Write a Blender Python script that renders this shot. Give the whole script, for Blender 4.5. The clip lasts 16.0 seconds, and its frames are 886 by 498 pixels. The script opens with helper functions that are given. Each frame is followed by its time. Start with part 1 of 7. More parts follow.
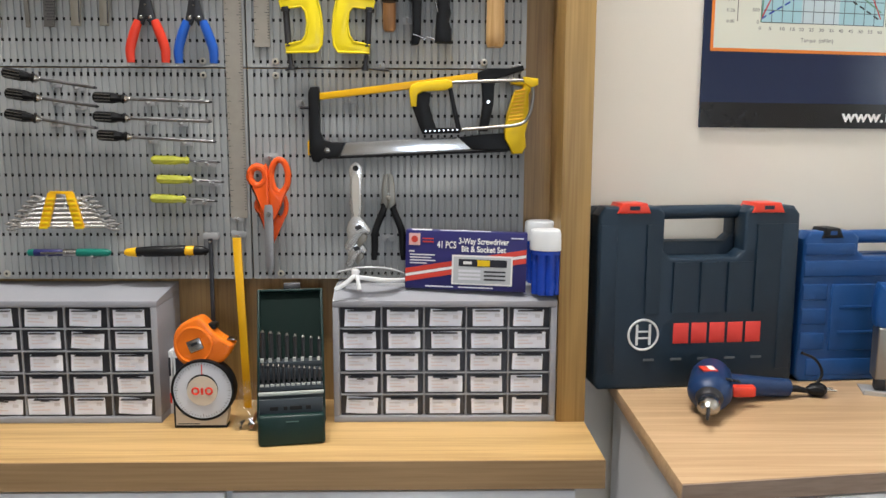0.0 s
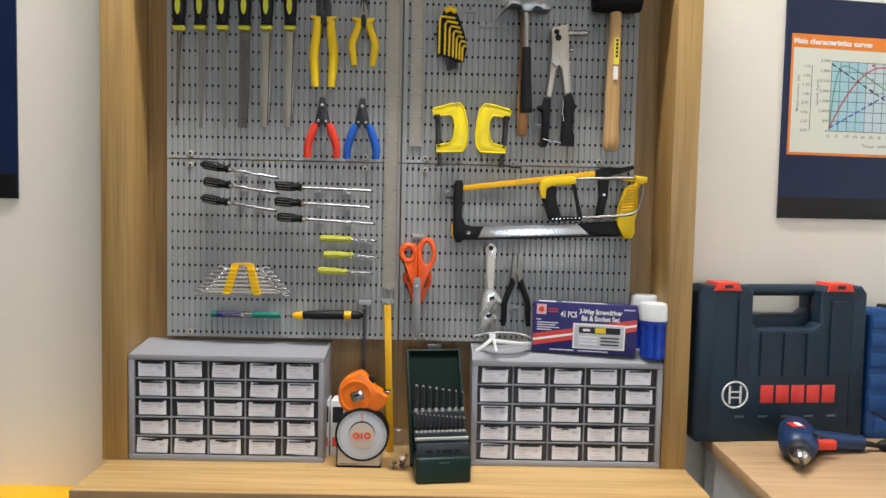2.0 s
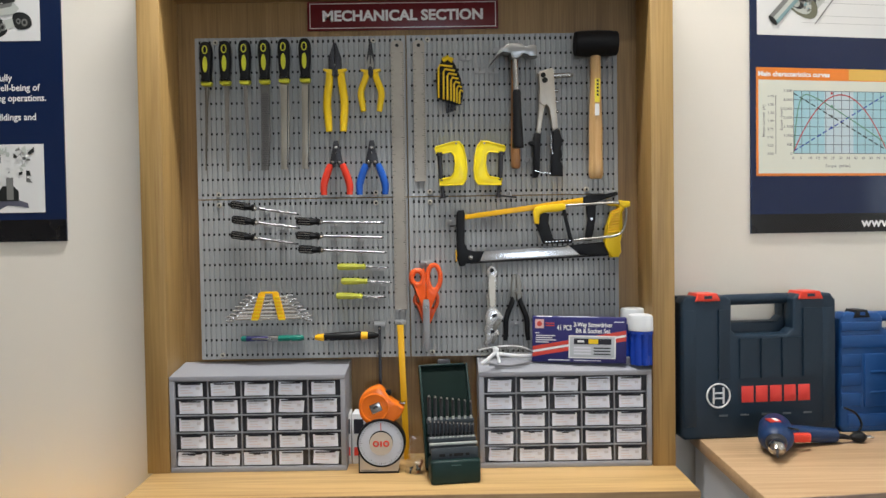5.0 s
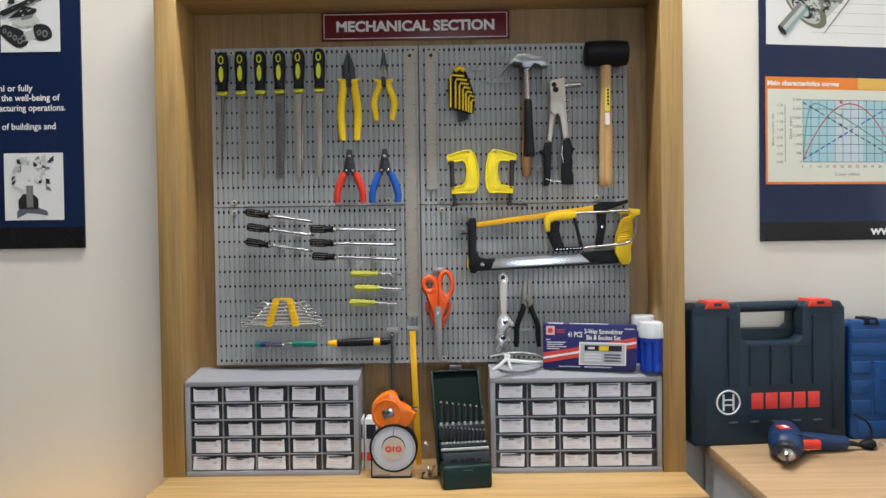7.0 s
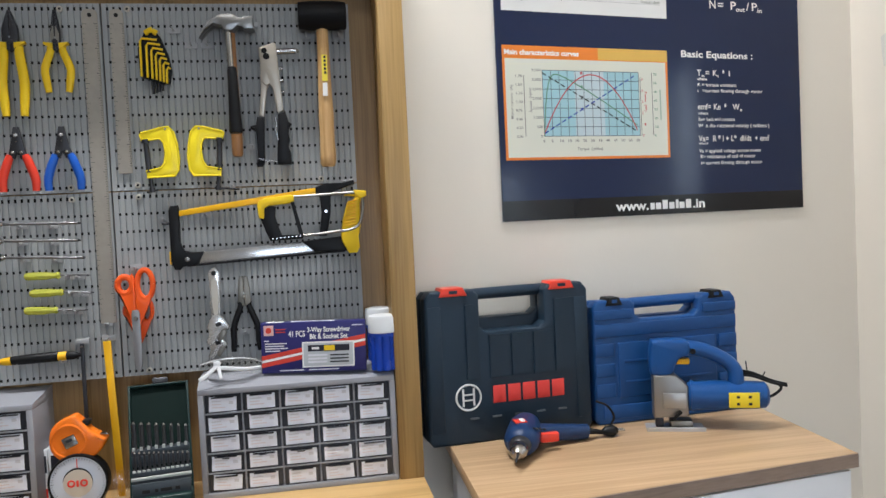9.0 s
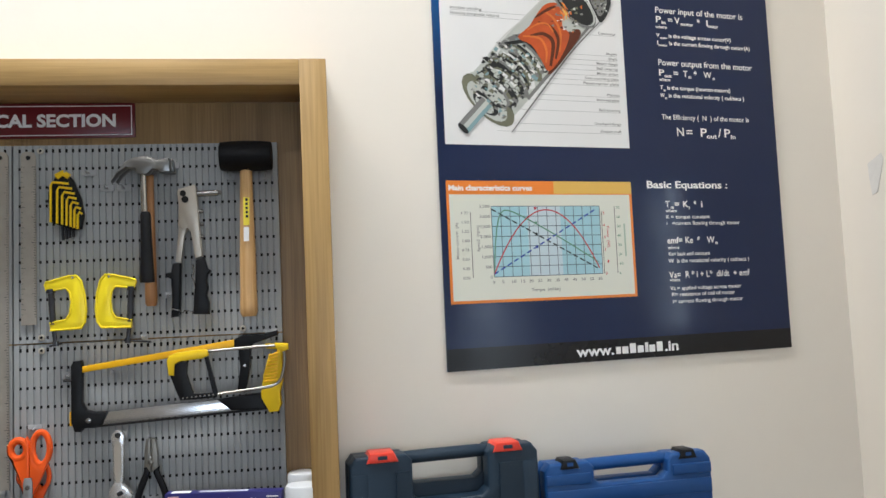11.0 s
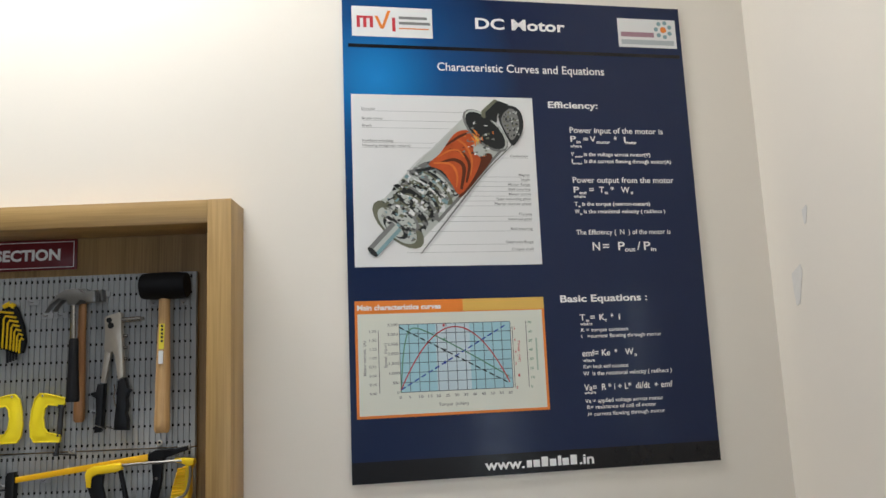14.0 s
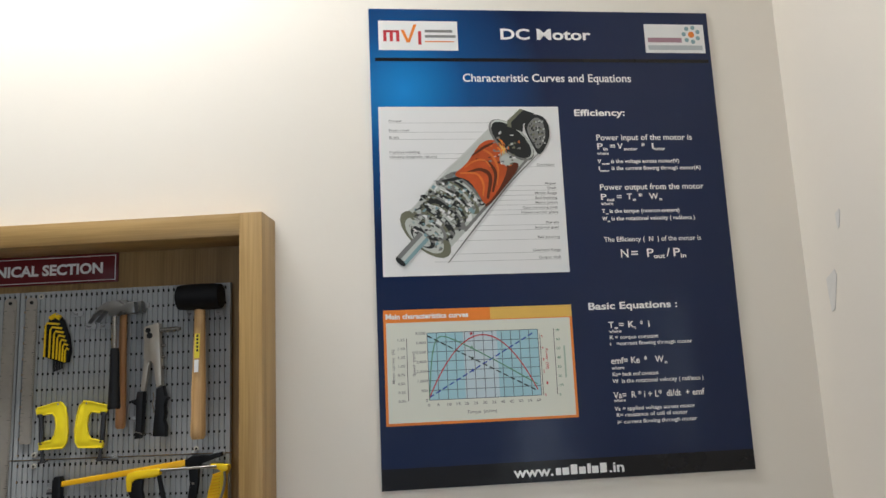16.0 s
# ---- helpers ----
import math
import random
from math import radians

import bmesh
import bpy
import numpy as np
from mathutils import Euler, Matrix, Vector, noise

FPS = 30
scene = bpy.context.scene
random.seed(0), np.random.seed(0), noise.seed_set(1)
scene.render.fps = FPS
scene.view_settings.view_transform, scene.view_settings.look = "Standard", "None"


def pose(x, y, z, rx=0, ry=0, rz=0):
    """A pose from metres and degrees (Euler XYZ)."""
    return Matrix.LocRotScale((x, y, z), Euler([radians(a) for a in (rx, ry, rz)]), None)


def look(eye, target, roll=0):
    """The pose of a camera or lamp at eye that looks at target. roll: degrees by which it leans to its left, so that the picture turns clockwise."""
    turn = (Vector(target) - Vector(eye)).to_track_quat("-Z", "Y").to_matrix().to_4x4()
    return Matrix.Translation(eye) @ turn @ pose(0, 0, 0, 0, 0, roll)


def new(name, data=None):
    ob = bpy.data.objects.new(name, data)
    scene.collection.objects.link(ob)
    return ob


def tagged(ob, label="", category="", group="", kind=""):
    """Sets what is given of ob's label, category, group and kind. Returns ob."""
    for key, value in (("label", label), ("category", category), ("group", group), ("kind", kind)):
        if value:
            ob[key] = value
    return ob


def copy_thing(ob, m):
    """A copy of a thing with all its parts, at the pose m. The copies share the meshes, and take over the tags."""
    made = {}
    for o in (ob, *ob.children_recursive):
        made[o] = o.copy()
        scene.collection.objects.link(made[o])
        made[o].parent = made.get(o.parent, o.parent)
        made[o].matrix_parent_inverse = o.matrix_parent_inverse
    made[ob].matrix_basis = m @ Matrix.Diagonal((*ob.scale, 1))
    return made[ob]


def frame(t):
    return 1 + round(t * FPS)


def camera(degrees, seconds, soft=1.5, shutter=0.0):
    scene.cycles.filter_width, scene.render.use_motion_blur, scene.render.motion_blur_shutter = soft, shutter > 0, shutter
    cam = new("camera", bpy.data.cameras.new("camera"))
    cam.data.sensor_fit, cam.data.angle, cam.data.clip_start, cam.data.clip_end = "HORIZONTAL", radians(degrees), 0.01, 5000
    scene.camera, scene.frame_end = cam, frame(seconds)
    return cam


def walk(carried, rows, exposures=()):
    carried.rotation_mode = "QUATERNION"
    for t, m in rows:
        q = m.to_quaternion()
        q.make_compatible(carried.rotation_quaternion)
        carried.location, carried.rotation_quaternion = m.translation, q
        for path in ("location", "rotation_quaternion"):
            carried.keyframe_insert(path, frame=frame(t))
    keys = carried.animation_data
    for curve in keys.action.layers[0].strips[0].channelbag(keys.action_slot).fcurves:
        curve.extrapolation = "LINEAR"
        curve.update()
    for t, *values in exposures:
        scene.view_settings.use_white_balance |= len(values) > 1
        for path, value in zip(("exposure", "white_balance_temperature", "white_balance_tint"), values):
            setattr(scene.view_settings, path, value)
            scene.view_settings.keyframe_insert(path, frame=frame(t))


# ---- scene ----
cam = camera(60.5, 16.0)
PATH = [
    (0, (0.1705, 0.2380, 1.3940), (0.2110, 2.2176, 1.1190), 0.2),
    (0.5, (0.0695, 0.1911, 1.3960), (0.1202, 2.1775, 1.1720), -0.3),
    (1, (0.0241, 0.1230, 1.4120), (0.0358, 2.1132, 1.2160), -0.3),
    (1.5, (-0.0154, 0.0538, 1.4190), (0.0014, 2.0469, 1.2560), -0.2),
    (2, (-0.0786, -0.0048, 1.4460), (-0.0568, 1.9911, 1.3220), 1.2),
    (2.5, (-0.1302, -0.0318, 1.4710), (-0.0693, 1.9664, 1.4130), -0),
    (3, (-0.1435, -0.0935, 1.4700), (-0.0896, 1.9048, 1.3990), -1),
    (3.5, (-0.1098, -0.1572, 1.4680), (-0.0689, 1.8424, 1.4090), -0.8),
    (6, (-0.0724, -0.1890, 1.4440), (-0.0896, 1.8098, 1.3930), -0.9),
    (6.5, (-0.0786, -0.1979, 1.4470), (-0.0978, 1.8020, 1.4040), -0.6),
    (7, (-0.0827, -0.2028, 1.4550), (-0.1029, 1.7961, 1.4160), -0.8),
    (7.5, (-0.0607, -0.2023, 1.4450), (-0.0188, 1.7973, 1.4060), -0.7),
    (8, (0.0525, -0.1916, 1.4420), (0.2333, 1.7990, 1.3840), -1.3),
    (8.5, (0.1416, -0.1425, 1.4380), (0.4051, 1.8394, 1.3680), -2.1),
    (9, (0.2381, -0.0215, 1.4370), (0.5854, 1.9467, 1.3610), -2.7),
    (9.5, (0.2930, 0.0694, 1.4590), (0.6972, 2.0284, 1.4260), -3.1),
    (10, (0.3386, 0.1414, 1.4860), (0.7257, 2.1028, 1.5250), -3),
    (12.3, (0.6259, 0.0094, 1.6460), (0.7942, 1.9833, 1.9190), -2.3),
    (12.5, (0.6440, 0.0160, 1.6330), (0.8413, 1.9843, 1.9230), -3.1),
    (13, (0.6801, 0.0213, 1.6140), (0.9004, 1.9911, 1.8830), -4.7),
    (13.5, (0.7787, -0.0008, 1.6280), (0.9021, 1.9780, 1.8920), -2.4),
    (14, (0.8795, -0.0589, 1.6690), (0.9078, 1.9159, 1.9830), -2.4),
    (14.5, (0.9230, -0.0828, 1.6650), (0.8753, 1.8886, 1.9980), -2.3),
    (15, (0.9308, -0.0900, 1.6720), (0.8451, 1.8812, 2.0000), -1.9),
    (15.5, (0.9309, -0.0870, 1.6680), (0.8341, 1.8825, 2.0040), -2),
    (16, (0.9341, -0.0801, 1.6680), (0.8323, 1.8885, 2.0060), -2.5),
]
walk(cam, [(t, look(eye, target, roll)) for t, eye, target, roll in PATH],
     [(0.0, 0.07, 6200, 10), (3.5, 0.0, 6150, 9), (7.0, -0.03, 5980, 9), (8.5, -0.06, 5850, 10), (10.0, -0.07, 5820, 9), (12.5, -0.37, 5950, 9), (16.0, -0.58, 5950, 9)])

# ---- light ----
world = bpy.data.worlds.new("world")
scene.world = world
world.use_nodes = True
world.node_tree.nodes["Background"].inputs[0].default_value = (0.8, 0.9, 1.0, 1)
world.node_tree.nodes["Background"].inputs[1].default_value = 0.05
scene.view_settings.exposure = 0.0


def ceiling_lamp(x, y, z, sx, sy, watts, colour):
    data = bpy.data.lights.new("panel_light", "AREA")
    data.shape, data.size, data.size_y, data.energy, data.color = "RECTANGLE", sx, sy, watts, colour
    ob = new("panel_light", data)
    ob.matrix_world = pose(x, y, z - 0.03)
    return ob


WARM = (1.0, 0.95, 0.88)
COOL = (0.78, 0.87, 1.0)
PANELS = [(-0.05, 1.14, 74), (-0.05, -0.35, 12), (-2.6, -1.3, 4)]
for px, py, w in PANELS:
    ceiling_lamp(px, py, 3.62, 1.18, 0.11, w, WARM)
data = bpy.data.lights.new("window_daylight", "AREA")
data.shape, data.size, data.size_y, data.energy, data.color = "RECTANGLE", 1.5, 1.2, 36, COOL
ob = new("window_daylight", data)
ob.matrix_world = look((0.6, -5.18, 1.5), (0.6, 0, 1.5))

# ---- materials ----


def mat(name, colour, rough=0.5, metal=0.0, var=0.08, scale=8.0, bump=0.0, bump_scale=200.0, stretch=(1, 1, 1), coat=0.0, alpha=1.0, trans=0.0, rand=0.0, spec=0.3):
    """A painted, moulded or metal surface: base colour broken up at two scales, with fine relief."""
    m = bpy.data.materials.new(name)
    m.use_nodes = True
    nt = m.node_tree
    p = nt.nodes["Principled BSDF"]
    p.inputs["Roughness"].default_value = rough
    p.inputs["Metallic"].default_value = metal
    p.inputs["Specular IOR Level"].default_value = spec
    p.inputs["Coat Weight"].default_value = coat
    p.inputs["Transmission Weight"].default_value = trans
    p.inputs["Alpha"].default_value = alpha
    tc = nt.nodes.new("ShaderNodeTexCoord")
    mp = nt.nodes.new("ShaderNodeMapping")
    mp.inputs["Scale"].default_value = stretch
    nt.links.new(tc.outputs["Object"], mp.inputs[0])
    n1 = nt.nodes.new("ShaderNodeTexNoise")
    n1.inputs["Scale"].default_value = scale
    n1.inputs["Detail"].default_value = 6
    n1.inputs["Roughness"].default_value = 0.65
    nt.links.new(mp.outputs[0], n1.inputs["Vector"])
    ramp = nt.nodes.new("ShaderNodeMix")
    ramp.data_type = "RGBA"
    lo = [c * (1 - var) for c in colour] + [1]
    hi = [min(1, c * (1 + var)) for c in colour] + [1]
    ramp.inputs["A"].default_value, ramp.inputs["B"].default_value = lo, hi
    nt.links.new(n1.outputs["Fac"], ramp.inputs["Factor"])
    out = ramp.outputs["Result"]
    if rand:
        oi = nt.nodes.new("ShaderNodeObjectInfo")
        hsv = nt.nodes.new("ShaderNodeHueSaturation")
        mr = nt.nodes.new("ShaderNodeMapRange")
        mr.inputs["To Min"].default_value, mr.inputs["To Max"].default_value = 1 - rand, 1 + rand
        nt.links.new(oi.outputs["Random"], mr.inputs["Value"])
        nt.links.new(mr.outputs[0], hsv.inputs["Value"])
        nt.links.new(out, hsv.inputs["Color"])
        out = hsv.outputs[0]
    nt.links.new(out, p.inputs["Base Color"])
    rr = nt.nodes.new("ShaderNodeMapRange")
    rr.inputs["To Min"].default_value, rr.inputs["To Max"].default_value = max(0.02, rough - 0.08), min(1, rough + 0.1)
    nt.links.new(n1.outputs["Fac"], rr.inputs["Value"])
    nt.links.new(rr.outputs[0], p.inputs["Roughness"])
    if bump:
        n2 = nt.nodes.new("ShaderNodeTexNoise")
        n2.inputs["Scale"].default_value = bump_scale
        n2.inputs["Detail"].default_value = 3
        nt.links.new(mp.outputs[0], n2.inputs["Vector"])
        b = nt.nodes.new("ShaderNodeBump")
        b.inputs["Strength"].default_value, b.inputs["Distance"].default_value = bump, 0.002
        nt.links.new(n2.outputs["Fac"], b.inputs["Height"])
        nt.links.new(b.outputs[0], p.inputs["Normal"])
    return m


def wood(name, dark, light, axis="z", rough=0.42, scale=1.0, streak=0.5):
    """Oak-look laminate with the grain along one axis: broad cathedral bands, and fine dark pores."""
    m = bpy.data.materials.new(name)
    m.use_nodes = True
    nt = m.node_tree
    p = nt.nodes["Principled BSDF"]
    tc = nt.nodes.new("ShaderNodeTexCoord")

    def noise_tex(across, along, detail, dist=0.0):
        mp = nt.nodes.new("ShaderNodeMapping")
        mp.inputs["Scale"].default_value = [along if a == axis else across for a in "xyz"]
        nt.links.new(tc.outputs["Object"], mp.inputs[0])
        n = nt.nodes.new("ShaderNodeTexNoise")
        n.inputs["Scale"].default_value, n.inputs["Detail"].default_value, n.inputs["Distortion"].default_value = 1.0, detail, dist
        nt.links.new(mp.outputs[0], n.inputs["Vector"])
        return n.outputs["Fac"]

    broad = noise_tex(26 * scale, 1.3 * scale, 4, 0.6)
    fine = noise_tex(210 * scale, 5 * scale, 3)
    mx = nt.nodes.new("ShaderNodeMath")
    mx.operation = "MULTIPLY_ADD"
    mx.inputs[1].default_value = streak
    nt.links.new(fine, mx.inputs[0])
    half = nt.nodes.new("ShaderNodeMath")
    half.operation = "MULTIPLY"
    half.inputs[1].default_value = 1.0 - streak * 0.5
    nt.links.new(broad, half.inputs[0])
    nt.links.new(half.outputs[0], mx.inputs[2])
    cr = nt.nodes.new("ShaderNodeValToRGB")
    cr.color_ramp.elements[0].position, cr.color_ramp.elements[0].color = 0.38, (*dark, 1)
    cr.color_ramp.elements[1].position, cr.color_ramp.elements[1].color = 0.74, (*light, 1)
    nt.links.new(mx.outputs[0], cr.inputs[0])
    nt.links.new(cr.outputs[0], p.inputs["Base Color"])
    p.inputs["Roughness"].default_value = rough
    b = nt.nodes.new("ShaderNodeBump")
    b.inputs["Strength"].default_value, b.inputs["Distance"].default_value = 0.15, 0.001
    nt.links.new(fine, b.inputs["Height"])
    nt.links.new(b.outputs[0], p.inputs["Normal"])
    return m


def lit(name, colour, strength):
    m = bpy.data.materials.new(name)
    m.use_nodes = True
    p = m.node_tree.nodes["Principled BSDF"]
    p.inputs["Base Color"].default_value = (*colour, 1)
    p.inputs["Emission Color"].default_value = (*colour, 1)
    p.inputs["Emission Strength"].default_value = strength
    return m


def glassy(name, colour, rough=0.05):
    m = bpy.data.materials.new(name)
    m.use_nodes = True
    p = m.node_tree.nodes["Principled BSDF"]
    p.inputs["Base Color"].default_value = (*colour, 1)
    p.inputs["Roughness"].default_value = rough
    p.inputs["Transmission Weight"].default_value = 1.0
    p.inputs["IOR"].default_value = 1.45
    return m


WALL = mat("wall_paint", (0.79, 0.74, 0.655), 0.55, var=0.025, scale=2.5, bump=0.12, bump_scale=60)
CEIL = mat("ceiling_paint", (0.82, 0.80, 0.76), 0.8, var=0.02, scale=3)
FLOOR = mat("floor_tile", (0.20, 0.19, 0.175), 0.3, var=0.06, scale=4)
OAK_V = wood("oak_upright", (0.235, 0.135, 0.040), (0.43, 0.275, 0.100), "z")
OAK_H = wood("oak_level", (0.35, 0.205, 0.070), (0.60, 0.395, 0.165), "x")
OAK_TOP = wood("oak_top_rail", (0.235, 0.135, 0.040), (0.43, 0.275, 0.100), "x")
# back panel oak: part of the recess's shade is put into this darker tone
OAK_BACK_SHADED = wood("oak_back_shaded", (0.165, 0.092, 0.029), (0.33, 0.200, 0.072), "z", scale=1.3)
DESK_TOP = wood("pale_oak_top", (0.37, 0.235, 0.118), (0.56, 0.385, 0.225), "x", rough=0.38)
OAK_EDGE = wood("oak_edge", (0.25, 0.15, 0.065), (0.42, 0.27, 0.135), "x", rough=0.45)
DESK_EDGE = wood("grey_oak_edge", (0.22, 0.155, 0.115), (0.34, 0.25, 0.195), "x", rough=0.5)
WHITE_LAM = mat("white_laminate", (0.78, 0.79, 0.82), 0.3, var=0.015, scale=5)
PEG_GREY = mat("grey_sheet_steel", (0.335, 0.345, 0.345), 0.45, metal=0.0, var=0.05, scale=6, bump=0.05, bump_scale=300)
# near-black that stands in for the shade inside holes, slots and gaps
GAP_SHADE = mat("gap_shade", (0.02, 0.02, 0.02), 0.9)
CAB_GREY = mat("grey_polystyrene", (0.30, 0.305, 0.335), 0.42, var=0.04, scale=14, bump=0.05, bump_scale=500)
DRAWER = mat("smoked_clear_plastic", (0.035, 0.035, 0.042), 0.16, var=0.3, scale=60, coat=0.3)
CARD = mat("white_card", (0.86, 0.88, 0.97), 0.6, var=0.03, scale=40)
INK_GREY = mat("grey_ink", (0.70, 0.70, 0.76), 0.7)
INK_PINK = mat("pink_ink", (0.78, 0.70, 0.74), 0.7)
INK_BLACK = mat("black_ink", (0.02, 0.02, 0.03), 0.6)

# ---- mesh helpers ----


def thing(name, label, category, at=(0, 0, 0), group="", kind="", turn=(0, 0, 0)):
    ob = new(name)
    ob.empty_display_size = 0.02
    ob.matrix_world = pose(*at, *turn)
    return tagged(ob, label, category, group, kind)


def smooth_by_angle(me, limit=0.6):
    for f in me.polygons:
        f.use_smooth = f.area < 0.0012
    me.set_sharp_from_angle(angle=limit)


def finish(bm, name, material, smooth=True):
    me = bpy.data.meshes.new(name)
    bmesh.ops.recalc_face_normals(bm, faces=bm.faces)
    bm.to_mesh(me)
    bm.free()
    for m in (material if isinstance(material, (list, tuple)) else [material]):
        me.materials.append(m)
    if smooth:
        smooth_by_angle(me)
    return me


def part(name, bm, material, parent=None, label="", at=None, turn=(0, 0, 0)):
    me = bm if isinstance(bm, bpy.types.Mesh) else finish(bm, name, material)
    ob = new(name, me)
    if parent is not None:
        ob.parent = parent
    if at is not None:
        ob.matrix_basis = pose(*at, *turn)
    if label:
        ob["label"] = label
    return ob


def structure(name, bm, material, label, category):
    ob = new(name, finish(bm, name, material))
    return tagged(ob, label, category, kind="structure")


def box(bm, x0, x1, y0, y1, z0, z1, bevel=0.0, seg=2, mi=0):
    """An axis-aligned box added to bm, with rounded edges."""
    r = bmesh.ops.create_cube(bm, size=1.0, matrix=Matrix.Translation(((x0 + x1) / 2, (y0 + y1) / 2, (z0 + z1) / 2)) @ Matrix.Diagonal((x1 - x0, y1 - y0, z1 - z0, 1)))
    vs = r["verts"]
    if mi:
        for f in {f for v in vs for f in v.link_faces}:
            f.material_index = mi
    if bevel:
        es = list({e for v in vs for e in v.link_edges})
        bmesh.ops.bevel(bm, geom=es, offset=bevel, segments=seg, profile=0.5, affect="EDGES", material=-1)
    return bm


def boxes(*rows, bevel=0.0, seg=2):
    bm = bmesh.new()
    for r in rows:
        box(bm, *r, bevel=bevel, seg=seg)
    return bm


def rod(bm, p, q, r0, r1=None, n=16, mi=0):
    """A round bar from p to q, tapering from r0 to r1."""
    p, q = Vector(p), Vector(q)
    r1 = r0 if r1 is None else r1
    m = Matrix.Translation((p + q) / 2) @ (q - p).to_track_quat("Z", "Y").to_matrix().to_4x4()
    r = bmesh.ops.create_cone(bm, cap_ends=True, segments=n, radius1=r0, radius2=r1, depth=(q - p).length, matrix=m)
    if mi:
        for f in {f for v in r["verts"] for f in v.link_faces}:
            f.material_index = mi
    return bm


def lathe(bm, profile, axis_at=(0, 0, 0), direction=(0, 0, 1), n=20):
    """A turned solid: profile rows are (distance along the axis, radius)."""
    q = Vector(direction).normalized().to_track_quat("Z", "Y").to_matrix().to_4x4()
    m = Matrix.Translation(axis_at) @ q
    rings = []
    for h, r in profile:
        rings.append([bm.verts.new(m @ Vector((r * math.cos(2 * math.pi * i / n), r * math.sin(2 * math.pi * i / n), h))) for i in range(n)])
    for a, b in zip(rings, rings[1:]):
        for i in range(n):
            bm.faces.new((a[i], a[(i + 1) % n], b[(i + 1) % n], b[i]))
    bm.faces.new(rings[0])
    bm.faces.new(rings[-1][::-1])
    return bm


def tube(bm, pts, r, n=10, flat=1.0):
    """A round or flattened bar bent through points; r may be a list of radii."""
    pts = [Vector(p) for p in pts]
    rad = r if isinstance(r, (list, tuple)) else [r] * len(pts)
    rings = []
    side = None
    for i, p in enumerate(pts):
        d = (pts[min(i + 1, len(pts) - 1)] - pts[max(i - 1, 0)]).normalized()
        if side is None:
            side = d.cross(Vector((0, 1, 0)))
            if side.length < 0.1:
                side = d.cross(Vector((1, 0, 0)))
        side = (side - d * side.dot(d)).normalized()
        up = d.cross(side)
        rings.append([bm.verts.new(p + rad[i] * (math.cos(2 * math.pi * k / n) * side + flat * math.sin(2 * math.pi * k / n) * up)) for k in range(n)])
    for a, b in zip(rings, rings[1:]):
        for k in range(n):
            bm.faces.new((a[k], a[(k + 1) % n], b[(k + 1) % n], b[k]))
    bm.faces.new(rings[0])
    bm.faces.new(rings[-1][::-1])
    return bm


def curve_pts(ctrl, steps=6):
    """Points of a smooth curve through the control points."""
    c = [Vector(p) for p in ctrl]
    c = [2 * c[0] - c[1]] + c + [2 * c[-1] - c[-2]]
    out = []
    for i in range(1, len(c) - 2):
        for s in range(steps):
            t = s / steps
            a, b, d, e = c[i - 1], c[i], c[i + 1], c[i + 2]
            out.append(0.5 * (2 * b + (d - a) * t + (2 * a - 5 * b + 4 * d - e) * t * t + (3 * b - a - 3 * d + e) * t ** 3))
    return out + [c[-2]]


def plate(bm, pts, y0, y1, bevel=0.0, seg=2, mi=0):
    """A flat piece: an outline of (x, z) points given a thickness from y0 to y1, with its rims rounded."""
    vs = [bm.verts.new((x, y0, z)) for x, z in pts]
    f = bm.faces.new(vs)
    r = bmesh.ops.extrude_face_region(bm, geom=[f])
    top = [g for g in r["geom"] if isinstance(g, bmesh.types.BMVert)]
    bmesh.ops.translate(bm, verts=top, vec=(0, y1 - y0, 0))
    faces = {g for v in vs + top for g in v.link_faces}
    if mi:
        for g in faces:
            g.material_index = mi
    if bevel:
        es = [e for e in {e for g in faces for e in g.edges} if abs(e.verts[0].co.y - e.verts[1].co.y) < 1e-6]
        bmesh.ops.bevel(bm, geom=es, offset=bevel, segments=seg, profile=0.5, affect="EDGES", material=-1)
    return bm


def thicken(bm, vec):
    """Gives a sheet of faces a thickness along vec."""
    r = bmesh.ops.extrude_face_region(bm, geom=bm.faces[:])
    bmesh.ops.translate(bm, verts=[g for g in r["geom"] if isinstance(g, bmesh.types.BMVert)], vec=vec)
    return bm


def outline(bm_pts, steps=5):
    """A closed smooth outline through (x, z) points."""
    n = len(bm_pts)
    out = []
    for i in range(n):
        a, b, d, e = [Vector(bm_pts[(i + k) % n]) for k in (-1, 0, 1, 2)]
        for s in range(steps):
            t = s / steps
            v = 0.5 * (2 * b + (d - a) * t + (2 * a - 5 * b + 4 * d - e) * t * t + (3 * b - a - 3 * d + e) * t ** 3)
            out.append((v.x, v.y))
    return out


def writing(body, size, bold=0.0, align="LEFT", extrude=0.00006):
    """Letters as a mesh in the xz plane, facing -y, baseline at z = 0."""
    cu = bpy.data.curves.new("writing", "FONT")
    cu.body, cu.size, cu.align_x, cu.offset, cu.extrude, cu.resolution_u = body, size, align, bold, extrude, 3
    tmp = bpy.data.objects.new("writing", cu)
    scene.collection.objects.link(tmp)
    bpy.context.view_layer.update()
    dg = bpy.context.evaluated_depsgraph_get()
    me = bpy.data.meshes.new_from_object(tmp.evaluated_get(dg))
    bpy.data.objects.remove(tmp)
    bpy.data.curves.remove(cu)
    me.transform(Matrix.Rotation(radians(90), 4, "X"))
    return me


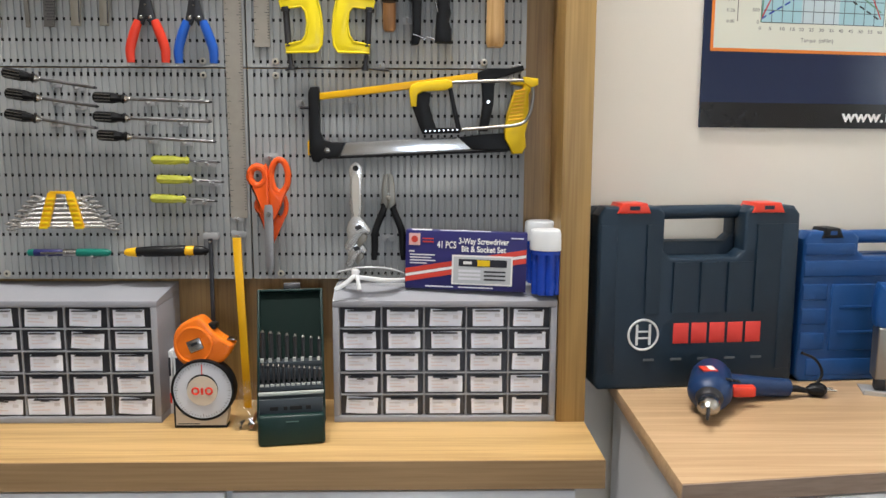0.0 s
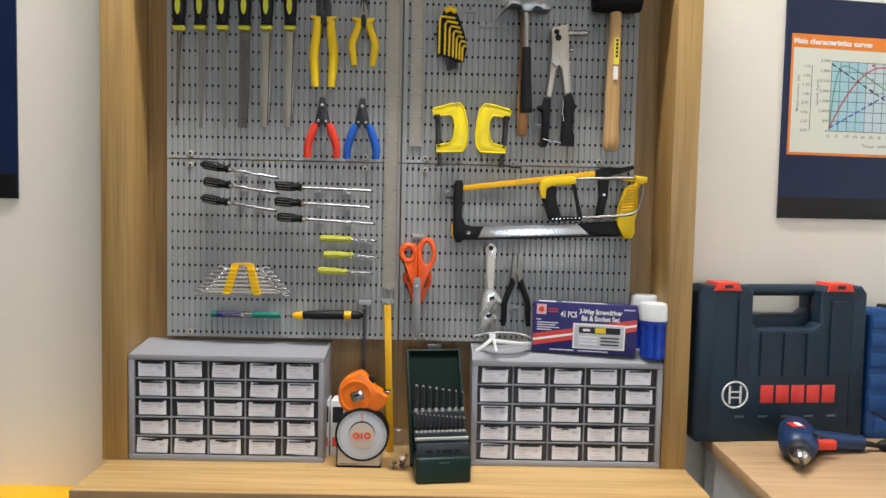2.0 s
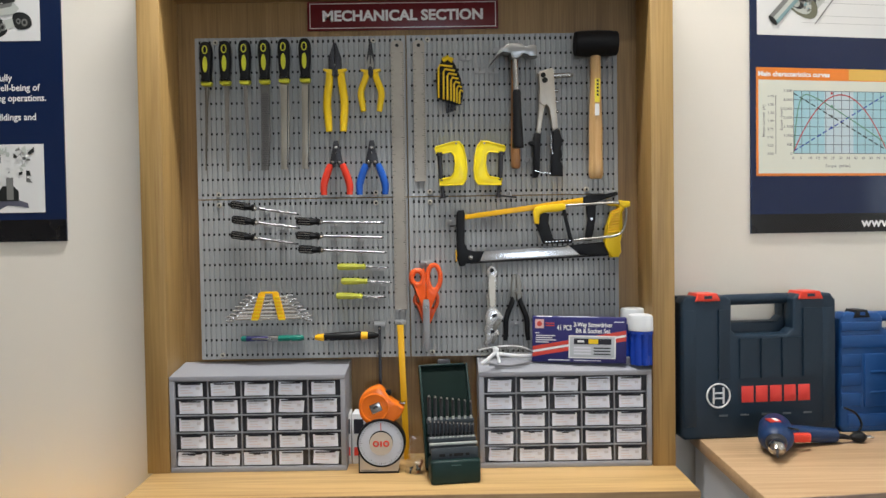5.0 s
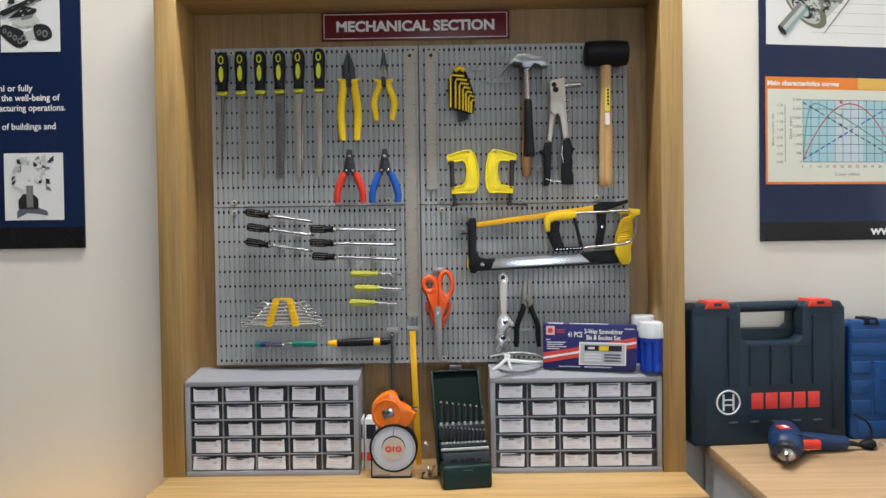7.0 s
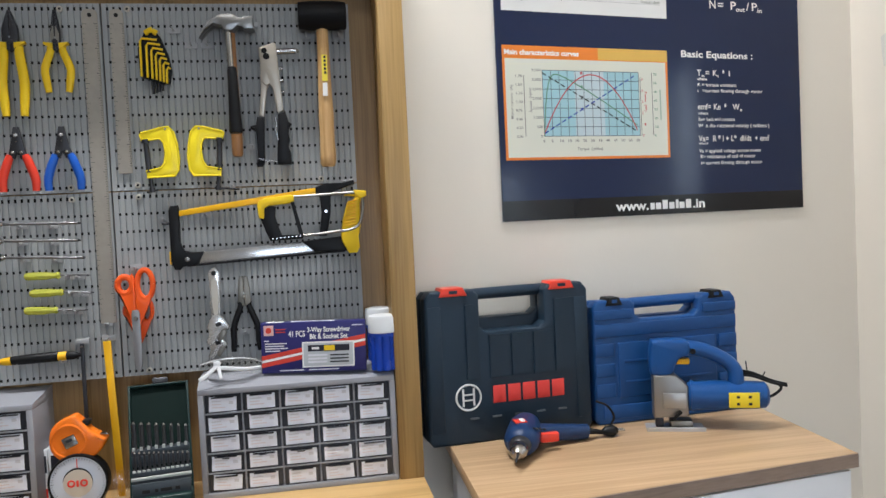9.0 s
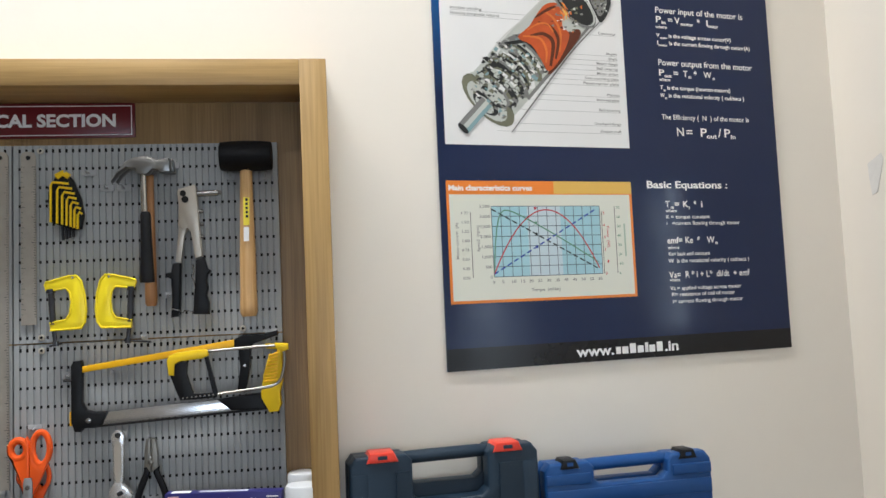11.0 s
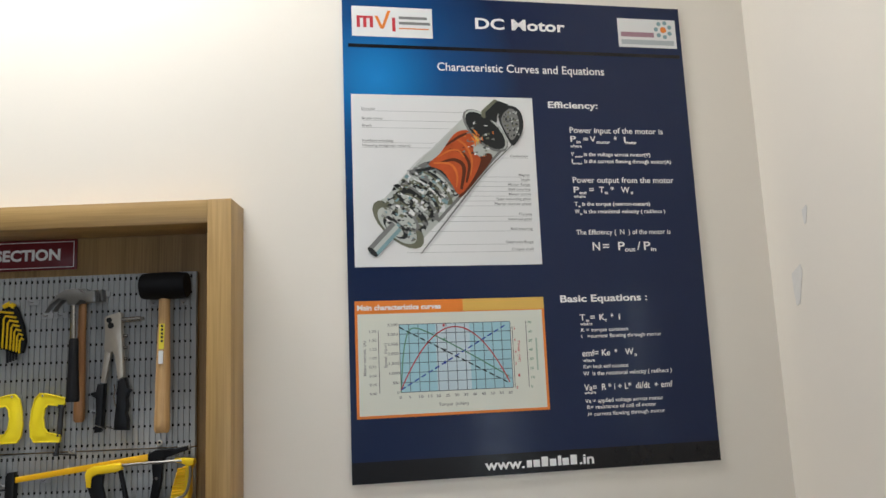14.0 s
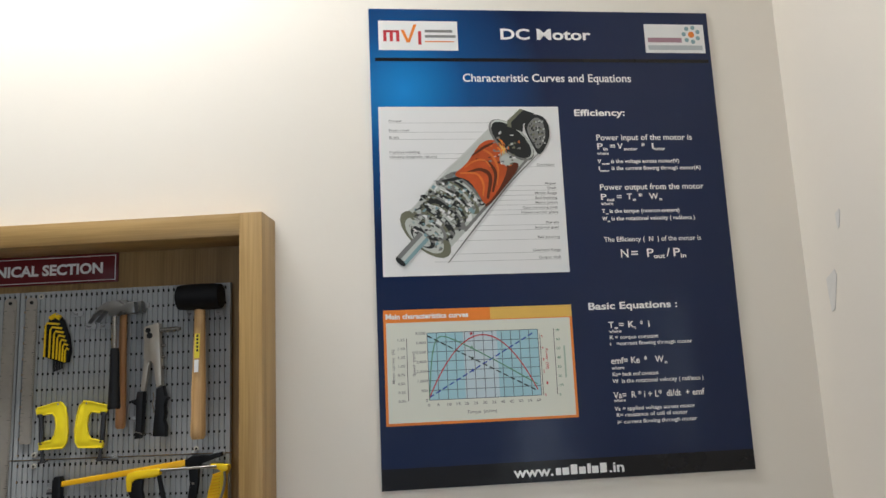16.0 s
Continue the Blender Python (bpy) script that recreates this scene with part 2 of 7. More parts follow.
def write_on(parent, name, body, size, x, y, z, material, bold=0.0, width=None, align="LEFT", turn=0.0, label=""):
    me = writing(body, size, bold, align)
    if width:
        xs = [v.co.x for v in me.vertices]
        k = width / (max(xs) - min(xs))
        me.transform(Matrix.Diagonal((k, 1, 1, 1)))
    me.name = name
    me.materials.clear()
    me.materials.append(material)
    return part(name, me, None, parent, label, at=(x, y, z), turn=(0, turn, 0))


# ---- the room ----
WALL_Y, RIGHT_X, LEFT_X, REAR_Y, TOP_Z = 1.69, 1.745, -5.0, -5.2, 3.65
SKEW, SKEW_X, SKEW_Y = 9.8, 0.452, 1.645
def wall_line(x):
    """The wall's line in plan: straight behind the niche, then bending gently away to the right."""
    slope = math.tan(radians(SKEW))
    x0 = SKEW_X - 0.5
    t = min(max(x - x0, 0.0), 0.5)
    return SKEW_Y - slope * 0.25 + slope * t * t + slope * max(x - SKEW_X, 0.0)


bm = bmesh.new()
cols = [LEFT_X, -0.752] + [-0.05 + 0.0705 * i for i in range(8)] + [1.9]
cols[9] = 0.447
levels = [0.0, 0.851, 2.047, TOP_Z]
grid = [[bm.verts.new((x, wall_line(x), z)) for z in levels] for x in cols]
for i in range(len(cols) - 1):
    for k in range(3):
        if k < 2 and -0.8 < cols[i] < 0.44:
            continue
        bm.faces.new((grid[i][k], grid[i + 1][k], grid[i + 1][k + 1], grid[i][k + 1]))
thicken(bm, (0, 0.1, 0))
structure("wall_north", bm, WALL, "cream painted plaster wall around the tool niche", "wall")
EAST_WINDOWS = ((-0.25, 0.25, 1.05, 1.65), (1.10, 1.30, 1.45, 1.95))
(ya, yb, za, zb), (yc, yd, zc, zd) = EAST_WINDOWS
XE = RIGHT_X + 0.15
structure("wall_east", boxes((RIGHT_X, XE, REAR_Y, ya, 0, TOP_Z), (RIGHT_X, XE, yb, yc, 0, TOP_Z), (RIGHT_X, XE, yd, WALL_Y + 0.4, 0, TOP_Z), (RIGHT_X, XE, ya, yb, 0, za), (RIGHT_X, XE, ya, yb, zb, TOP_Z),
                             (RIGHT_X, XE, yc, yd, 0, zc), (RIGHT_X, XE, yc, yd, zd, TOP_Z)), WALL, "cream painted plaster wall with chipped patches", "wall")
structure("wall_west", boxes((LEFT_X - 0.15, LEFT_X, REAR_Y, WALL_Y + 0.4, 0, TOP_Z)), WALL, "plain cream painted wall", "wall")
structure("wall_south", boxes((LEFT_X - 0.15, -0.15, REAR_Y - 0.15, REAR_Y, 0, TOP_Z), (1.35, RIGHT_X + 0.15, REAR_Y - 0.15, REAR_Y, 0, TOP_Z),
                              (-0.15, 1.35, REAR_Y - 0.15, REAR_Y, 0, 0.9), (-0.15, 1.35, REAR_Y - 0.15, REAR_Y, 2.1, TOP_Z)), WALL, "plain cream wall with a window opening", "wall")
structure("floor", boxes((LEFT_X - 0.15, RIGHT_X + 0.15, REAR_Y - 0.15, WALL_Y + 0.4, -0.1, 0)), FLOOR, "pale grey tiled floor", "floor")
structure("ceiling", boxes((LEFT_X - 0.15, RIGHT_X + 0.15, REAR_Y - 0.15, WALL_Y + 0.4, TOP_Z, TOP_Z + 0.1)), CEIL, "white painted ceiling", "ceiling")
GLOW = lit("lamp_diffuser", (1.0, 0.95, 0.86), 6.0)
SKYGLOW = lit("daylight_outside", (0.8, 0.9, 1.0), 2.0)
FRAME_WHITE = mat("white_frame", (0.8, 0.8, 0.78), 0.4)
win = thing("window_1", "white framed window in the plain wall", "window", (0.6, REAR_Y - 0.08, 1.5), kind="structure")
part("window_frame", boxes((-0.75, -0.70, -0.03, 0.03, -0.6, 0.6), (0.70, 0.75, -0.03, 0.03, -0.6, 0.6), (-0.70, 0.70, -0.03, 0.03, 0.55, 0.6),
                           (-0.70, 0.70, -0.03, 0.03, -0.6, -0.55), (-0.025, 0.025, -0.03, 0.03, -0.55, 0.55), bevel=0.003), FRAME_WHITE, win)
structure("backdrop", boxes((-0.5, 1.7, REAR_Y - 0.6, REAR_Y - 0.55, 0.4, 2.7)), SKYGLOW, "bright overcast sky outside the window", "sky")
BRIGHT_SKY = lit("bright_daylight_outside", (0.85, 0.93, 1.0), 4.0)
for k, (y0, y1, z0, z1) in enumerate(EAST_WINDOWS):
    win = thing(f"window_{k + 2}", "small white framed window in the side wall", "window", (RIGHT_X + 0.08, (y0 + y1) / 2, (z0 + z1) / 2), kind="structure")
    hy, hz = (y1 - y0) / 2, (z1 - z0) / 2
    part("window_frame", boxes((-0.02, 0.02, -hy, -hy + 0.02, -hz, hz), (-0.02, 0.02, hy - 0.02, hy, -hz, hz), (-0.02, 0.02, -hy + 0.02, hy - 0.02, hz - 0.02, hz), (-0.02, 0.02, -hy + 0.02, hy - 0.02, -hz, -hz + 0.02), bevel=0.003), FRAME_WHITE, win)
structure("backdrop_east", boxes((RIGHT_X + 0.45, RIGHT_X + 0.50, -1.0, 2.0, 0.6, 2.4)), BRIGHT_SKY, "bright sky outside the small windows", "sky")
for px, py, w in PANELS:
    lamp = thing("ceiling_light", "long white batten light on the ceiling", "light", (px, py, TOP_Z), group="ceiling lights")
    part("body", boxes((-0.61, 0.61, -0.035, 0.035, -0.008, 0.0), bevel=0.002), FRAME_WHITE, lamp)
    part("tube", boxes((-0.59, 0.59, -0.055, 0.055, -0.022, -0.009), bevel=0.004), GLOW, lamp)

# ---- the wooden niche ----
FX0, FX1, FY, FZ, FT = -0.756, 0.452, 1.541, 2.052, 0.051
niche = thing("tool_niche", "oak laminate wall frame around the tool boards", "cabinet", (0, FY, 0.9))
D = WALL_Y - FY
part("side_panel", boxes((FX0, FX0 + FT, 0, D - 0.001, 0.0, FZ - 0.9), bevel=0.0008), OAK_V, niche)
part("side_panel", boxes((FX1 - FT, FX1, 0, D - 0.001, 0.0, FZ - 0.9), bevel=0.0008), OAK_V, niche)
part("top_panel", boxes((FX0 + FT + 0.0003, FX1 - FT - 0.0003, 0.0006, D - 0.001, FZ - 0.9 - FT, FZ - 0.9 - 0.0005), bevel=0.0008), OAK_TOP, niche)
part("back_panel", boxes((FX0 + FT, FX1 - FT, D - 0.024, D - 0.001, 0.0, FZ - 0.9 - FT)), OAK_BACK_SHADED, niche, "wood-grain back panel, its brown darkened for the niche's shade")

base = thing("base_cabinet", "white base cabinet under the oak ledge", "cabinet", (0, FY, 0))
part("body", boxes((-0.70, 0.41, -0.14, D - 0.002, 0.0, 0.855)), WHITE_LAM, base)
for dx in (-0.70, -0.142):
    part("door", boxes((dx + 0.003, dx + 0.549, -0.158, -0.141, 0.05, 0.845), bevel=0.001), WHITE_LAM, base)
ledge = thing("ledge", "thick oak laminate ledge below the niche", "shelf", (0, 1.374, 0.852))
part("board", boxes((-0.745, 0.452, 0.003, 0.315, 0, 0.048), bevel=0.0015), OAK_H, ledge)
part("front_edge", boxes((-0.745, 0.452, 0, 0.0028, 0.0005, 0.0475)), OAK_EDGE, ledge, "slightly darker edge strip")

# ---- the side desk ----
DZ, CORNERS = 0.953, [(0.504, 1.172), (1.255, 1.262), (1.285, 1.690), (0.516, 1.642)]
desk = thing("desk_cabinet", "white low cabinet with a pale wood top", "cabinet", (0.504, 1.172, 0))


def inset(pts, front, side, back):
    (ax, ay), (bx, by), (cx, cy), (dx, dy) = [(x - 0.504, y - 1.172) for x, y in pts]
    return [(ax + side, ay + front), (bx - side, by + front), (cx - side, cy - back), (dx + side, dy - back)]


def slab(pts, z0, z1, bevel=0.0):
    """An upright prism over a floor outline."""
    bm = bmesh.new()
    f = bm.faces.new([bm.verts.new((x, y, z0)) for x, y in pts])
    r = bmesh.ops.extrude_face_region(bm, geom=[f])
    bmesh.ops.translate(bm, verts=[g for g in r["geom"] if isinstance(g, bmesh.types.BMVert)], vec=(0, 0, z1 - z0))
    if bevel:
        bmesh.ops.bevel(bm, geom=bm.edges[:], offset=bevel, segments=2, profile=0.5, affect="EDGES")
    return bm


part("worktop", slab(inset(CORNERS, 0.004, 0.0, 0.0), DZ - 0.027, DZ, 0.001), DESK_TOP, desk, "pale oak laminate top")
part("edge_band", slab([(0, 0), (0.751, 0.090), (0.751, 0.0933), (0, 0.0033)], DZ - 0.027, DZ - 0.0006), DESK_EDGE, desk, "grey-brown edge strip")
part("body", slab(inset(CORNERS, 0.024, 0.012, 0.006), 0.0, DZ - 0.0275), WHITE_LAM, desk)
for a, b in ((0.014, 0.362), (0.368, 0.736)):
    part("door", slab([(a, a * 0.1198 + 0.005), (b, b * 0.1198 + 0.005), (b, b * 0.1198 + 0.022), (a, a * 0.1198 + 0.022)], 0.06, DZ - 0.033, 0.001), WHITE_LAM, desk)
NAME_RED = mat("maroon_plate", (0.20, 0.018, 0.018), 0.35)
plate_m = thing("name_plate", "maroon name plate with pale border on the white door", "sign", (0.504 + 0.22, 1.172 + 0.22 * 0.1198 + 0.0035, DZ - 0.083), turn=(0, 0, 6.83))
part("panel", boxes((-0.11, 0.11, -0.003, 0.0, -0.035, 0.035), bevel=0.0005), NAME_RED, plate_m)
PALE_BORDER = mat("pale_border", (0.6, 0.5, 0.48), 0.5)
for r in ((-0.105, 0.105, 0.030, 0.0315), (0.1035, 0.105, -0.030, 0.0299), (-0.105, -0.1035, -0.030, 0.0299), (-0.105, 0.105, -0.0316, -0.0301)):
    part("border", boxes((r[0], r[1], -0.0036, -0.0031, r[2], r[3])), PALE_BORDER, plate_m)

# ---- pegboard panels ----
PW, PH, NC, NR, PITCH, ROWP = 0.5006, 0.3823, 40, 11, 0.01225, 0.0363


def peg_mesh():
    """Pressed steel sheet: a column of real holes along each shallow upright groove."""
    xs, deep = [0.0], [0]
    x0 = (PW - (NC - 1) * PITCH) / 2
    for c in range(NC):
        for dx, d in ((-0.0022, 0), (-0.0013, 1), (0.0013, 1), (0.0022, 0)):
            xs.append(x0 + c * PITCH + dx)
            deep.append(d)
    xs.append(PW)
    deep.append(0)
    zs = [0.0]
    z0 = (PH - (NR - 1) * ROWP) / 2
    for r in range(NR):
        h = 0.0044 if r == NR - 1 else 0.0028
        zs += [z0 + r * ROWP - h, z0 + r * ROWP + 0.0028]
    zs.append(PH)
    nz = len(zs)
    verts, faces = [], []
    for i, x in enumerate(xs):
        for j, z in enumerate(zs):
            groove = deep[i] and 0 < j < nz - 1
            verts.append((x, 0.0028 if groove else 0.0, z))
    for i in range(len(xs) - 1):
        hole_col = (i % 4) in (1, 2, 3) and 0 < i < len(xs) - 2
        for j in range(nz - 1):
            if hole_col and j % 2 == 1:
                continue
            a = i * nz + j
            faces.append((a, a + nz, a + nz + 1, a + 1))
    n = len(verts)
    t = 0.012
    verts += [(0, 0, 0), (PW, 0, 0), (PW, 0, PH), (0, 0, PH), (0, t, 0), (PW, t, 0), (PW, t, PH), (0, t, PH)]
    faces += [(n, n + 4, n + 5, n + 1), (n + 1, n + 5, n + 6, n + 2), (n + 2, n + 6, n + 7, n + 3), (n + 3, n + 7, n + 4, n)]
    me = bpy.data.meshes.new("sheet")
    me.from_pydata(verts, [], faces)
    me.materials.append(PEG_GREY)
    return me


PX, PZ, PEG_Y = -0.6567, 1.1433, 1.640
STEEL_PIN = mat("pale_screw", (0.50, 0.47, 0.40), 0.45, metal=0.3, var=0.3, scale=90)
SHEET = peg_mesh()
for ci in range(2):
    for ri in range(2):
        pan = thing("pegboard", "grey steel pegboard sheet with rows of small holes", "pegboard", (PX + ci * (PW + 0.0035), PEG_Y, PZ + ri * (PH + 0.003)), group="pegboards")
        part("sheet", SHEET, None, pan)
        # added black sheet: makes the open holes read as shaded
        part("backing", boxes((0.004, PW - 0.004, 0.013, 0.020, 0.004, PH - 0.004)), GAP_SHADE, pan, "black sheet that stands in for the shade in the holes")
        for sx in (0.05, 0.425):
            for sz in ((0.010, 0.3705) if ri == 0 else (0.010, 0.371)):
                bm = bmesh.new()
                lathe(bm, [(0, 0.0062), (0.003, 0.006), (0.004, 0.0045), (0.004, 0.0028), (0.002, 0.0026)], (sx, 0, sz), (0, -1, 0), 14)
                screw = part("screw", bm, STEEL_PIN, pan)
                part("screw_hole", lathe(bmesh.new(), [(0, 0.0026), (0.0024, 0.0026)], (sx, 0, sz), (0, -1, 0), 10), GAP_SHADE, screw)
        for sx in (0.05, PW - 0.09):
            for sz in (0.02, PH - 0.06):
                part("spacer", boxes((sx, sx + 0.04, 0.0205, 1.6655 - PEG_Y, sz, sz + 0.04)), GAP_SHADE, pan)

# ---- drawer cabinets ----


def drawer_cabinet(at, w, h, depth, seed):
    rng = random.Random(seed)
    cab = thing("drawer_cabinet", "grey plastic parts cabinet with twenty-five labelled clear drawers", "organizer", at, group="parts cabinets")
    e, g = 0.0115, 0.0022
    cw, ch = (w - 2 * e - 4 * g) / 5, (h - 2 * e - 4 * g) / 5
    rows = [(0, w, 0, depth, 0, e), (0, w, 0, depth, h - e, h), (0, e, 0, depth, e, h - e), (w - e, w, 0, depth, e, h - e), (e, w - e, depth - 0.004, depth, e, h - e)]
    for name, r in zip(("bottom_panel", "top_panel", "side_panel", "side_panel", "back_panel"), rows):
        part(name, boxes(r, bevel=0.0012), CAB_GREY, cab)
    for i in range(1, 5):
        x = e + i * cw + (i - 1) * g
        part("divider", boxes((x, x + g, 0.003, depth - 0.005, e, h - e)), CAB_GREY, cab)
        z = e + i * ch + (i - 1) * g
        part("shelf", boxes((e, w - e, 0.002, depth - 0.0045, z, z + g)), CAB_GREY, cab)
    cover = bmesh.new()
    for x in (0.0, w):
        cover.faces.new([cover.verts.new((x, y, z)) for y, z in ((0.003, h - 0.0005), (depth * (0.9 if seed == 3 else 0.35), h + (0.013 if seed == 3 else 0.017)), (depth, h + (0.013 if seed == 3 else 0.017)), (depth, h - 0.0005))])
    bmesh.ops.bridge_loops(cover, edges=cover.edges[:])
    part("sloped_cover", cover, CAB_GREY, cab)
    fm = boxes((0.001, cw - 0.001, 0.006, 0.010, 0.001, ch - 0.001), (0.001, 0.003, 0.0101, 0.10, 0.001, ch * 0.8), (cw - 0.003, cw - 0.001, 0.0101, 0.10, 0.001, ch * 0.8), (0.003, cw - 0.003, 0.0101, 0.10, 0.001, 0.003))
    box(fm, cw * 0.2, cw * 0.8, -0.001, 0.006, ch - 0.0075, ch - 0.0055)
    box(fm, 0.002, cw - 0.002, 0.0035, 0.006, 0.0012, 0.003)
    front = finish(fm, "drawer", DRAWER)
    for r in range(5):
        for c in range(5):
            d = part("drawer", front, None, cab, at=(e + c * (cw + g), 0, e + r * (ch + g)))
            lw, lh = cw * rng.uniform(0.73, 0.79), ch * rng.uniform(0.77, 0.83)
            lx, lz = cw * 0.5 + rng.uniform(-0.004, 0.003), ch * 0.46 + rng.uniform(-0.0015, 0.001)
            if seed == 5 and (r, c) == (1, 2):
                lw, lh = cw * 0.84, ch * 0.8
            if seed == 3 and r == 0 and c < 3:
                lw, lh = cw * 0.86, ch * 0.82
            bm = boxes((-lw / 2, lw / 2, 0, 0.0004, -lh / 2, lh / 2))
            card = part("label_card", bm, CARD, d, at=(lx, 0.0048, lz), turn=(0, rng.choice((0, 0.6, -0.8, 2.5, -2.5, 4, -1.2)) * rng.uniform(0.5, 1.2), 0))
            bm = bmesh.new()
            box(bm, -lw * 0.4, lw * rng.uniform(-0.1, 0.05), -0.0003, 0, lh * 0.18, lh * 0.26)
            box(bm, lw * 0.22, lw * 0.38, -0.0003, 0, lh * 0.02, lh * 0.22)
            box(bm, -lw * 0.4, -lw * 0.05, -0.0003, 0, -lh * 0.02, lh * 0.04, mi=1)
            box(bm, -lw * 0.4, lw * 0.1, -0.0003, 0, -lh * 0.22, -lh * 0.15, mi=1)
            if (seed == 3 and r == 0 and c < 3) or (seed == 5 and r == 1 and c < 3):
                box(bm, -lw * 0.15, lw * 0.1, -0.0004, -0.0001, lh * 0.3, lh * 0.38, mi=2)
            part("print", finish(bm, "print", (INK_GREY, INK_PINK, INK_BLACK)), None, card.parent, at=(lx, 0.0047, lz), turn=(0, math.degrees(card.rotation_euler.y), 0))
    return cab


drawer_cabinet((-0.703, 1.543, 0.900), 0.402, 0.221, 0.122, 3)
drawer_cabinet((0.004, 1.543, 0.900), 0.395, 0.221, 0.122, 5)

# ---- tools on the boards ----
LEMON = mat("lemon_paint", (0.88, 0.70, 0.015), 0.3, var=0.06, scale=25)
BLACK = mat("black_rubber", (0.007, 0.007, 0.008), 0.42, spec=0.22, var=0.25, scale=40, bump=0.1, bump_scale=400)
YELLOW = mat("yellow_plastic", (0.82, 0.56, 0.008), 0.35, var=0.06, scale=25)
AMBER = mat("amber_plastic", (0.84, 0.46, 0.008), 0.35, var=0.06, scale=25)
LIME = mat("lime_yellow_plastic", (0.62, 0.62, 0.04), 0.35, var=0.08, scale=25)
RED = mat("red_plastic", (0.66, 0.045, 0.02), 0.35, var=0.08, scale=25)
ORANGE = mat("orange_plastic", (0.82, 0.105, 0.012), 0.3, var=0.06, scale=25)
TAPE_ORANGE = mat("bright_orange_plastic", (0.85, 0.19, 0.012), 0.25, var=0.05, scale=25, coat=0.3)
BLUE = mat("blue_plastic", (0.018, 0.10, 0.46), 0.35, var=0.08, scale=25)
CHROME = mat("chrome_steel", (0.42, 0.41, 0.40), 0.2, metal=1.0, var=0.12, scale=30)
NICKEL = mat("nickel_plate", (0.50, 0.455, 0.385), 0.38, metal=0.6, var=0.12, scale=30, bump=0.05, bump_scale=300)
ROD = mat("ground_steel_rod", (0.17, 0.17, 0.175), 0.3, metal=1.0, var=0.2, scale=60)
STEEL = mat("brushed_steel", (0.27, 0.255, 0.225), 0.42, metal=1.0, var=0.12, scale=30, bump=0.1, bump_scale=300)
DULL = mat("dull_steel", (0.17, 0.155, 0.135), 0.5, metal=1.0, var=0.2, scale=40, bump=0.3, bump_scale=600)
DARK_STEEL = mat("blackened_steel", (0.05, 0.05, 0.055), 0.4, metal=0.6, var=0.25, scale=40)
FILE_STEEL = mat("file_steel", (0.34, 0.315, 0.265), 0.4, metal=0.65, var=0.15, scale=40, stretch=(1, 1, 0.1), bump=0.2, bump_scale=500)
RASP = mat("rasp_steel", (0.17, 0.165, 0.16), 0.5, metal=0.9, var=0.4, scale=300, bump=0.8, bump_scale=700)
ASH = wood("ash_handle", (0.42, 0.235, 0.085), (0.64, 0.42, 0.19), "z", scale=1.6)
BROWN_ASH = wood("brown_handle", (0.25, 0.11, 0.035), (0.42, 0.21, 0.08), "z", scale=1.6)
RUBBER = mat("mallet_rubber", (0.005, 0.005, 0.006), 0.62, spec=0.18, var=0.3, scale=30, bump=0.25, bump_scale=250)
TEAL = mat("teal_plastic", (0.01, 0.16, 0.12), 0.3)
NAVY = mat("navy_plastic", (0.02, 0.02, 0.10), 0.3)
CLEAR_Y = mat("clear_yellow_acetate", (0.80, 0.82, 0.12), 0.22, var=0.3, scale=110, trans=0.5)
HOOK = mat("grey_hook_plastic", (0.36, 0.365, 0.37), 0.4, var=0.04)
PAPER_Y = mat("yellow_sticker", (0.75, 0.62, 0.05), 0.5)
PAPER_W = mat("white_sticker", (0.75, 0.75, 0.75), 0.5)


BASE = {}
GROW = 1.0154


def on_board(name, label, category, cx, cz, group=""):
    """A thing whose parts are given in the room's x and z, and in y from the board's face."""
    x, z = cx + 0.0087 + 0.0064 * (cz - 1.5), cz - 0.0035 - 0.0087 * cx
    ob = thing(name, label, category, (GROW * (x + 0.083) - 0.083, PEG_Y, GROW * (z - 1.455) + 1.455), group)
    ob.scale = (GROW, GROW, GROW)
    BASE[ob.name] = (cx, cz)
    return ob


def shift(ob, pts):
    x, z = BASE[ob.name]
    return [(a - x, b - z) for a, b in pts]


def flat(ob, name, pts, y0, y1, material, bevel=0.0012, smooth=0, label="", parent=None):
    """One flat-sided part of ob, from an outline in the room's x and z."""
    p = shift(ob, pts)
    if smooth:
        p = outline(p, smooth)
    bm = plate(bmesh.new(), p, y0, y1, bevel)
    return part(name, bm, material, parent or ob, label)


def bar(ob, name, pts, r, material, n=10, flatten=1.0, label="", curved=0):
    x, z = BASE[ob.name]
    p = [(a - x, b, c - z) for a, b, c in pts]
    if curved:
        p = curve_pts(p, curved)
    return part(name, tube(bmesh.new(), p, r, n, flatten), material, ob, label)


def hook(x, z, w=0.026):
    h = on_board("pegboard_hook", "small grey plastic hook plate on the board", "hook", x, z, "board hooks")
    part("plate", boxes((-w / 2, w / 2, -0.004, -0.0003, -0.006, 0.006), bevel=0.001), HOOK, h)
    bm = tube(bmesh.new(), curve_pts([(0, -0.003, 0.0), (0, -0.018, -0.002), (0, -0.026, 0.003)], 4), 0.0018, 8)
    part("prong", bm, HOOK, h)


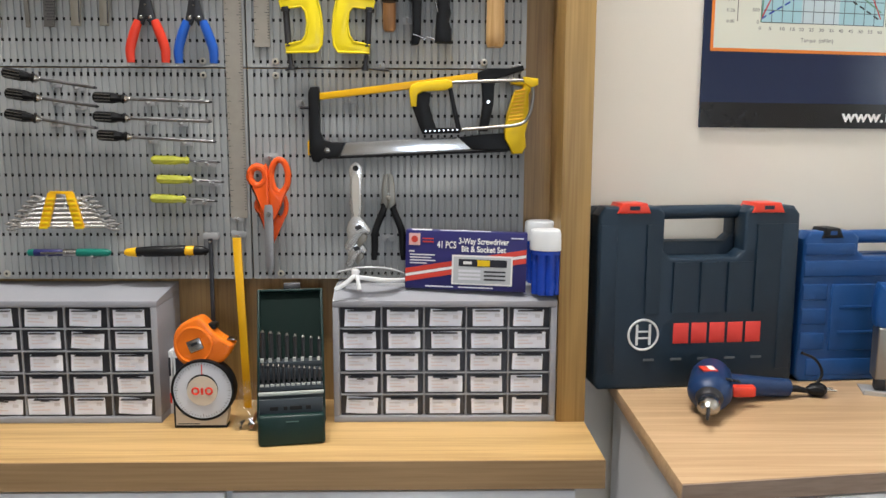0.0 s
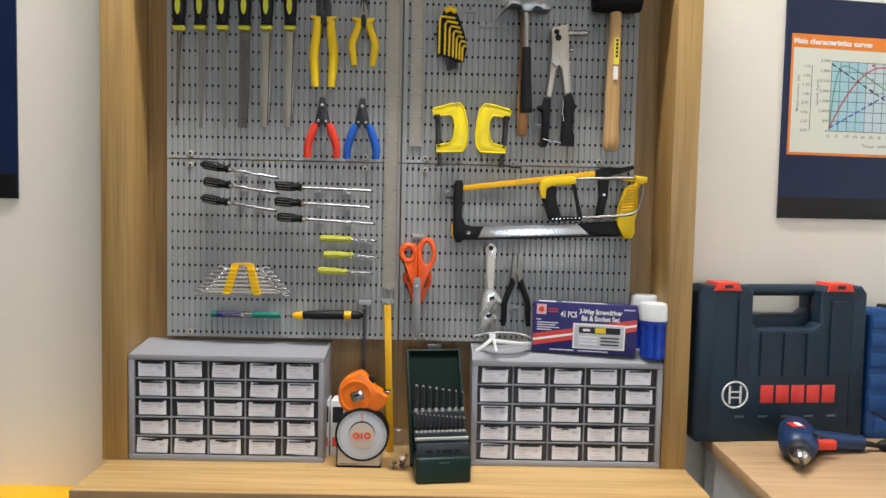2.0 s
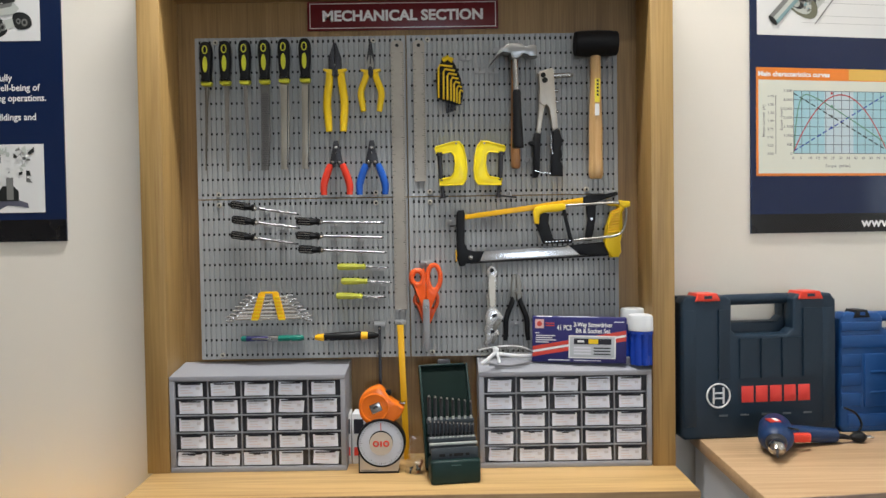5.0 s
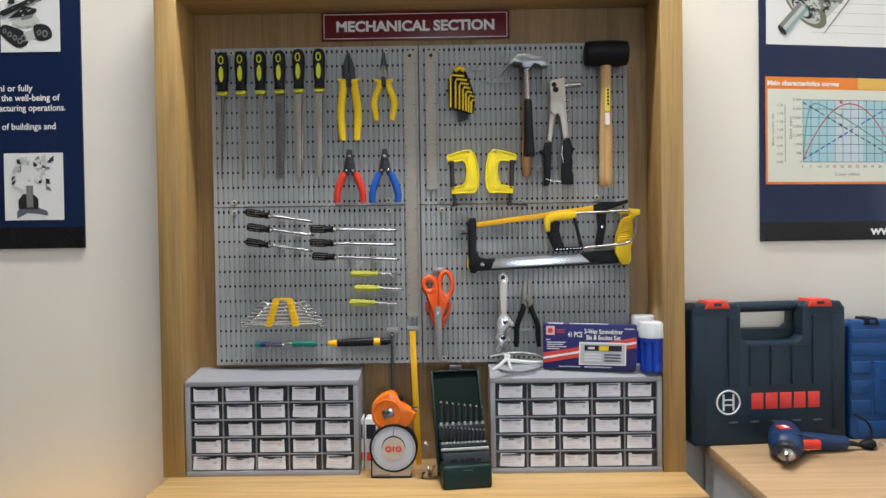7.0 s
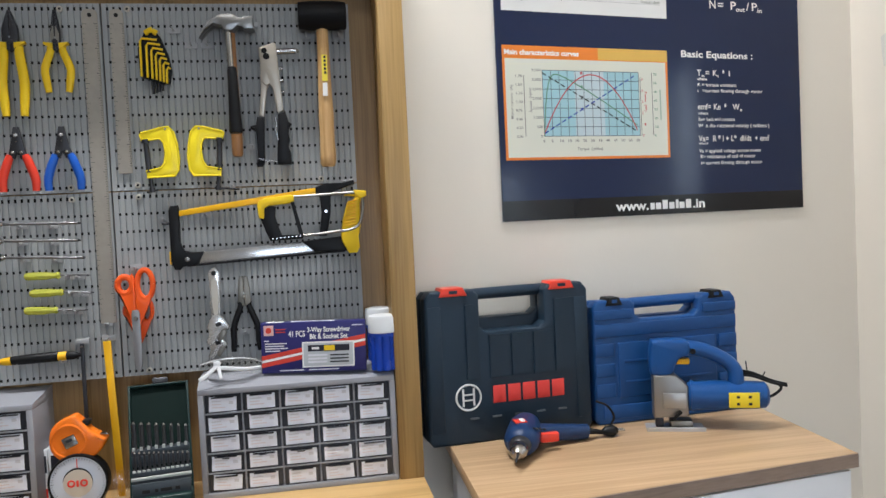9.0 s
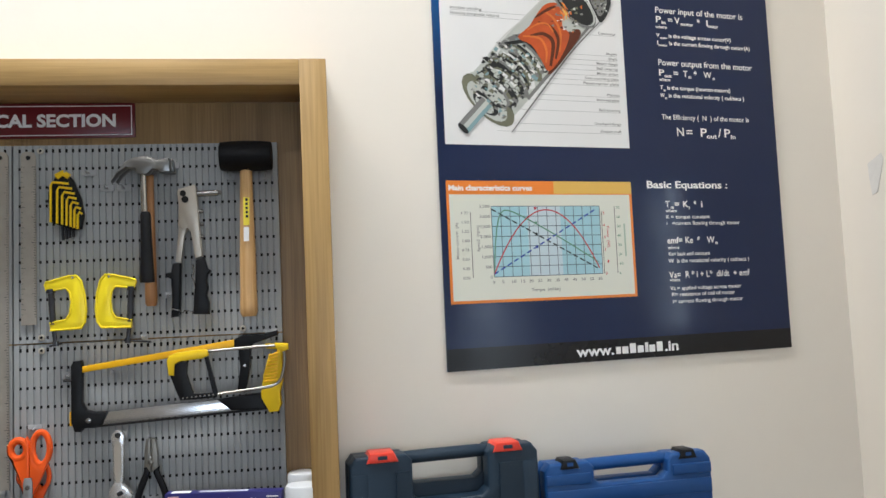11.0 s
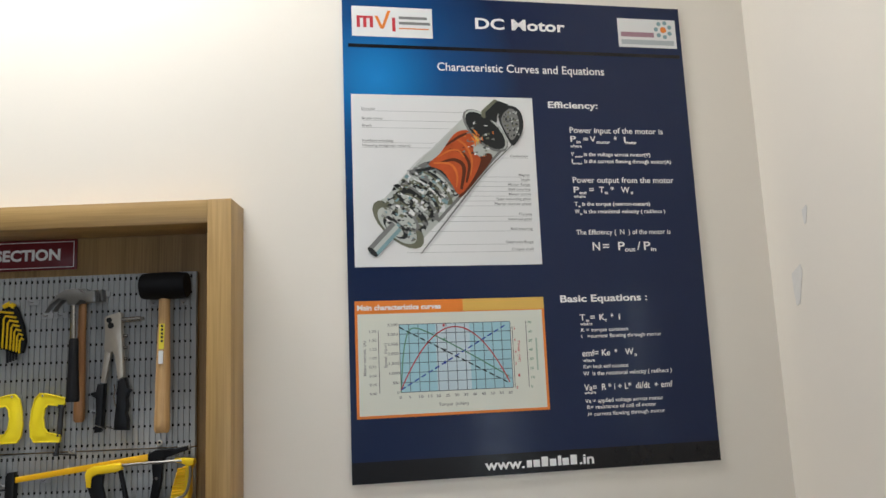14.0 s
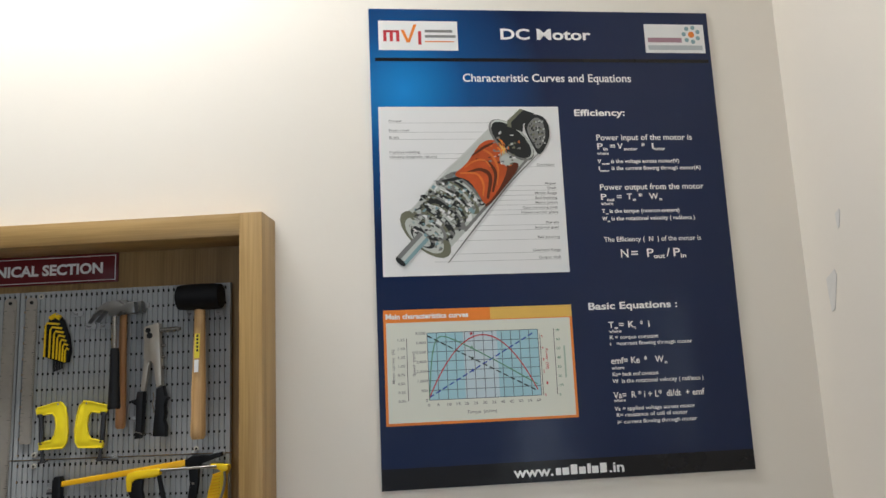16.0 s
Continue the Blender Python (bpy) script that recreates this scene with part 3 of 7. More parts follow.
# files, each with its own blade
FILES = [(-0.627, 1.887, "round"), (-0.583, 1.889, "three_square"), (-0.5375, 1.890, "square"), (-0.492, 1.891, "rasp"), (-0.4465, 1.893, "half_round"), (-0.398, 1.894, "flat")]
for k, (fx, fz, form) in enumerate(FILES):
    f = on_board("hand_file", {"round": "slim round", "three_square": "three-square", "square": "narrow square", "rasp": "dark toothed", "half_round": "half-round", "flat": "broad flat"}[form] + " steel file with black and lime handle", "file", fx, fz, "hand files")
    prof = [(-0.0085, -0.001), (0, 0.0012), (0.0085, -0.001), (0.0128, -0.010), (0.0138, -0.03), (0.0122, -0.06), (0.0105, -0.080), (0.0108, -0.092), (-0.0108, -0.092), (-0.0105, -0.080), (-0.0122, -0.06), (-0.0138, -0.03), (-0.0128, -0.010)]
    part("handle", plate(bmesh.new(), outline(prof, 3), -0.030, -0.010, 0.005, 3), BLACK, f)
    ov = [(0.0055 * math.cos(a), -0.052 + 0.0185 * math.sin(a)) for a in np.linspace(0, 2 * math.pi, 20)[:-1]]
    part("inset", plate(bmesh.new(), ov, -0.0318, -0.029, 0.0006, 1), LIME, f, "lime yellow oval inset")
    ring = [(0.0052 * math.cos(a), -0.0302, -0.0185 + 0.0088 * math.sin(a)) for a in np.linspace(0, 2 * math.pi, 20)]
    part("hanging_ring", tube(bmesh.new(), ring, 0.0014, 6), LIME, f)
    part("collar", plate(bmesh.new(), outline([(-0.0112, -0.0915), (0.0112, -0.0915), (0.0116, -0.0960), (0.0085, -0.1005), (-0.0085, -0.1005), (-0.0116, -0.0960)], 3), -0.029, -0.011, 0.003), LIME, f)
    b = bmesh.new()
    top, tip = -0.102, -0.300
    lean = -0.004 if k != 2 else 0.0025
    if form == "round":
        rod(b, (0, -0.019, top), (-0.008, -0.014, tip + 0.005), 0.0042, 0.0016, 14)
    elif form == "three_square":
        rod(b, (0.001, -0.019, top), (-0.001, -0.014, tip), 0.0065, 0.0035, 3)
    elif form == "square":
        rod(b, (0, -0.019, top), (0.003, -0.014, tip), 0.0062, 0.0045, 4)
    else:
        w = {"rasp": 0.0105, "half_round": 0.0096, "flat": 0.0092}[form]
        plate(b, [(-w, top), (w, top), (w + lean * 0.2, top - 0.12), (w * 0.82 + lean, tip), (-w * 0.82 + lean, tip), (-w + lean * 0.2, top - 0.12)], -0.021, -0.016, 0.001)
    part("blade", b, RASP if form == "rasp" else (DULL if form in ("round", "three_square", "square") else FILE_STEEL), f)
    if form in ("rasp", "half_round", "flat"):
        cut = bmesh.new()
        for i in range(34 if form == "rasp" else 0):
            z = -0.125 - i * 0.005
            for q in range(4):
                box(cut, -0.0075 + q * 0.004 + 0.002 * (i % 2), -0.0055 + q * 0.004 + 0.002 * (i % 2), -0.0219, -0.0209, z, z + 0.0022)
        if form == "rasp":
            tagged(part("teeth", cut, DARK_STEEL, f), kind="stuff")
        else:
            cut.free()
            part("safe_edge", plate(bmesh.new(), [(0.0060, -0.106), (0.0086, -0.106), (0.0040, -0.296), (0.0020, -0.296)], -0.0216, -0.0209), DARK_STEEL, f, "dark bevel along the blade")
    hook(fx, fz - 0.02, 0.016)


def pliers(name, label, cx, tip_z, pivot_z, end_z, jaw_w, spread, end_spread, jaw_mat, grip_mat, top_w, grip_w, group="pliers"):
    """Hanging pliers: two jaws, a pivot, and two bowed grips."""
    ob = on_board(name, label, "pliers", cx, pivot_z, group)
    for s in (-1, 1):
        blunt = 0.0085 if name == "black_pliers" else 0.003
        jaw = [(cx + s * 0.0006, tip_z), (cx + s * blunt, tip_z - blunt * 0.3), (cx + s * jaw_w, pivot_z + (tip_z - pivot_z) * 0.45), (cx + s * jaw_w, pivot_z + 0.008), (cx + s * jaw_w * 1.1, pivot_z - 0.004), (cx + s * 0.0006, pivot_z - 0.014)]
        flat(ob, "jaw", jaw if s > 0 else jaw[::-1], -0.024 - 0.001 * s, -0.013 - 0.001 * s, jaw_mat, 0.0015)
        L = pivot_z - end_z
        pts = [(cx + s * top_w, -0.019, pivot_z - 0.003), (cx + s * top_w * 0.95, -0.019, pivot_z - L * 0.14), (cx + s * spread, -0.019, pivot_z - L * 0.5), (cx + s * (spread + end_spread) * 0.5, -0.019, pivot_z - L * 0.8), (cx + s * end_spread, -0.019, end_z)]
        x, z = BASE[ob.name]
        p = curve_pts([(a - x, b, c - z) for a, b, c in pts], 6)
        rads = [grip_w * (0.85 + 0.25 * math.sin(math.pi * i / (len(p) - 1))) for i in range(len(p))]
        part("grip", tube(bmesh.new(), p, rads, 12, 0.85), grip_mat, ob)
        if top_w > 0.012:
            flat(ob, "guard", [(cx + s * (top_w - grip_w), pivot_z - 0.009), (cx + s * (top_w + grip_w + 0.004), pivot_z + 0.002), (cx + s * (top_w + grip_w + 0.003), pivot_z + 0.006), (cx + s * (top_w - grip_w), pivot_z + 0.004)][::s], -0.026, -0.013, grip_mat, 0.002)
    b = lathe(bmesh.new(), [(0, 0.005), (0.003, 0.005), (0.004, 0.003)], (0, -0.0245, 0.006), (0, -1, 0), 12)
    part("pivot", b, jaw_mat, ob)
    if name == "long_nose_pliers":
        flat(ob, "jaw_plate", [(cx - 0.0075, pivot_z + 0.004), (cx + 0.0075, pivot_z + 0.004), (cx + 0.0082, pivot_z + 0.020), (cx + 0.0030, pivot_z + 0.036), (cx + 0.0012, pivot_z + 0.036), (cx + 0.0012, pivot_z + 0.016), (cx - 0.0012, pivot_z + 0.016), (cx - 0.0012, pivot_z + 0.036), (cx - 0.0030, pivot_z + 0.036), (cx - 0.0082, pivot_z + 0.020)], -0.0262, -0.0252, STEEL, 0, label="bare ground steel side")
    hook(cx, pivot_z + 0.012, 0.02)
    return ob


pliers("combination_pliers", "large pliers with black jaws and yellow grips", -0.328, 1.886, 1.819, 1.680, 0.0150, 0.0200, 0.0165, DARK_STEEL, YELLOW, 0.0150, 0.0086)
pliers("long_nose_pliers", "small long-nose pliers with yellow grips", -0.2455, 1.887, 1.818, 1.726, 0.0085, 0.0235, 0.0185, DARK_STEEL, YELLOW, 0.0125, 0.0070)
pliers("black_pliers", "combination pliers with worn steel jaws and black grips", 0.089, 1.346, 1.296, 1.190, 0.0120, 0.0235, 0.0268, STEEL, BLACK, 0.0095, 0.0058)

for cx, col, nm in ((-0.328, RED, "red"), (-0.245, BLUE, "blue")):
    w = on_board("wire_stripper", f"wire stripper with black head and {nm} grips", "wire stripper", cx, 1.606, "wire strippers")
    flat(w, "head", [(cx - 0.005, 1.659), (cx + 0.005, 1.659), (cx + 0.0095, 1.635), (cx + 0.0165, 1.602), (cx + 0.006, 1.596), (cx, 1.611), (cx - 0.006, 1.596), (cx - 0.0165, 1.602), (cx - 0.0095, 1.635)], -0.022, -0.014, DARK_STEEL)
    for dx, dz, r in ((0, 0.036, 0.0042), (0, 0.024, 0.0018), (-0.008, 0.003, 0.0032), (0.008, 0.003, 0.0032)):
        part("rivet", lathe(bmesh.new(), [(0, r), (0.0015, r), (0.0025, r * 0.6)], (dx, -0.022, dz), (0, -1, 0), 12), CHROME, w)
    for s in (-1, 1):
        x0 = cx
        pts = [(x0 + s * 0.0135, -0.018, 1.604), (x0 + s * 0.0215, -0.019, 1.584), (x0 + s * 0.0300, -0.019, 1.556), (x0 + s * 0.0300, -0.019, 1.533)]
        p = curve_pts([(a - x0, b, c - 1.606) for a, b, c in pts], 6)
        part("grip", tube(bmesh.new(), p, [0.0078 * (0.8 + 0.3 * math.sin(math.pi * min(1, 0.15 + i / (len(p) - 1) * 0.75))) for i in range(len(p))], 12, 0.8), col, w)
    hook(cx, 1.64, 0.012)

# steel rules
for x0, x1, z0, z1, n in ((-0.2005, -0.1700, 1.262, 1.894, 60), (-0.1485, -0.1210, 1.564, 1.894, 30)):
    r = on_board("steel_rule", "long worn steel rule with engraved marks" if n == 60 else "short worn steel rule with engraved marks", "ruler", (x0 + x1) / 2, z1, "steel rules")
    w, L = (x1 - x0) / 2, z1 - z0
    part("blade", plate(bmesh.new(), [(-w, -L), (w, -L), (w, -0.010), (w * 0.8, -0.003), (w * 0.4, 0), (-w * 0.4, 0), (-w * 0.8, -0.003), (-w, -0.010)], -0.0042, -0.0026, 0.0003, 1), mat("rule_steel", (0.36, 0.33, 0.285), 0.5, metal=0.5, var=0.18, scale=60, bump=0.15, bump_scale=400), r)
    part("hanging_hole", lathe(bmesh.new(), [(0, 0.0042), (0.0012, 0.004)], (0, -0.0042, -0.012), (0, -1, 0), 14), GAP_SHADE, r)
    b = bmesh.new()
    for i in range(n * 2):
        z = -0.03 - i * (L - 0.04) / (n * 2)
        box(b, w - (0.008 if i % 10 == 0 else 0.004), w - 0.0006, -0.0046, -0.0041, z, z + 0.0009)
        if i % 2 == 0:
            box(b, -w + 0.0006, -w + (0.008 if i % 8 == 0 else 0.004), -0.0046, -0.0041, z, z + 0.0006)
    tagged(part("graduation", b, DARK_STEEL, r), kind="stuff")

# hex key set
hx = on_board("hex_key_set", "fan of black hex keys in yellow clip", "hex keys", -0.062, 1.79)
flat(hx, "holder", [(-0.080, 1.846), (-0.062, 1.851), (-0.050, 1.836), (-0.036, 1.800), (-0.031, 1.768), (-0.036, 1.742), (-0.050, 1.740), (-0.092, 1.757), (-0.094, 1.812)], -0.019, -0.006, BLACK, 0.002)
for i, (x, x1) in enumerate(((-0.0885, -0.056), (-0.0770, -0.050), (-0.0680, -0.0455), (-0.0600, -0.0420), (-0.0530, -0.0385), (-0.0465, -0.0345), (-0.0405, -0.0320))):
    top, low = 1.8320 - 0.0097 * i, 1.7560 - 0.0024 * i
    bar(hx, "hex_key", [(x, -0.0215, low), (x + 0.0006, -0.0215, top - 0.006), (x + 0.004, -0.0215, top), (x1, -0.0215, top - 0.0035)], 0.0023, YELLOW, 6)
bar(hx, "clip", [(-0.078, -0.02, 1.843), (-0.066, -0.022, 1.849), (-0.055, -0.02, 1.842)], 0.0058, YELLOW, 8)
for i in range(4):
    bar(hx, "hex_key", [(-0.071 + 0.006 * i, -0.014, 1.775), (-0.069 + 0.006 * i, -0.013, 1.722 + 0.002 * i)], 0.0028, DARK_STEEL, 6)
bar(hx, "hex_key", [(-0.095, -0.012, 1.822), (-0.070, -0.012, 1.826)], 0.0028, DARK_STEEL, 6)
bar(hx, "hex_key", [(-0.100, -0.012, 1.797), (-0.075, -0.012, 1.799)], 0.0028, DARK_STEEL, 6)
hook(-0.062, 1.848, 0.018)
hook(-0.025, 1.852), hook(0.008, 1.822), hook(0.04, 1.822)


HAMMER = mat("polished_hammer_steel", (0.24, 0.235, 0.225), 0.3, metal=0.85, var=0.2, scale=30)


def claw_hammer(cx, hz, yoff, grip):
    h = on_board("claw_hammer", "claw hammer with steel shaft and black rubber grip" if grip else "claw hammer with brown wooden handle", "hammer", cx, hz, "hammers")
    head = [(cx + a, hz + b) for a, b in ((-0.0568, -0.0434), (-0.0466, -0.0256), (-0.0328, -0.0079), (-0.0166, 0.0024), (-0.0005, 0.0043), (0.0134, 0.0033), (0.0203, -0.0032), (0.0272, -0.0046), (0.0318, -0.0013), (0.0480, 0.0000), (0.0503, -0.0256), (0.0318, -0.0266), (0.0272, -0.0219), (0.0180, -0.0200), (0.0088, -0.0294), (-0.0088, -0.0294), (-0.0120, -0.0186), (-0.0281, -0.0154), (-0.0443, -0.0280))]
    flat(h, "head", head, yoff - 0.026, yoff - 0.004, HAMMER, 0.0022)
    if grip:
        bar(h, "shaft", [(cx - 0.001, yoff - 0.015, hz - 0.025), (cx + 0.001, yoff - 0.015, hz - 0.110)], 0.0058, CHROME)
        x0 = cx
        prof = [(-0.100, 0.008), (-0.106, 0.0095), (-0.15, 0.0102), (-0.2, 0.0122), (-0.222, 0.0132), (-0.228, 0.0138), (-0.232, 0.0125)]
        part("grip", lathe(bmesh.new(), [(-a, r) for a, r in prof], (0.0015, yoff - 0.015, 0), (0.012, 0, -1), 16), BLACK, h)
    else:
        prof = [(0.02, 0.008), (0.1, 0.0085), (0.2, 0.0105), (0.26, 0.0115), (0.276, 0.011), (0.281, 0.008)]
        part("handle", lathe(bmesh.new(), prof, (0.002, yoff - 0.012, 0), (0.0, 0, -1), 16), BROWN_ASH, h)


claw_hammer(0.0865, 1.868, -0.036, True)
claw_hammer(0.0865, 1.873, -0.002, False)
hook(0.06, 1.868, 0.04), hook(0.118, 1.865, 0.05), hook(0.122, 1.612, 0.018)

# hand riveter
rv = on_board("hand_riveter", "nickel-plated hand riveter with black grips", "riveter", 0.16, 1.76)
flat(rv, "body", [(0.1428, 1.8097), (0.146, 1.8143), (0.1747, 1.8227), (0.1783, 1.819), (0.1811, 1.7676), (0.1866, 1.6836), (0.1746, 1.6789), (0.1668, 1.7303), (0.1608, 1.7387), (0.1565, 1.734), (0.1437, 1.7443), (0.1451, 1.7816)], -0.029, -0.012, NICKEL, 0.002)
flat(rv, "lever", [(0.1440, 1.7460), (0.1565, 1.7440), (0.1600, 1.7380), (0.1553, 1.7280), (0.1470, 1.6719), (0.1368, 1.6752), (0.1425, 1.7250)], -0.025, -0.014, NICKEL, 0.002)
for x, z, r in ((0.1539, 1.8059, 0.0058), (0.1576, 1.7943, 0.0066)):
    part("rivet_hole", lathe(bmesh.new(), [(0, r), (0.001, r)], (x - 0.16, -0.029, z - 1.76), (0, -1, 0), 14), GAP_SHADE, rv)
bar(rv, "nose", [(0.1785, -0.020, 1.8055), (0.2180, -0.020, 1.8070)], 0.0060, CHROME, 14)
bar(rv, "nose_tip", [(0.2180, -0.020, 1.8070), (0.2245, -0.020, 1.8073)], 0.0042, STEEL, 12)
for z in (1.7714, 1.7461, 1.7223):
    bar(rv, "nozzle", [(0.181, -0.019, z), (0.1895, -0.019, z)], 0.0036, CHROME, 12)
flat(rv, "grip", [(0.1322, 1.6719), (0.1470, 1.6719), (0.1451, 1.6228), (0.1442, 1.5808), (0.1391, 1.5705), (0.1276, 1.5691), (0.1299, 1.6042), (0.1290, 1.6415), (0.1183, 1.6485), (0.1183, 1.6532), (0.1290, 1.6555)], -0.031, -0.010, BLACK, 0.004)
flat(rv, "grip", [(0.1745, 1.6766), (0.1899, 1.6826), (0.1959, 1.6602), (0.2023, 1.6555), (0.1959, 1.6485), (0.1940, 1.6369), (0.1965, 1.6228), (0.1931, 1.6088), (0.1977, 1.5948), (0.1977, 1.5724), (0.1682, 1.5738), (0.1700, 1.6042), (0.1730, 1.6400)], -0.031, -0.010, BLACK, 0.004)
bar(rv, "spring", [(0.1700, -0.033, 1.6690), (0.1715, -0.033, 1.6560), (0.1690, -0.033, 1.6440), (0.1715, -0.033, 1.6330), (0.1735, -0.033, 1.6230)], 0.0015, CHROME, 6)
bar(rv, "latch_wire", [(0.1310, -0.033, 1.5860), (0.1440, -0.033, 1.5820), (0.1500, -0.033, 1.5780), (0.1560, -0.033, 1.5820), (0.1690, -0.033, 1.5775)], 0.0013, CHROME, 6)
hook(0.16, 1.79, 0.02)

# rubber mallet
ml = on_board("rubber_mallet", "black rubber mallet with pale wooden handle", "mallet", 0.273, 1.875)
prof = [(-0.0488, 0.019), (-0.0486, 0.0255), (-0.047, 0.0272), (-0.03, 0.0290), (0.0, 0.0298), (0.03, 0.0290), (0.047, 0.0272), (0.0486, 0.0255), (0.0488, 0.019)]
part("head", lathe(bmesh.new(), prof, (0.001, -0.036, 0.0005), (1, 0, 0), 28), RUBBER, ml)
part("handle", lathe(bmesh.new(), [(0.025, 0.0118), (0.06, 0.0122), (0.15, 0.0140), (0.20, 0.0156), (0.25, 0.0152), (0.285, 0.0164), (0.301, 0.0164), (0.309, 0.0130)], (0, -0.034, 0), (-0.004, 0, -1), 18), ASH, ml)
flat(ml, "yellow_sticker", [(0.2685, 1.793), (0.2795, 1.793), (0.2785, 1.740), (0.2675, 1.740)], -0.0502, -0.0485, PAPER_Y, 0)
flat(ml, "white_sticker", [(0.268, 1.736), (0.2775, 1.736), (0.277, 1.709), (0.2675, 1.709)], -0.0512, -0.0495, PAPER_W, 0)
b = bmesh.new()
for i in range(5):
    box(b, -0.001, 0.0035, -0.0508, -0.0501, -0.089 - i * 0.008, -0.084 - i * 0.008)
tagged(part("print", b, INK_BLACK, ml), kind="stuff")
hook(0.24, 1.842, 0.02), hook(0.306, 1.842, 0.02)

# C clamps
for s, cx in ((-1, -0.0285), (1, -0.0035)):
    c = on_board("c_clamp", "yellow C clamp with black screw", "clamp", cx, 1.61, "C clamps")
    k = s

    def m(pts):
        out = [(cx + k * a, b) for a, b in pts]
        return out if k > 0 else out[::-1]

    rim = m([(0.0691, 1.6392), (0.0665, 1.6430), (0.0285, 1.6532), (0.0138, 1.6546), (0.0045, 1.6439), (-0.0015, 1.6182), (-0.0040, 1.5902), (-0.0019, 1.5668), (0.0054, 1.5551), (0.0599, 1.5537), (0.0602, 1.5668), (0.0322, 1.5724), (0.0248, 1.5831), (0.0221, 1.6042), (0.0248, 1.6228), (0.0322, 1.6312), (0.0654, 1.6270)])
    flat(c, "frame", rim, -0.025, -0.016, LEMON, 0.002, label="yellow painted cast frame")
    bar(c, "rim", [(a, -0.0245, b) for a, b in rim + rim[:1]], 0.0020, LEMON, 8)
    bar(c, "screw", [(cx + k * 0.0590, -0.021, 1.6260), (cx + k * 0.0560, -0.021, 1.5640)], 0.0056, DARK_STEEL, 12)
    bar(c, "thread", [(cx + k * 0.0545, -0.021, 1.5540), (cx + k * 0.0520, -0.021, 1.5300)], 0.0040, DARK_STEEL, 12)
    bar(c, "swivel_pad", [(cx + k * 0.0600, -0.021, 1.6300), (cx + k * 0.0595, -0.021, 1.6230)], 0.0082, DARK_STEEL, 14)
    bar(c, "screw_head", [(cx + k * 0.0520, -0.021, 1.5330), (cx + k * 0.0515, -0.021, 1.5240)], 0.0056, DARK_STEEL, 12)
    bar(c, "tommy_bar", [(cx + k * (0.045 if k > 0 else 0.040), -0.022, 1.529), (cx + k * (0.094 if k > 0 else 0.062), -0.022, 1.524)], 0.0019, DARK_STEEL, 8)
    hook(cx + k * 0.02, 1.648, 0.02)


def screwdriver(a, b, c, handle_r, shaft_r, handle_mat, label, group, y=-0.030, ferrule=True):
    """From the handle's end a, by the ferrule b, to the tip c."""
    (ax, az), (bx, bz), (tx, tz) = a, b, c
    s = on_board("screwdriver", label, "screwdriver", bx, bz, group)
    d = Vector((bx - ax, 0, bz - az))
    L = d.length
    prof = [(0, handle_r * 0.6), (L * 0.04, handle_r * 0.9), (L * 0.12, handle_r), (L * 0.6, handle_r), (L * 0.75, handle_r * 0.78), (L * 0.86, handle_r * 0.72), (L * 0.93, handle_r * 0.95), (L, handle_r * 0.6)]
    hb = lathe(bmesh.new(), prof, (ax - bx, y, az - bz), d, 8)
    h = part("handle", hb, handle_mat, s)
    h["label"] = "fluted handle"
    # thin chrome rods stand in for highlight lines along the black handle
    for i in range(3):
        off = (i - 1) * handle_r * 0.55
        p0 = Vector((ax - bx, y - handle_r * 0.93, az - bz + off)) + d * 0.1
        p1 = p0 + d * 0.5
        if ferrule:
            part("flute", rod(bmesh.new(), p0, p1, 0.0011, n=6), CHROME, s)
    if ferrule:
        part("ferrule", lathe(bmesh.new(), [(0, handle_r * 0.55), (0.004, handle_r * 0.8), (0.007, handle_r * 0.45), (0.011, shaft_r)], (-0.003, y, 0), (tx - bx, 0, tz - bz), 12), CHROME, s)
    part("shaft", rod(bmesh.new(), (0, y, 0), (tx - bx, y * 0.9, tz - bz), shaft_r, shaft_r * 0.95, 10), ROD, s)
    part("tip", rod(bmesh.new(), (tx - bx, y * 0.9, tz - bz), (tx - bx + d.normalized().x * 0.005, y * 0.9, tz - bz + d.normalized().z * 0.005), shaft_r, shaft_r * 0.4, 8), DARK_STEEL, s)
    hook(bx + (tx - bx) * 0.22, bz + (tz - bz) * 0.2 - 0.004, 0.022)
    hook(bx + (tx - bx) * 0.62, bz + (tz - bz) * 0.6 - 0.004, 0.022)


for a, b, c in (((-0.573, 1.513), (-0.518, 1.503), (-0.420, 1.488)), ((-0.570, 1.478), (-0.516, 1.470), (-0.418, 1.456)), ((-0.573, 1.443), (-0.519, 1.434), (-0.422, 1.419)),
                ((-0.421, 1.473), (-0.366, 1.470), (-0.222, 1.466)), ((-0.422, 1.440), (-0.366, 1.437), (-0.224, 1.432)), ((-0.417, 1.408), (-0.364, 1.405), (-0.217, 1.397))):
    screwdriver(a, b, c, 0.0094, 0.0029, BLACK, "black-handled screwdriver with chrome blade hung level", "black screwdrivers")
for a, b, c in (((-0.328, 1.366), (-0.262, 1.365), (-0.213, 1.362)), ((-0.320, 1.332), (-0.258, 1.331), (-0.207, 1.327)), ((-0.332, 1.298), (-0.270, 1.296), (-0.220, 1.293))):
    screwdriver(a, b, c, 0.0080, 0.0021, CLEAR_Y, "small screwdriver with clear yellow handle", "yellow screwdrivers", -0.022, False)

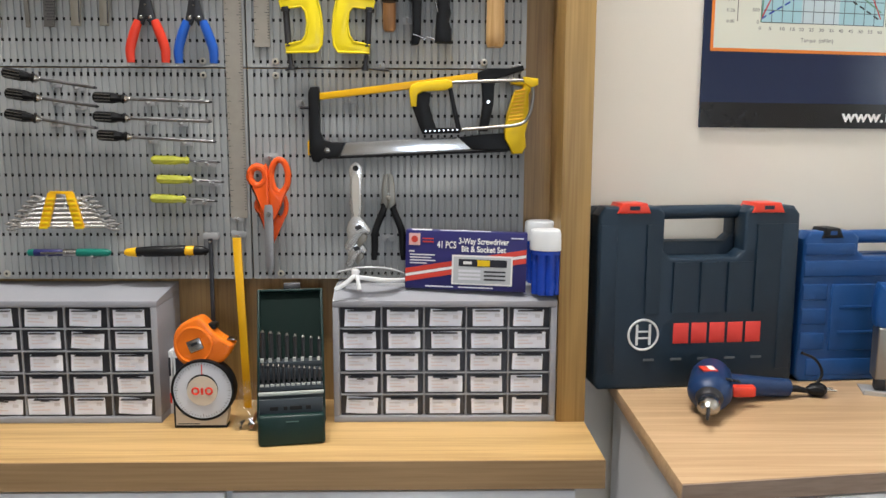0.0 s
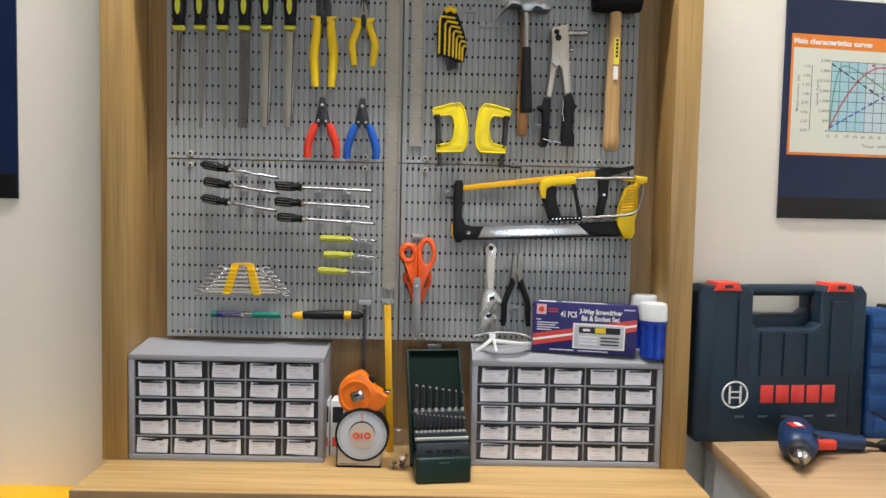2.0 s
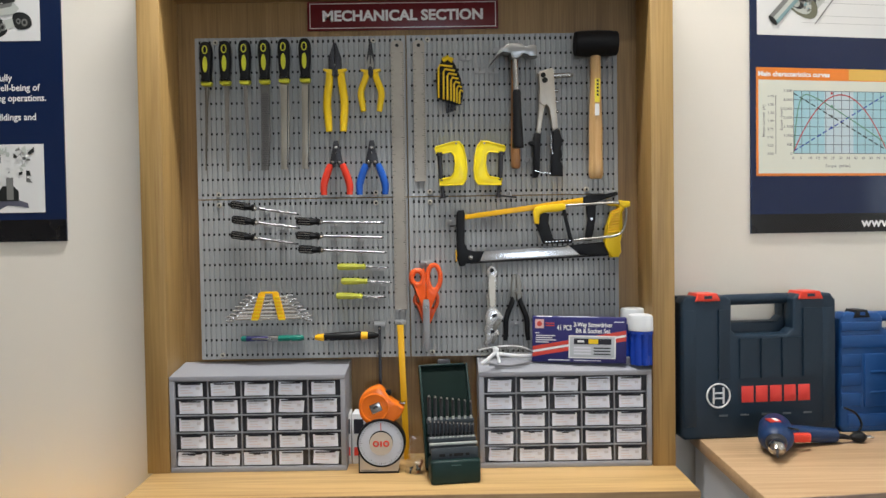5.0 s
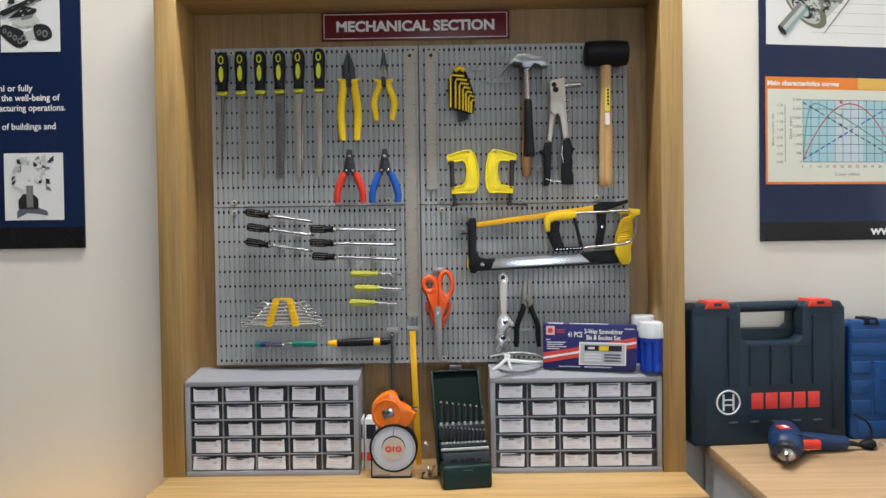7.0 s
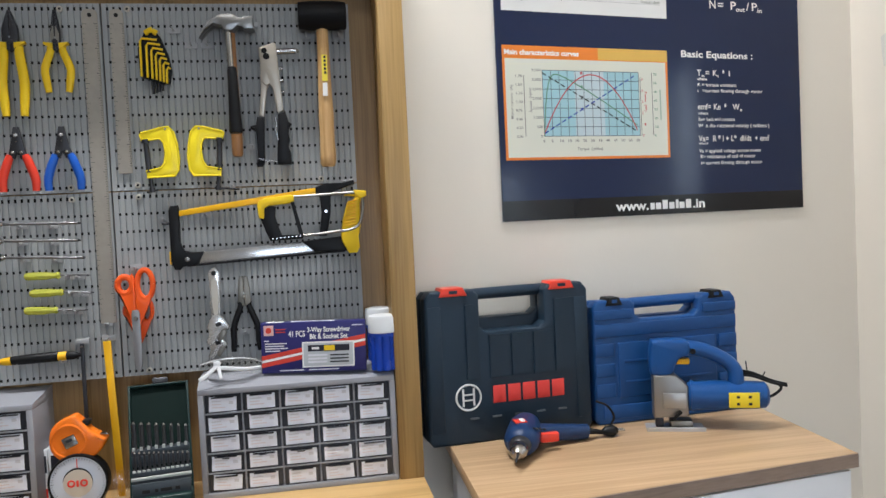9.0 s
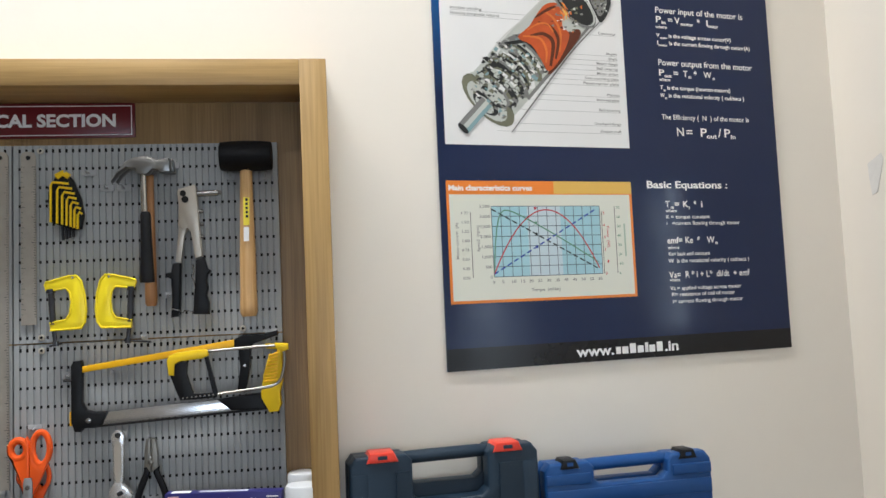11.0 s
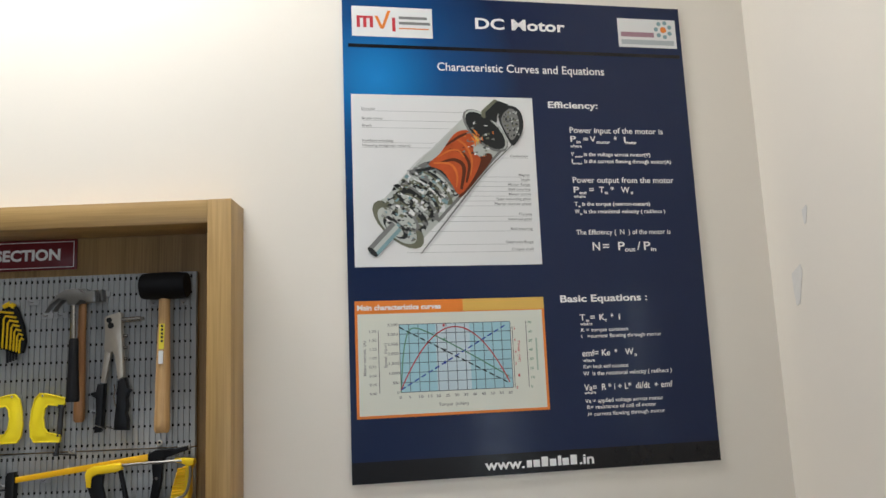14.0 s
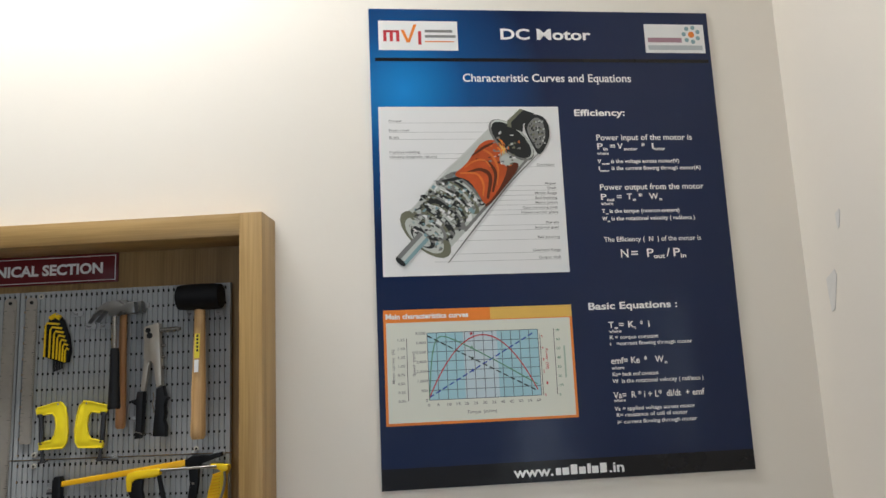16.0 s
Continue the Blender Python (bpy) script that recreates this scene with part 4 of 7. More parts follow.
# spanner set
SPANNER = mat("satin_chrome", (0.68, 0.67, 0.66), 0.24, metal=0.82, var=0.1, scale=30)
sp = on_board("spanner_set", "graded chrome spanners in a yellow rack", "spanners", -0.49, 1.275)
for i in range(7):
    t = i / 6
    z = 1.2955 - 0.0085 * i + 0.0
    xl, xr = -0.534 - 0.047 * t, -0.440 + 0.042 * t
    zz = z - 0.002 + (0.003 if i == 6 else 0)
    bar(sp, "spanner", [(xl + 0.008, -0.020, zz), (xr - 0.008, -0.020, zz + 0.001)], 0.0044, SPANNER, 8, 1.0)
    for x, dx in ((xl, -1), (xr, 1)):
        p = [(x + 0.0135 * math.cos(a), zz + 0.0084 * math.sin(a)) for a in np.linspace(0.6 if dx > 0 else math.pi + 0.6, (0.6 if dx > 0 else math.pi + 0.6) + 5.1, 12)]
        q = [(x + 0.0046 * math.cos(a), zz + 0.0030 * math.sin(a)) for a in np.linspace((0.6 if dx > 0 else math.pi + 0.6) + 5.1, 0.6 if dx > 0 else math.pi + 0.6, 8)]
        flat(sp, "spanner_end", p + q, -0.0245, -0.0165, SPANNER, 0.0016)
for x0, x1 in ((-0.5035, -0.522), (-0.4735, -0.459)):
    flat(sp, "rack", [(x0 - 0.008, 1.306), (x0 + 0.008, 1.306), (x1 + 0.009, 1.244), (x1 - 0.009, 1.244)], -0.0265, -0.0235, AMBER, 0.001)
    for i in range(7):
        z = 1.2945 - 0.0085 * i
        x = x0 + (x1 - x0) * (1.306 - z) / 0.062
        flat(sp, "rack_clip", [(x - 0.0075, z + 0.0022), (x + 0.0075, z + 0.0022), (x + 0.0075, z - 0.0022), (x - 0.0075, z - 0.0022)], -0.0285, -0.0262, YELLOW, 0.0006)
flat(sp, "rack_bridge", [(-0.508, 1.3085), (-0.468, 1.3085), (-0.468, 1.3035), (-0.508, 1.3035)], -0.0265, -0.0225, AMBER, 0.001)
hook(-0.488, 1.300, 0.03)

# pen tester, soldering tool
pt = on_board("voltage_tester", "teal and navy pen voltage tester with clip", "tester", -0.48, 1.198)
part("body", lathe(bmesh.new(), [(0, 0.0035), (0.004, 0.006), (0.05, 0.0068), (0.052, 0.007)], (-0.012, -0.018, 0), (-1, 0, 0), 14), NAVY, pt)
part("grip", lathe(bmesh.new(), [(0, 0.0068), (0.002, 0.0074), (0.05, 0.0072), (0.056, 0.006), (0.060, 0.003)], (0.011, -0.018, 0), (1, 0, 0), 14), TEAL, pt)
part("end_cap", lathe(bmesh.new(), [(0, 0.0068), (0.010, 0.0065), (0.013, 0.004)], (-0.064, -0.018, 0), (-1, 0, 0), 14), TEAL, pt)
part("barrel", lathe(bmesh.new(), [(0, 0.0068), (0.023, 0.0068)], (-0.012, -0.018, 0), (1, 0, 0), 14), CHROME, pt)
part("clip", boxes((-0.05, -0.004, -0.028, -0.0262, -0.002, 0.002), bevel=0.0006), CHROME, pt)
hook(-0.52, 1.19, 0.012), hook(-0.44, 1.19, 0.012)
so = on_board("precision_driver", "black precision driver with amber collars", "screwdriver", -0.31, 1.202)
part("body", lathe(bmesh.new(), [(0, 0.0085), (0.03, 0.0098), (0.085, 0.0100), (0.088, 0.0085)], (-0.052, -0.020, -0.001), (1, 0, 0.03), 16), BLACK, so)
part("collar", lathe(bmesh.new(), [(0, 0.0045), (0.006, 0.0072), (0.02, 0.0088), (0.022, 0.0085)], (-0.073, -0.020, -0.002), (1, 0, 0.03), 16), AMBER, so)
part("end_collar", lathe(bmesh.new(), [(0, 0.0088), (0.014, 0.0092), (0.016, 0.008)], (0.035, -0.020, 0.001), (1, 0, 0.03), 16), AMBER, so)
part("cap", lathe(bmesh.new(), [(0, 0.0088), (0.014, 0.0082), (0.024, 0.004), (0.026, 0.002)], (0.051, -0.020, 0.0015), (1, 0, -0.02), 16), BLACK, so)
part("blade", rod(bmesh.new(), (-0.073, -0.020, -0.002), (-0.084, -0.020, -0.0025), 0.0022), CHROME, so)
hook(-0.35, 1.193, 0.012), hook(-0.27, 1.193, 0.012)

# scissors: two pairs on one hook
SCISSOR = mat("satin_blade", (0.30, 0.30, 0.31), 0.5, metal=0.5, var=0.12, scale=40)
for name, cz, y, sc, blade in (("scissors", 1.345, -0.026, 1.0, True), ("scissors", 1.290, -0.008, 0.78, False)):
    s = on_board(name, "scissors with glossy orange plastic handles", "scissors", -0.122, cz, "scissors")
    for k, ox, oz, rx, rz, tr in ((-1, -0.0195, -0.006, 0.0140, 0.0165, 0.0066), (1, 0.0190, -0.006, 0.0150, 0.0290, 0.0056)):
        ring = [(sc * (ox + rx * math.cos(a)), y, sc * (oz + rz * math.sin(a))) for a in np.linspace(0, 2 * math.pi, 26)]
        part("handle_loop", tube(bmesh.new(), ring, tr * sc, 10), ORANGE, s)
        web = [(-0.0345, -0.012), (-0.0300, -0.022), (-0.0120, -0.024), (-0.0060, -0.004), (-0.0085, 0.012), (-0.0010, 0.008), (-0.0010, -0.086), (-0.0080, -0.084), (-0.0210, -0.050)] if k < 0 else [(0.0010, 0.010), (0.0060, 0.006), (0.0062, -0.026), (0.0170, -0.036), (0.0330, -0.024), (0.0230, -0.052), (0.0080, -0.084), (0.0010, -0.086)]
        part("handle_arm", plate(bmesh.new(), outline([(sc * a, sc * b) for a, b in web], 2), y - 0.0055 * sc, y + 0.0055 * sc, 0.002 * sc, 2), ORANGE, s)
    if blade:
        part("blade", plate(bmesh.new(), [(-0.0060, -0.056), (0.0060, -0.056), (0.0080, -0.064), (0.0078, -0.160), (0.0045, -0.178), (-0.0035, -0.180), (-0.0078, -0.160), (-0.0080, -0.064)], -0.0385, -0.0355, 0.0008), SCISSOR, s)
        part("pivot", lathe(bmesh.new(), [(0, 0.0045), (0.002, 0.0038)], (0, -0.0385, -0.073), (0, -1, 0), 12), CHROME, s)
hook(-0.122, 1.373, 0.026)
hook(-0.144, 1.348, 0.012)

# large hacksaw
hs = on_board("hacksaw", "large hacksaw with amber frame and yellow handle", "hacksaw", 0.14, 1.45)
flat(hs, "frame_tube", [(-0.0300, 1.4860), (0.2480, 1.5225), (0.2480, 1.5080), (-0.0300, 1.4745)], -0.030, -0.018, AMBER, 0.0015)
flat(hs, "front_arm", [(-0.050, 1.487), (-0.046, 1.496), (-0.032, 1.497), (-0.030, 1.488), (-0.031, 1.420), (-0.024, 1.405), (-0.010, 1.401), (0.014, 1.401), (0.002, 1.375), (-0.028, 1.372), (-0.034, 1.366), (-0.044, 1.367), (-0.050, 1.385)], -0.033, -0.015, BLACK, 0.003)
flat(hs, "front_tag", [(-0.0525, 1.404), (-0.0495, 1.404), (-0.0495, 1.378), (-0.0525, 1.378)], -0.031, -0.017, AMBER, 0.0008)
part("front_bolt", lathe(bmesh.new(), [(0, 0.005), (0.003, 0.005), (0.004, 0.003)], (-0.158, -0.033, -0.063), (0, -1, 0), 12), CHROME, hs)
bar(hs, "tension_pin", [(-0.065, -0.024, 1.461), (-0.05, -0.024, 1.461)], 0.0025, DARK_STEEL, 8)
flat(hs, "blade_bar", [(0.012, 1.4005), (0.212, 1.4115), (0.238, 1.389), (0.003, 1.3765)], -0.028, -0.020, mat("polished_aluminium", (0.72, 0.72, 0.73), 0.22, metal=1.0, var=0.08, scale=30), 0.0015)
bar(hs, "saw_blade", [(-0.02, -0.024, 1.3735), (0.3, -0.024, 1.3875)], 0.002, DARK_STEEL, 4)
flat(hs, "rear_arm", [(0.211, 1.4115), (0.298, 1.419), (0.304, 1.395), (0.318, 1.387), (0.237, 1.3885)], -0.032, -0.016, BLACK, 0.003)
flat(hs, "handle", [(0.3026, 1.5114), (0.3402, 1.5079), (0.3424, 1.5010), (0.3345, 1.4850), (0.3349, 1.4398), (0.3291, 1.4175), (0.3313, 1.3951), (0.3247, 1.3825), (0.3079, 1.3818), (0.2938, 1.4086), (0.2930, 1.4175), (0.2982, 1.4532), (0.3093, 1.4890), (0.3247, 1.4957), (0.3247, 1.5000), (0.3040, 1.5025)], -0.040, -0.012, YELLOW, 0.004)
for i in range(9):
    z = 1.440 + i * 0.0062
    bar(hs, "grip_rib", [(0.2985 + i * 0.0014, -0.0405, z), (0.3240 + i * 0.0004, -0.0405, z + 0.003)], 0.0015, AMBER, 6)
flat(hs, "rear_bracket", [(0.244, 1.522), (0.262, 1.530), (0.300, 1.530), (0.325, 1.5355), (0.3265, 1.527), (0.300, 1.518), (0.280, 1.512), (0.275, 1.500), (0.274, 1.470), (0.264, 1.421), (0.248, 1.421), (0.255, 1.470), (0.252, 1.505), (0.244, 1.508)], -0.031, -0.017, BLACK, 0.003)
part("bracket_bolt", lathe(bmesh.new(), [(0, 0.0035), (0.002, 0.003)], (0.124, -0.031, 0.022), (0, -1, 0), 10), CHROME, hs)
hook(0.30, 1.518, 0.02), hook(-0.062, 1.468, 0.026), hook(0.02, 1.475, 0.018)

# junior hacksaw hung in front of the large one
jr = on_board("junior_hacksaw", "small hacksaw with yellow and black handle", "hacksaw", 0.20, 1.46)
flat(jr, "handle_top", [(0.126, 1.490), (0.130, 1.499), (0.142, 1.504), (0.192, 1.509), (0.200, 1.506), (0.201, 1.496), (0.190, 1.491), (0.150, 1.488), (0.141, 1.483), (0.139, 1.462), (0.129, 1.463)], -0.058, -0.042, YELLOW, 0.003)
flat(jr, "handle_body", [(0.131, 1.463), (0.141, 1.484), (0.152, 1.488), (0.163, 1.486), (0.161, 1.465), (0.168, 1.440), (0.173, 1.427), (0.207, 1.427), (0.193, 1.494), (0.200, 1.494), (0.2165, 1.424), (0.214, 1.418), (0.149, 1.416), (0.143, 1.430)], -0.056, -0.044, BLACK, 0.002)
bar(jr, "frame_rod", [(0.198, -0.050, 1.504), (0.26, -0.050, 1.5065), (0.322, -0.050, 1.508), (0.336, -0.050, 1.503), (0.340, -0.050, 1.48), (0.333, -0.050, 1.448), (0.318, -0.050, 1.434), (0.28, -0.050, 1.429), (0.212, -0.050, 1.4235)], 0.0030, STEEL, 10, curved=5)
bar(jr, "blade", [(0.150, -0.051, 1.421), (0.222, -0.051, 1.425)], 0.0022, CHROME, 4)
for i in range(8):
    x = 0.153 + i * 0.0078
    bar(jr, "tooth_rib", [(x, -0.0575, 1.4205 + i * 0.0004), (x + 0.003, -0.0575, 1.4215 + i * 0.0004)], 0.0018, CHROME, 6)
flat(jr, "end_clip", [(0.322, 1.514), (0.348, 1.511), (0.348, 1.500), (0.336, 1.496), (0.324, 1.503)], -0.056, -0.044, YELLOW, 0.002)

# adjustable wrenches
for name, dx, dz, k, y in (("adjustable_wrench", 0.0, 0.0, 1.0, -0.020), ("adjustable_wrench", -0.003, -0.048, 0.82, -0.008)):
    w = on_board(name, "chrome adjustable wrench hung with its jaw down", "wrench", 0.032 + dx, 1.30 + dz, "adjustable wrenches")
    big = dz == 0.0
    T = (lambda pts: [(a * k, b * k) for a, b in pts])
    part("handle", plate(bmesh.new(), outline(T([(-0.0115, 0.054), (0, 0.066), (0.0115, 0.054), (0.0100, 0.03), (0.0075, -0.035), (-0.0075, -0.035), (-0.0100, 0.03)]), 4), y - 0.010, y, 0.002), SPANNER, w)
    part("web", plate(bmesh.new(), outline(T([(-0.0060, 0.038), (0.0060, 0.038), (0.0045, -0.026), (-0.0045, -0.026)]), 3), y - 0.0108, y - 0.0101), NICKEL, w)
    part("hanging_hole", lathe(bmesh.new(), [(0, 0.005 * k), (0.0006, 0.005 * k)], (0, y - 0.010, 0.055 * k), (0, -1, 0), 14), GAP_SHADE, w)
    part("head", plate(bmesh.new(), T([(-0.0065, -0.030), (0.0065, -0.030), (0.016, -0.040), (0.026, -0.055), (0.022, -0.063), (0.013, -0.060), (0.006, -0.068), (-0.006, -0.088), (-0.014, -0.094), (-0.022, -0.086), (-0.016, -0.070), (-0.018, -0.052), (-0.014, -0.040)]), y - 0.014, y, 0.003), SPANNER, w)
    part("jaw", plate(bmesh.new(), T([(0.006, -0.062), (0.016, -0.060), (0.020, -0.068), (0.006, -0.088), (0.000, -0.082)]), y - 0.012, y - 0.002, 0.002), STEEL, w)
    part("worm", lathe(bmesh.new(), [(-0.006, 0.003), (-0.004, 0.0052), (0.004, 0.0052), (0.006, 0.003)], (0.004 * k, y - 0.011, -0.050 * k), (1, 0, 0.4), 10), DARK_STEEL, w)
hook(0.032, 1.352, 0.02), hook(0.088, 1.228, 0.022)

# hanging black strap and yellow bar
st = on_board("hex_bar", "black steel bar hung from a white clip", "bar", -0.232, 1.225)
part("clip", boxes((-0.0135, 0.0135, -0.012, -0.0005, -0.002, 0.010), bevel=0.001), HOOK, st, "pale grey clip")
part("bar", plate(bmesh.new(), [(-0.0035, 0.0), (0.0035, 0.0), (0.0030, -0.325), (-0.0045, -0.325)], -0.016, -0.011, 0.001), DARK_STEEL, st)
part("rivet", lathe(bmesh.new(), [(0, 0.003), (0.0015, 0.002)], (0, -0.016, -0.006), (0, -1, 0), 10), CHROME, st)
yb = on_board("steel_square_bar", "long yellow painted flat bar leaning on the ledge", "bar", -0.183, 1.226)
bm = bmesh.new()
plate(bm, [(-0.0075, 0.002), (0.0075, 0.002), (0.018, -0.322), (0.004, -0.322)], -0.022, -0.018, 0.0008)
part("bar", bm, AMBER, yb)
part("end_stop", boxes((0.002, 0.020, -0.0245, -0.015, -0.3255, -0.316), bevel=0.001), BLACK, yb)
hook(-0.183, 1.232, 0.028), hook(-0.183, 1.262, 0.02)
for x, z in ((0.318, 1.535), (0.306, 1.533), (0.075, 1.534)):
    hook(x, z, 0.012)

# ---- sign in the niche ----
MAROON = mat("maroon_acrylic", (0.135, 0.012, 0.016), 0.3, var=0.05, scale=20)
WHITE_INK = mat("white_ink", (0.82, 0.81, 0.80), 0.5, var=0.02)
sg = thing("section_sign", "maroon sign with white capitals in a white border", "sign", (-0.1615, 1.6655, 1.965))
part("panel", boxes((-0.230, 0.230, -0.004, 0.0, -0.035, 0.035), bevel=0.0008), MAROON, sg)
for r in ((-0.224, 0.224, 0.0285, 0.0300), (-0.224, 0.224, -0.0300, -0.0285), (-0.224, -0.2225, -0.0285, 0.0285), (0.2225, 0.224, -0.0285, 0.0285)):
    part("border", boxes((r[0], r[1], -0.0046, -0.0041, r[2], r[3])), WHITE_INK, sg)
write_on(sg, "lettering", "MECHANICAL SECTION", 0.0345, 0.0, -0.0045, -0.0118, WHITE_INK, bold=0.0013, width=0.386, align="CENTER")

# ---- ledge things ----
GREEN = mat("dark_green_enamel", (0.005, 0.024, 0.021), 0.4, var=0.2, scale=30, bump=0.1, bump_scale=300)
GREEN_IN = mat("green_lid_inside", (0.003, 0.011, 0.009), 0.75, var=0.3, scale=20, spec=0.15)
RACK_W = mat("pale_rack_plastic", (0.42, 0.44, 0.42), 0.4)
RACK_B = mat("slate_rack_plastic", (0.045, 0.055, 0.065), 0.4)
db = thing("drill_bit_case", "open dark green metal case with rows of drill bits", "drill bits", (-0.106, 1.428, 0.900), turn=(0, 0, 9))
part("tray", boxes((0.0, 0.109, 0.0, 0.050, 0.0, 0.052), bevel=0.006, seg=3), GREEN, db)
lid = part("lid", boxes((-0.004, 0.111, 0.0, 0.010, 0.0, 0.240), bevel=0.004), GREEN_IN, db, at=(0, 0.052, 0.018), turn=(-27, 0, 0))
for r in ((-0.004, 0.0005, -0.010, -0.0002, 0.006, 0.238), (0.1065, 0.111, -0.010, -0.0002, 0.006, 0.238), (0.0005, 0.1065, -0.010, -0.0002, 0.234, 0.238)):
    part("rim", boxes(r, bevel=0.001), GREEN, lid)
part("clasp", boxes((0.042, 0.072, -0.004, 0.012, 0.2402, 0.252), bevel=0.002), DARK_STEEL, lid)
for k, (y, z, m, n, hgt) in enumerate(((0.060, 0.116, RACK_B, 8, 0.050), (0.040, 0.080, RACK_B, 12, 0.034))):
    rk = part("rack", boxes((0.002, 0.107, 0.0, 0.020, 0.0, 0.010), bevel=0.0015), m, db, at=(0, y, z))
    part("rack_face", boxes((0.002, 0.107, -0.003, -0.0002, -0.020, 0.0), bevel=0.0008), RACK_B, rk)
    for i in range(n):
        r = 0.0044 - 0.0020 * i / n if k == 0 else 0.0026
        x = 0.008 + i * 0.094 / (n - 1)
        b = rod(bmesh.new(), (x, 0.010, 0.010), (x, 0.013, 0.010 + hgt * (1.0 - 0.35 * i / n)), r, r * 0.95, 8)
        part("drill_bit", b, DARK_STEEL, rk)
        part("bit_tip", rod(bmesh.new(), (x, 0.013, 0.010 + hgt * (1.0 - 0.35 * i / n)), (x, 0.013, 0.014 + hgt * (1.0 - 0.35 * i / n)), r, r * 0.3, 8), CHROME, rk)
        part("socket", boxes((x - 0.0042, x + 0.0012, -0.001, 0.004, 0.0102, 0.0165 if k == 0 else 0.013)), RACK_W, rk)
part("front_rack", boxes((0.001, 0.108, 0.026, 0.034, 0.078, 0.083), bevel=0.001), RACK_W, db, "pale grey rack edge")
part("rack_plate", boxes((0.003, 0.106, 0.012, 0.018, 0.050, 0.076), bevel=0.001), RACK_B, db)
for x, w in ((0.020, 0.013), (0.042, 0.006), (0.052, 0.020), (0.078, 0.008)):
    part("slot", boxes((x, x + w, 0.0108, 0.0119, 0.058, 0.064)), GAP_SHADE, db)
part("badge", boxes((0.045, 0.066, -0.0006, 0.0, 0.041, 0.0425)), mat("faint_badge", (0.10, 0.16, 0.15), 0.4), db)

BEIGE = mat("beige_enamel", (0.56, 0.50, 0.42), 0.4)
DIAL = mat("dial_face", (0.56, 0.60, 0.68), 0.35)
LOGO_RED = mat("red_print", (0.72, 0.05, 0.03), 0.4)
ag = thing("angle_gauge", "round magnetic angle gauge on a beige base", "gauge", (-0.222, 1.520, 0.900))
part("base_plate", plate(bmesh.new(), [(-0.047, 0.004), (0.040, 0.004), (0.050, 0.058), (-0.047, 0.058)], 0.0, 0.022, 0.001), BEIGE, ag)
part("magnet_foot", boxes((-0.049, 0.042, -0.001, 0.024, 0.0, 0.0042), bevel=0.001), BLACK, ag)
part("side_strip", boxes((-0.049, -0.0465, -0.001, 0.024, 0.004, 0.06)), BLACK, ag)
part("rim", lathe(bmesh.new(), [(0.0, 0.055), (0.022, 0.055), (0.024, 0.054), (0.024, 0.0505), (0.020, 0.050)], (0.003, 0.018, 0.069), (0, -1, 0), 48), BLACK, ag)
part("dial", lathe(bmesh.new(), [(0.0, 0.0504), (0.0225, 0.0504)], (0.003, 0.018, 0.069), (0, -1, 0), 48), DIAL, ag)
part("hub_shadow_ring", lathe(bmesh.new(), [(0.0, 0.0268), (0.0235, 0.0268)], (0.003, 0.018, 0.071), (0, -1, 0), 36), BLACK, ag)
part("hub", lathe(bmesh.new(), [(0.0, 0.0262), (0.0250, 0.0262)], (0.003, 0.018, 0.0685), (0, -1, 0), 36), BEIGE, ag)
b = bmesh.new()
for i in range(60):
    a = 2 * math.pi * i / 60
    c, s = math.cos(a), math.sin(a)
    r0 = 0.043 if i % 5 == 0 else 0.045
    plate(b, [(0.003 + r0 * c - 0.0003 * s, 0.069 + r0 * s + 0.0003 * c), (0.003 + 0.0485 * c - 0.0003 * s, 0.069 + 0.0485 * s + 0.0003 * c), (0.003 + 0.0485 * c + 0.0003 * s, 0.069 + 0.0485 * s - 0.0003 * c), (0.003 + r0 * c + 0.0003 * s, 0.069 + r0 * s - 0.0003 * c)], -0.0050, -0.0046)
tagged(part("graduation", b, INK_BLACK, ag), kind="stuff")
part("pointer", boxes((0.0022, 0.0038, -0.0052, -0.0046, 0.098, 0.115)), LOGO_RED, ag)
for x in (-0.0115, 0.0115):
    ring = [(0.003 + x + 0.0055 * math.cos(a), -0.0072, 0.0685 + 0.0055 * math.sin(a)) for a in np.linspace(0, 2 * math.pi, 18)]
    part("emblem", tube(bmesh.new(), ring, 0.0018, 6), LOGO_RED, ag)
part("emblem", boxes((0.0010, 0.0050, -0.0085, -0.0071, 0.0625, 0.0745)), LOGO_RED, ag)
part("print", boxes((-0.043, -0.005, -0.0006, 0.0, 0.0065, 0.0078)), INK_BLACK, ag)

tm = thing("tape_measure", "bright orange tape measure with chrome badge", "tape measure", (-0.222, 1.535, 1.050))
part("case", plate(bmesh.new(), outline([(-0.046, -0.014), (-0.045, 0.016), (-0.032, 0.034), (-0.012, 0.044), (0.000, 0.046), (0.010, 0.038), (0.028, 0.016), (0.052, 0.0), (0.055, -0.006), (0.047, -0.022), (0.034, -0.034), (0.010, -0.042), (-0.012, -0.044), (-0.034, -0.034)], 3), -0.014, 0.022, 0.006, 3), TAPE_ORANGE, tm)
part("face_ring", lathe(bmesh.new(), [(0, 0.033), (0.002, 0.0325), (0.0028, 0.0305), (0.002, 0.0288), (0.0005, 0.0285)], (-0.011, -0.0138, -0.002), (0, -1, 0), 40), TAPE_ORANGE, tm)
part("badge", boxes((-0.0125, 0.0125, -0.0030, 0.0, -0.0105, 0.0105), bevel=0.002), CHROME, tm, "chrome badge", at=(-0.008, -0.0138, -0.002), turn=(0, -22, 0))
part("badge_print", boxes((-0.006, 0.006, -0.0036, -0.0031, 0.000, 0.005)), DARK_STEEL, tm, at=(-0.008, -0.0138, -0.002), turn=(0, -22, 0))
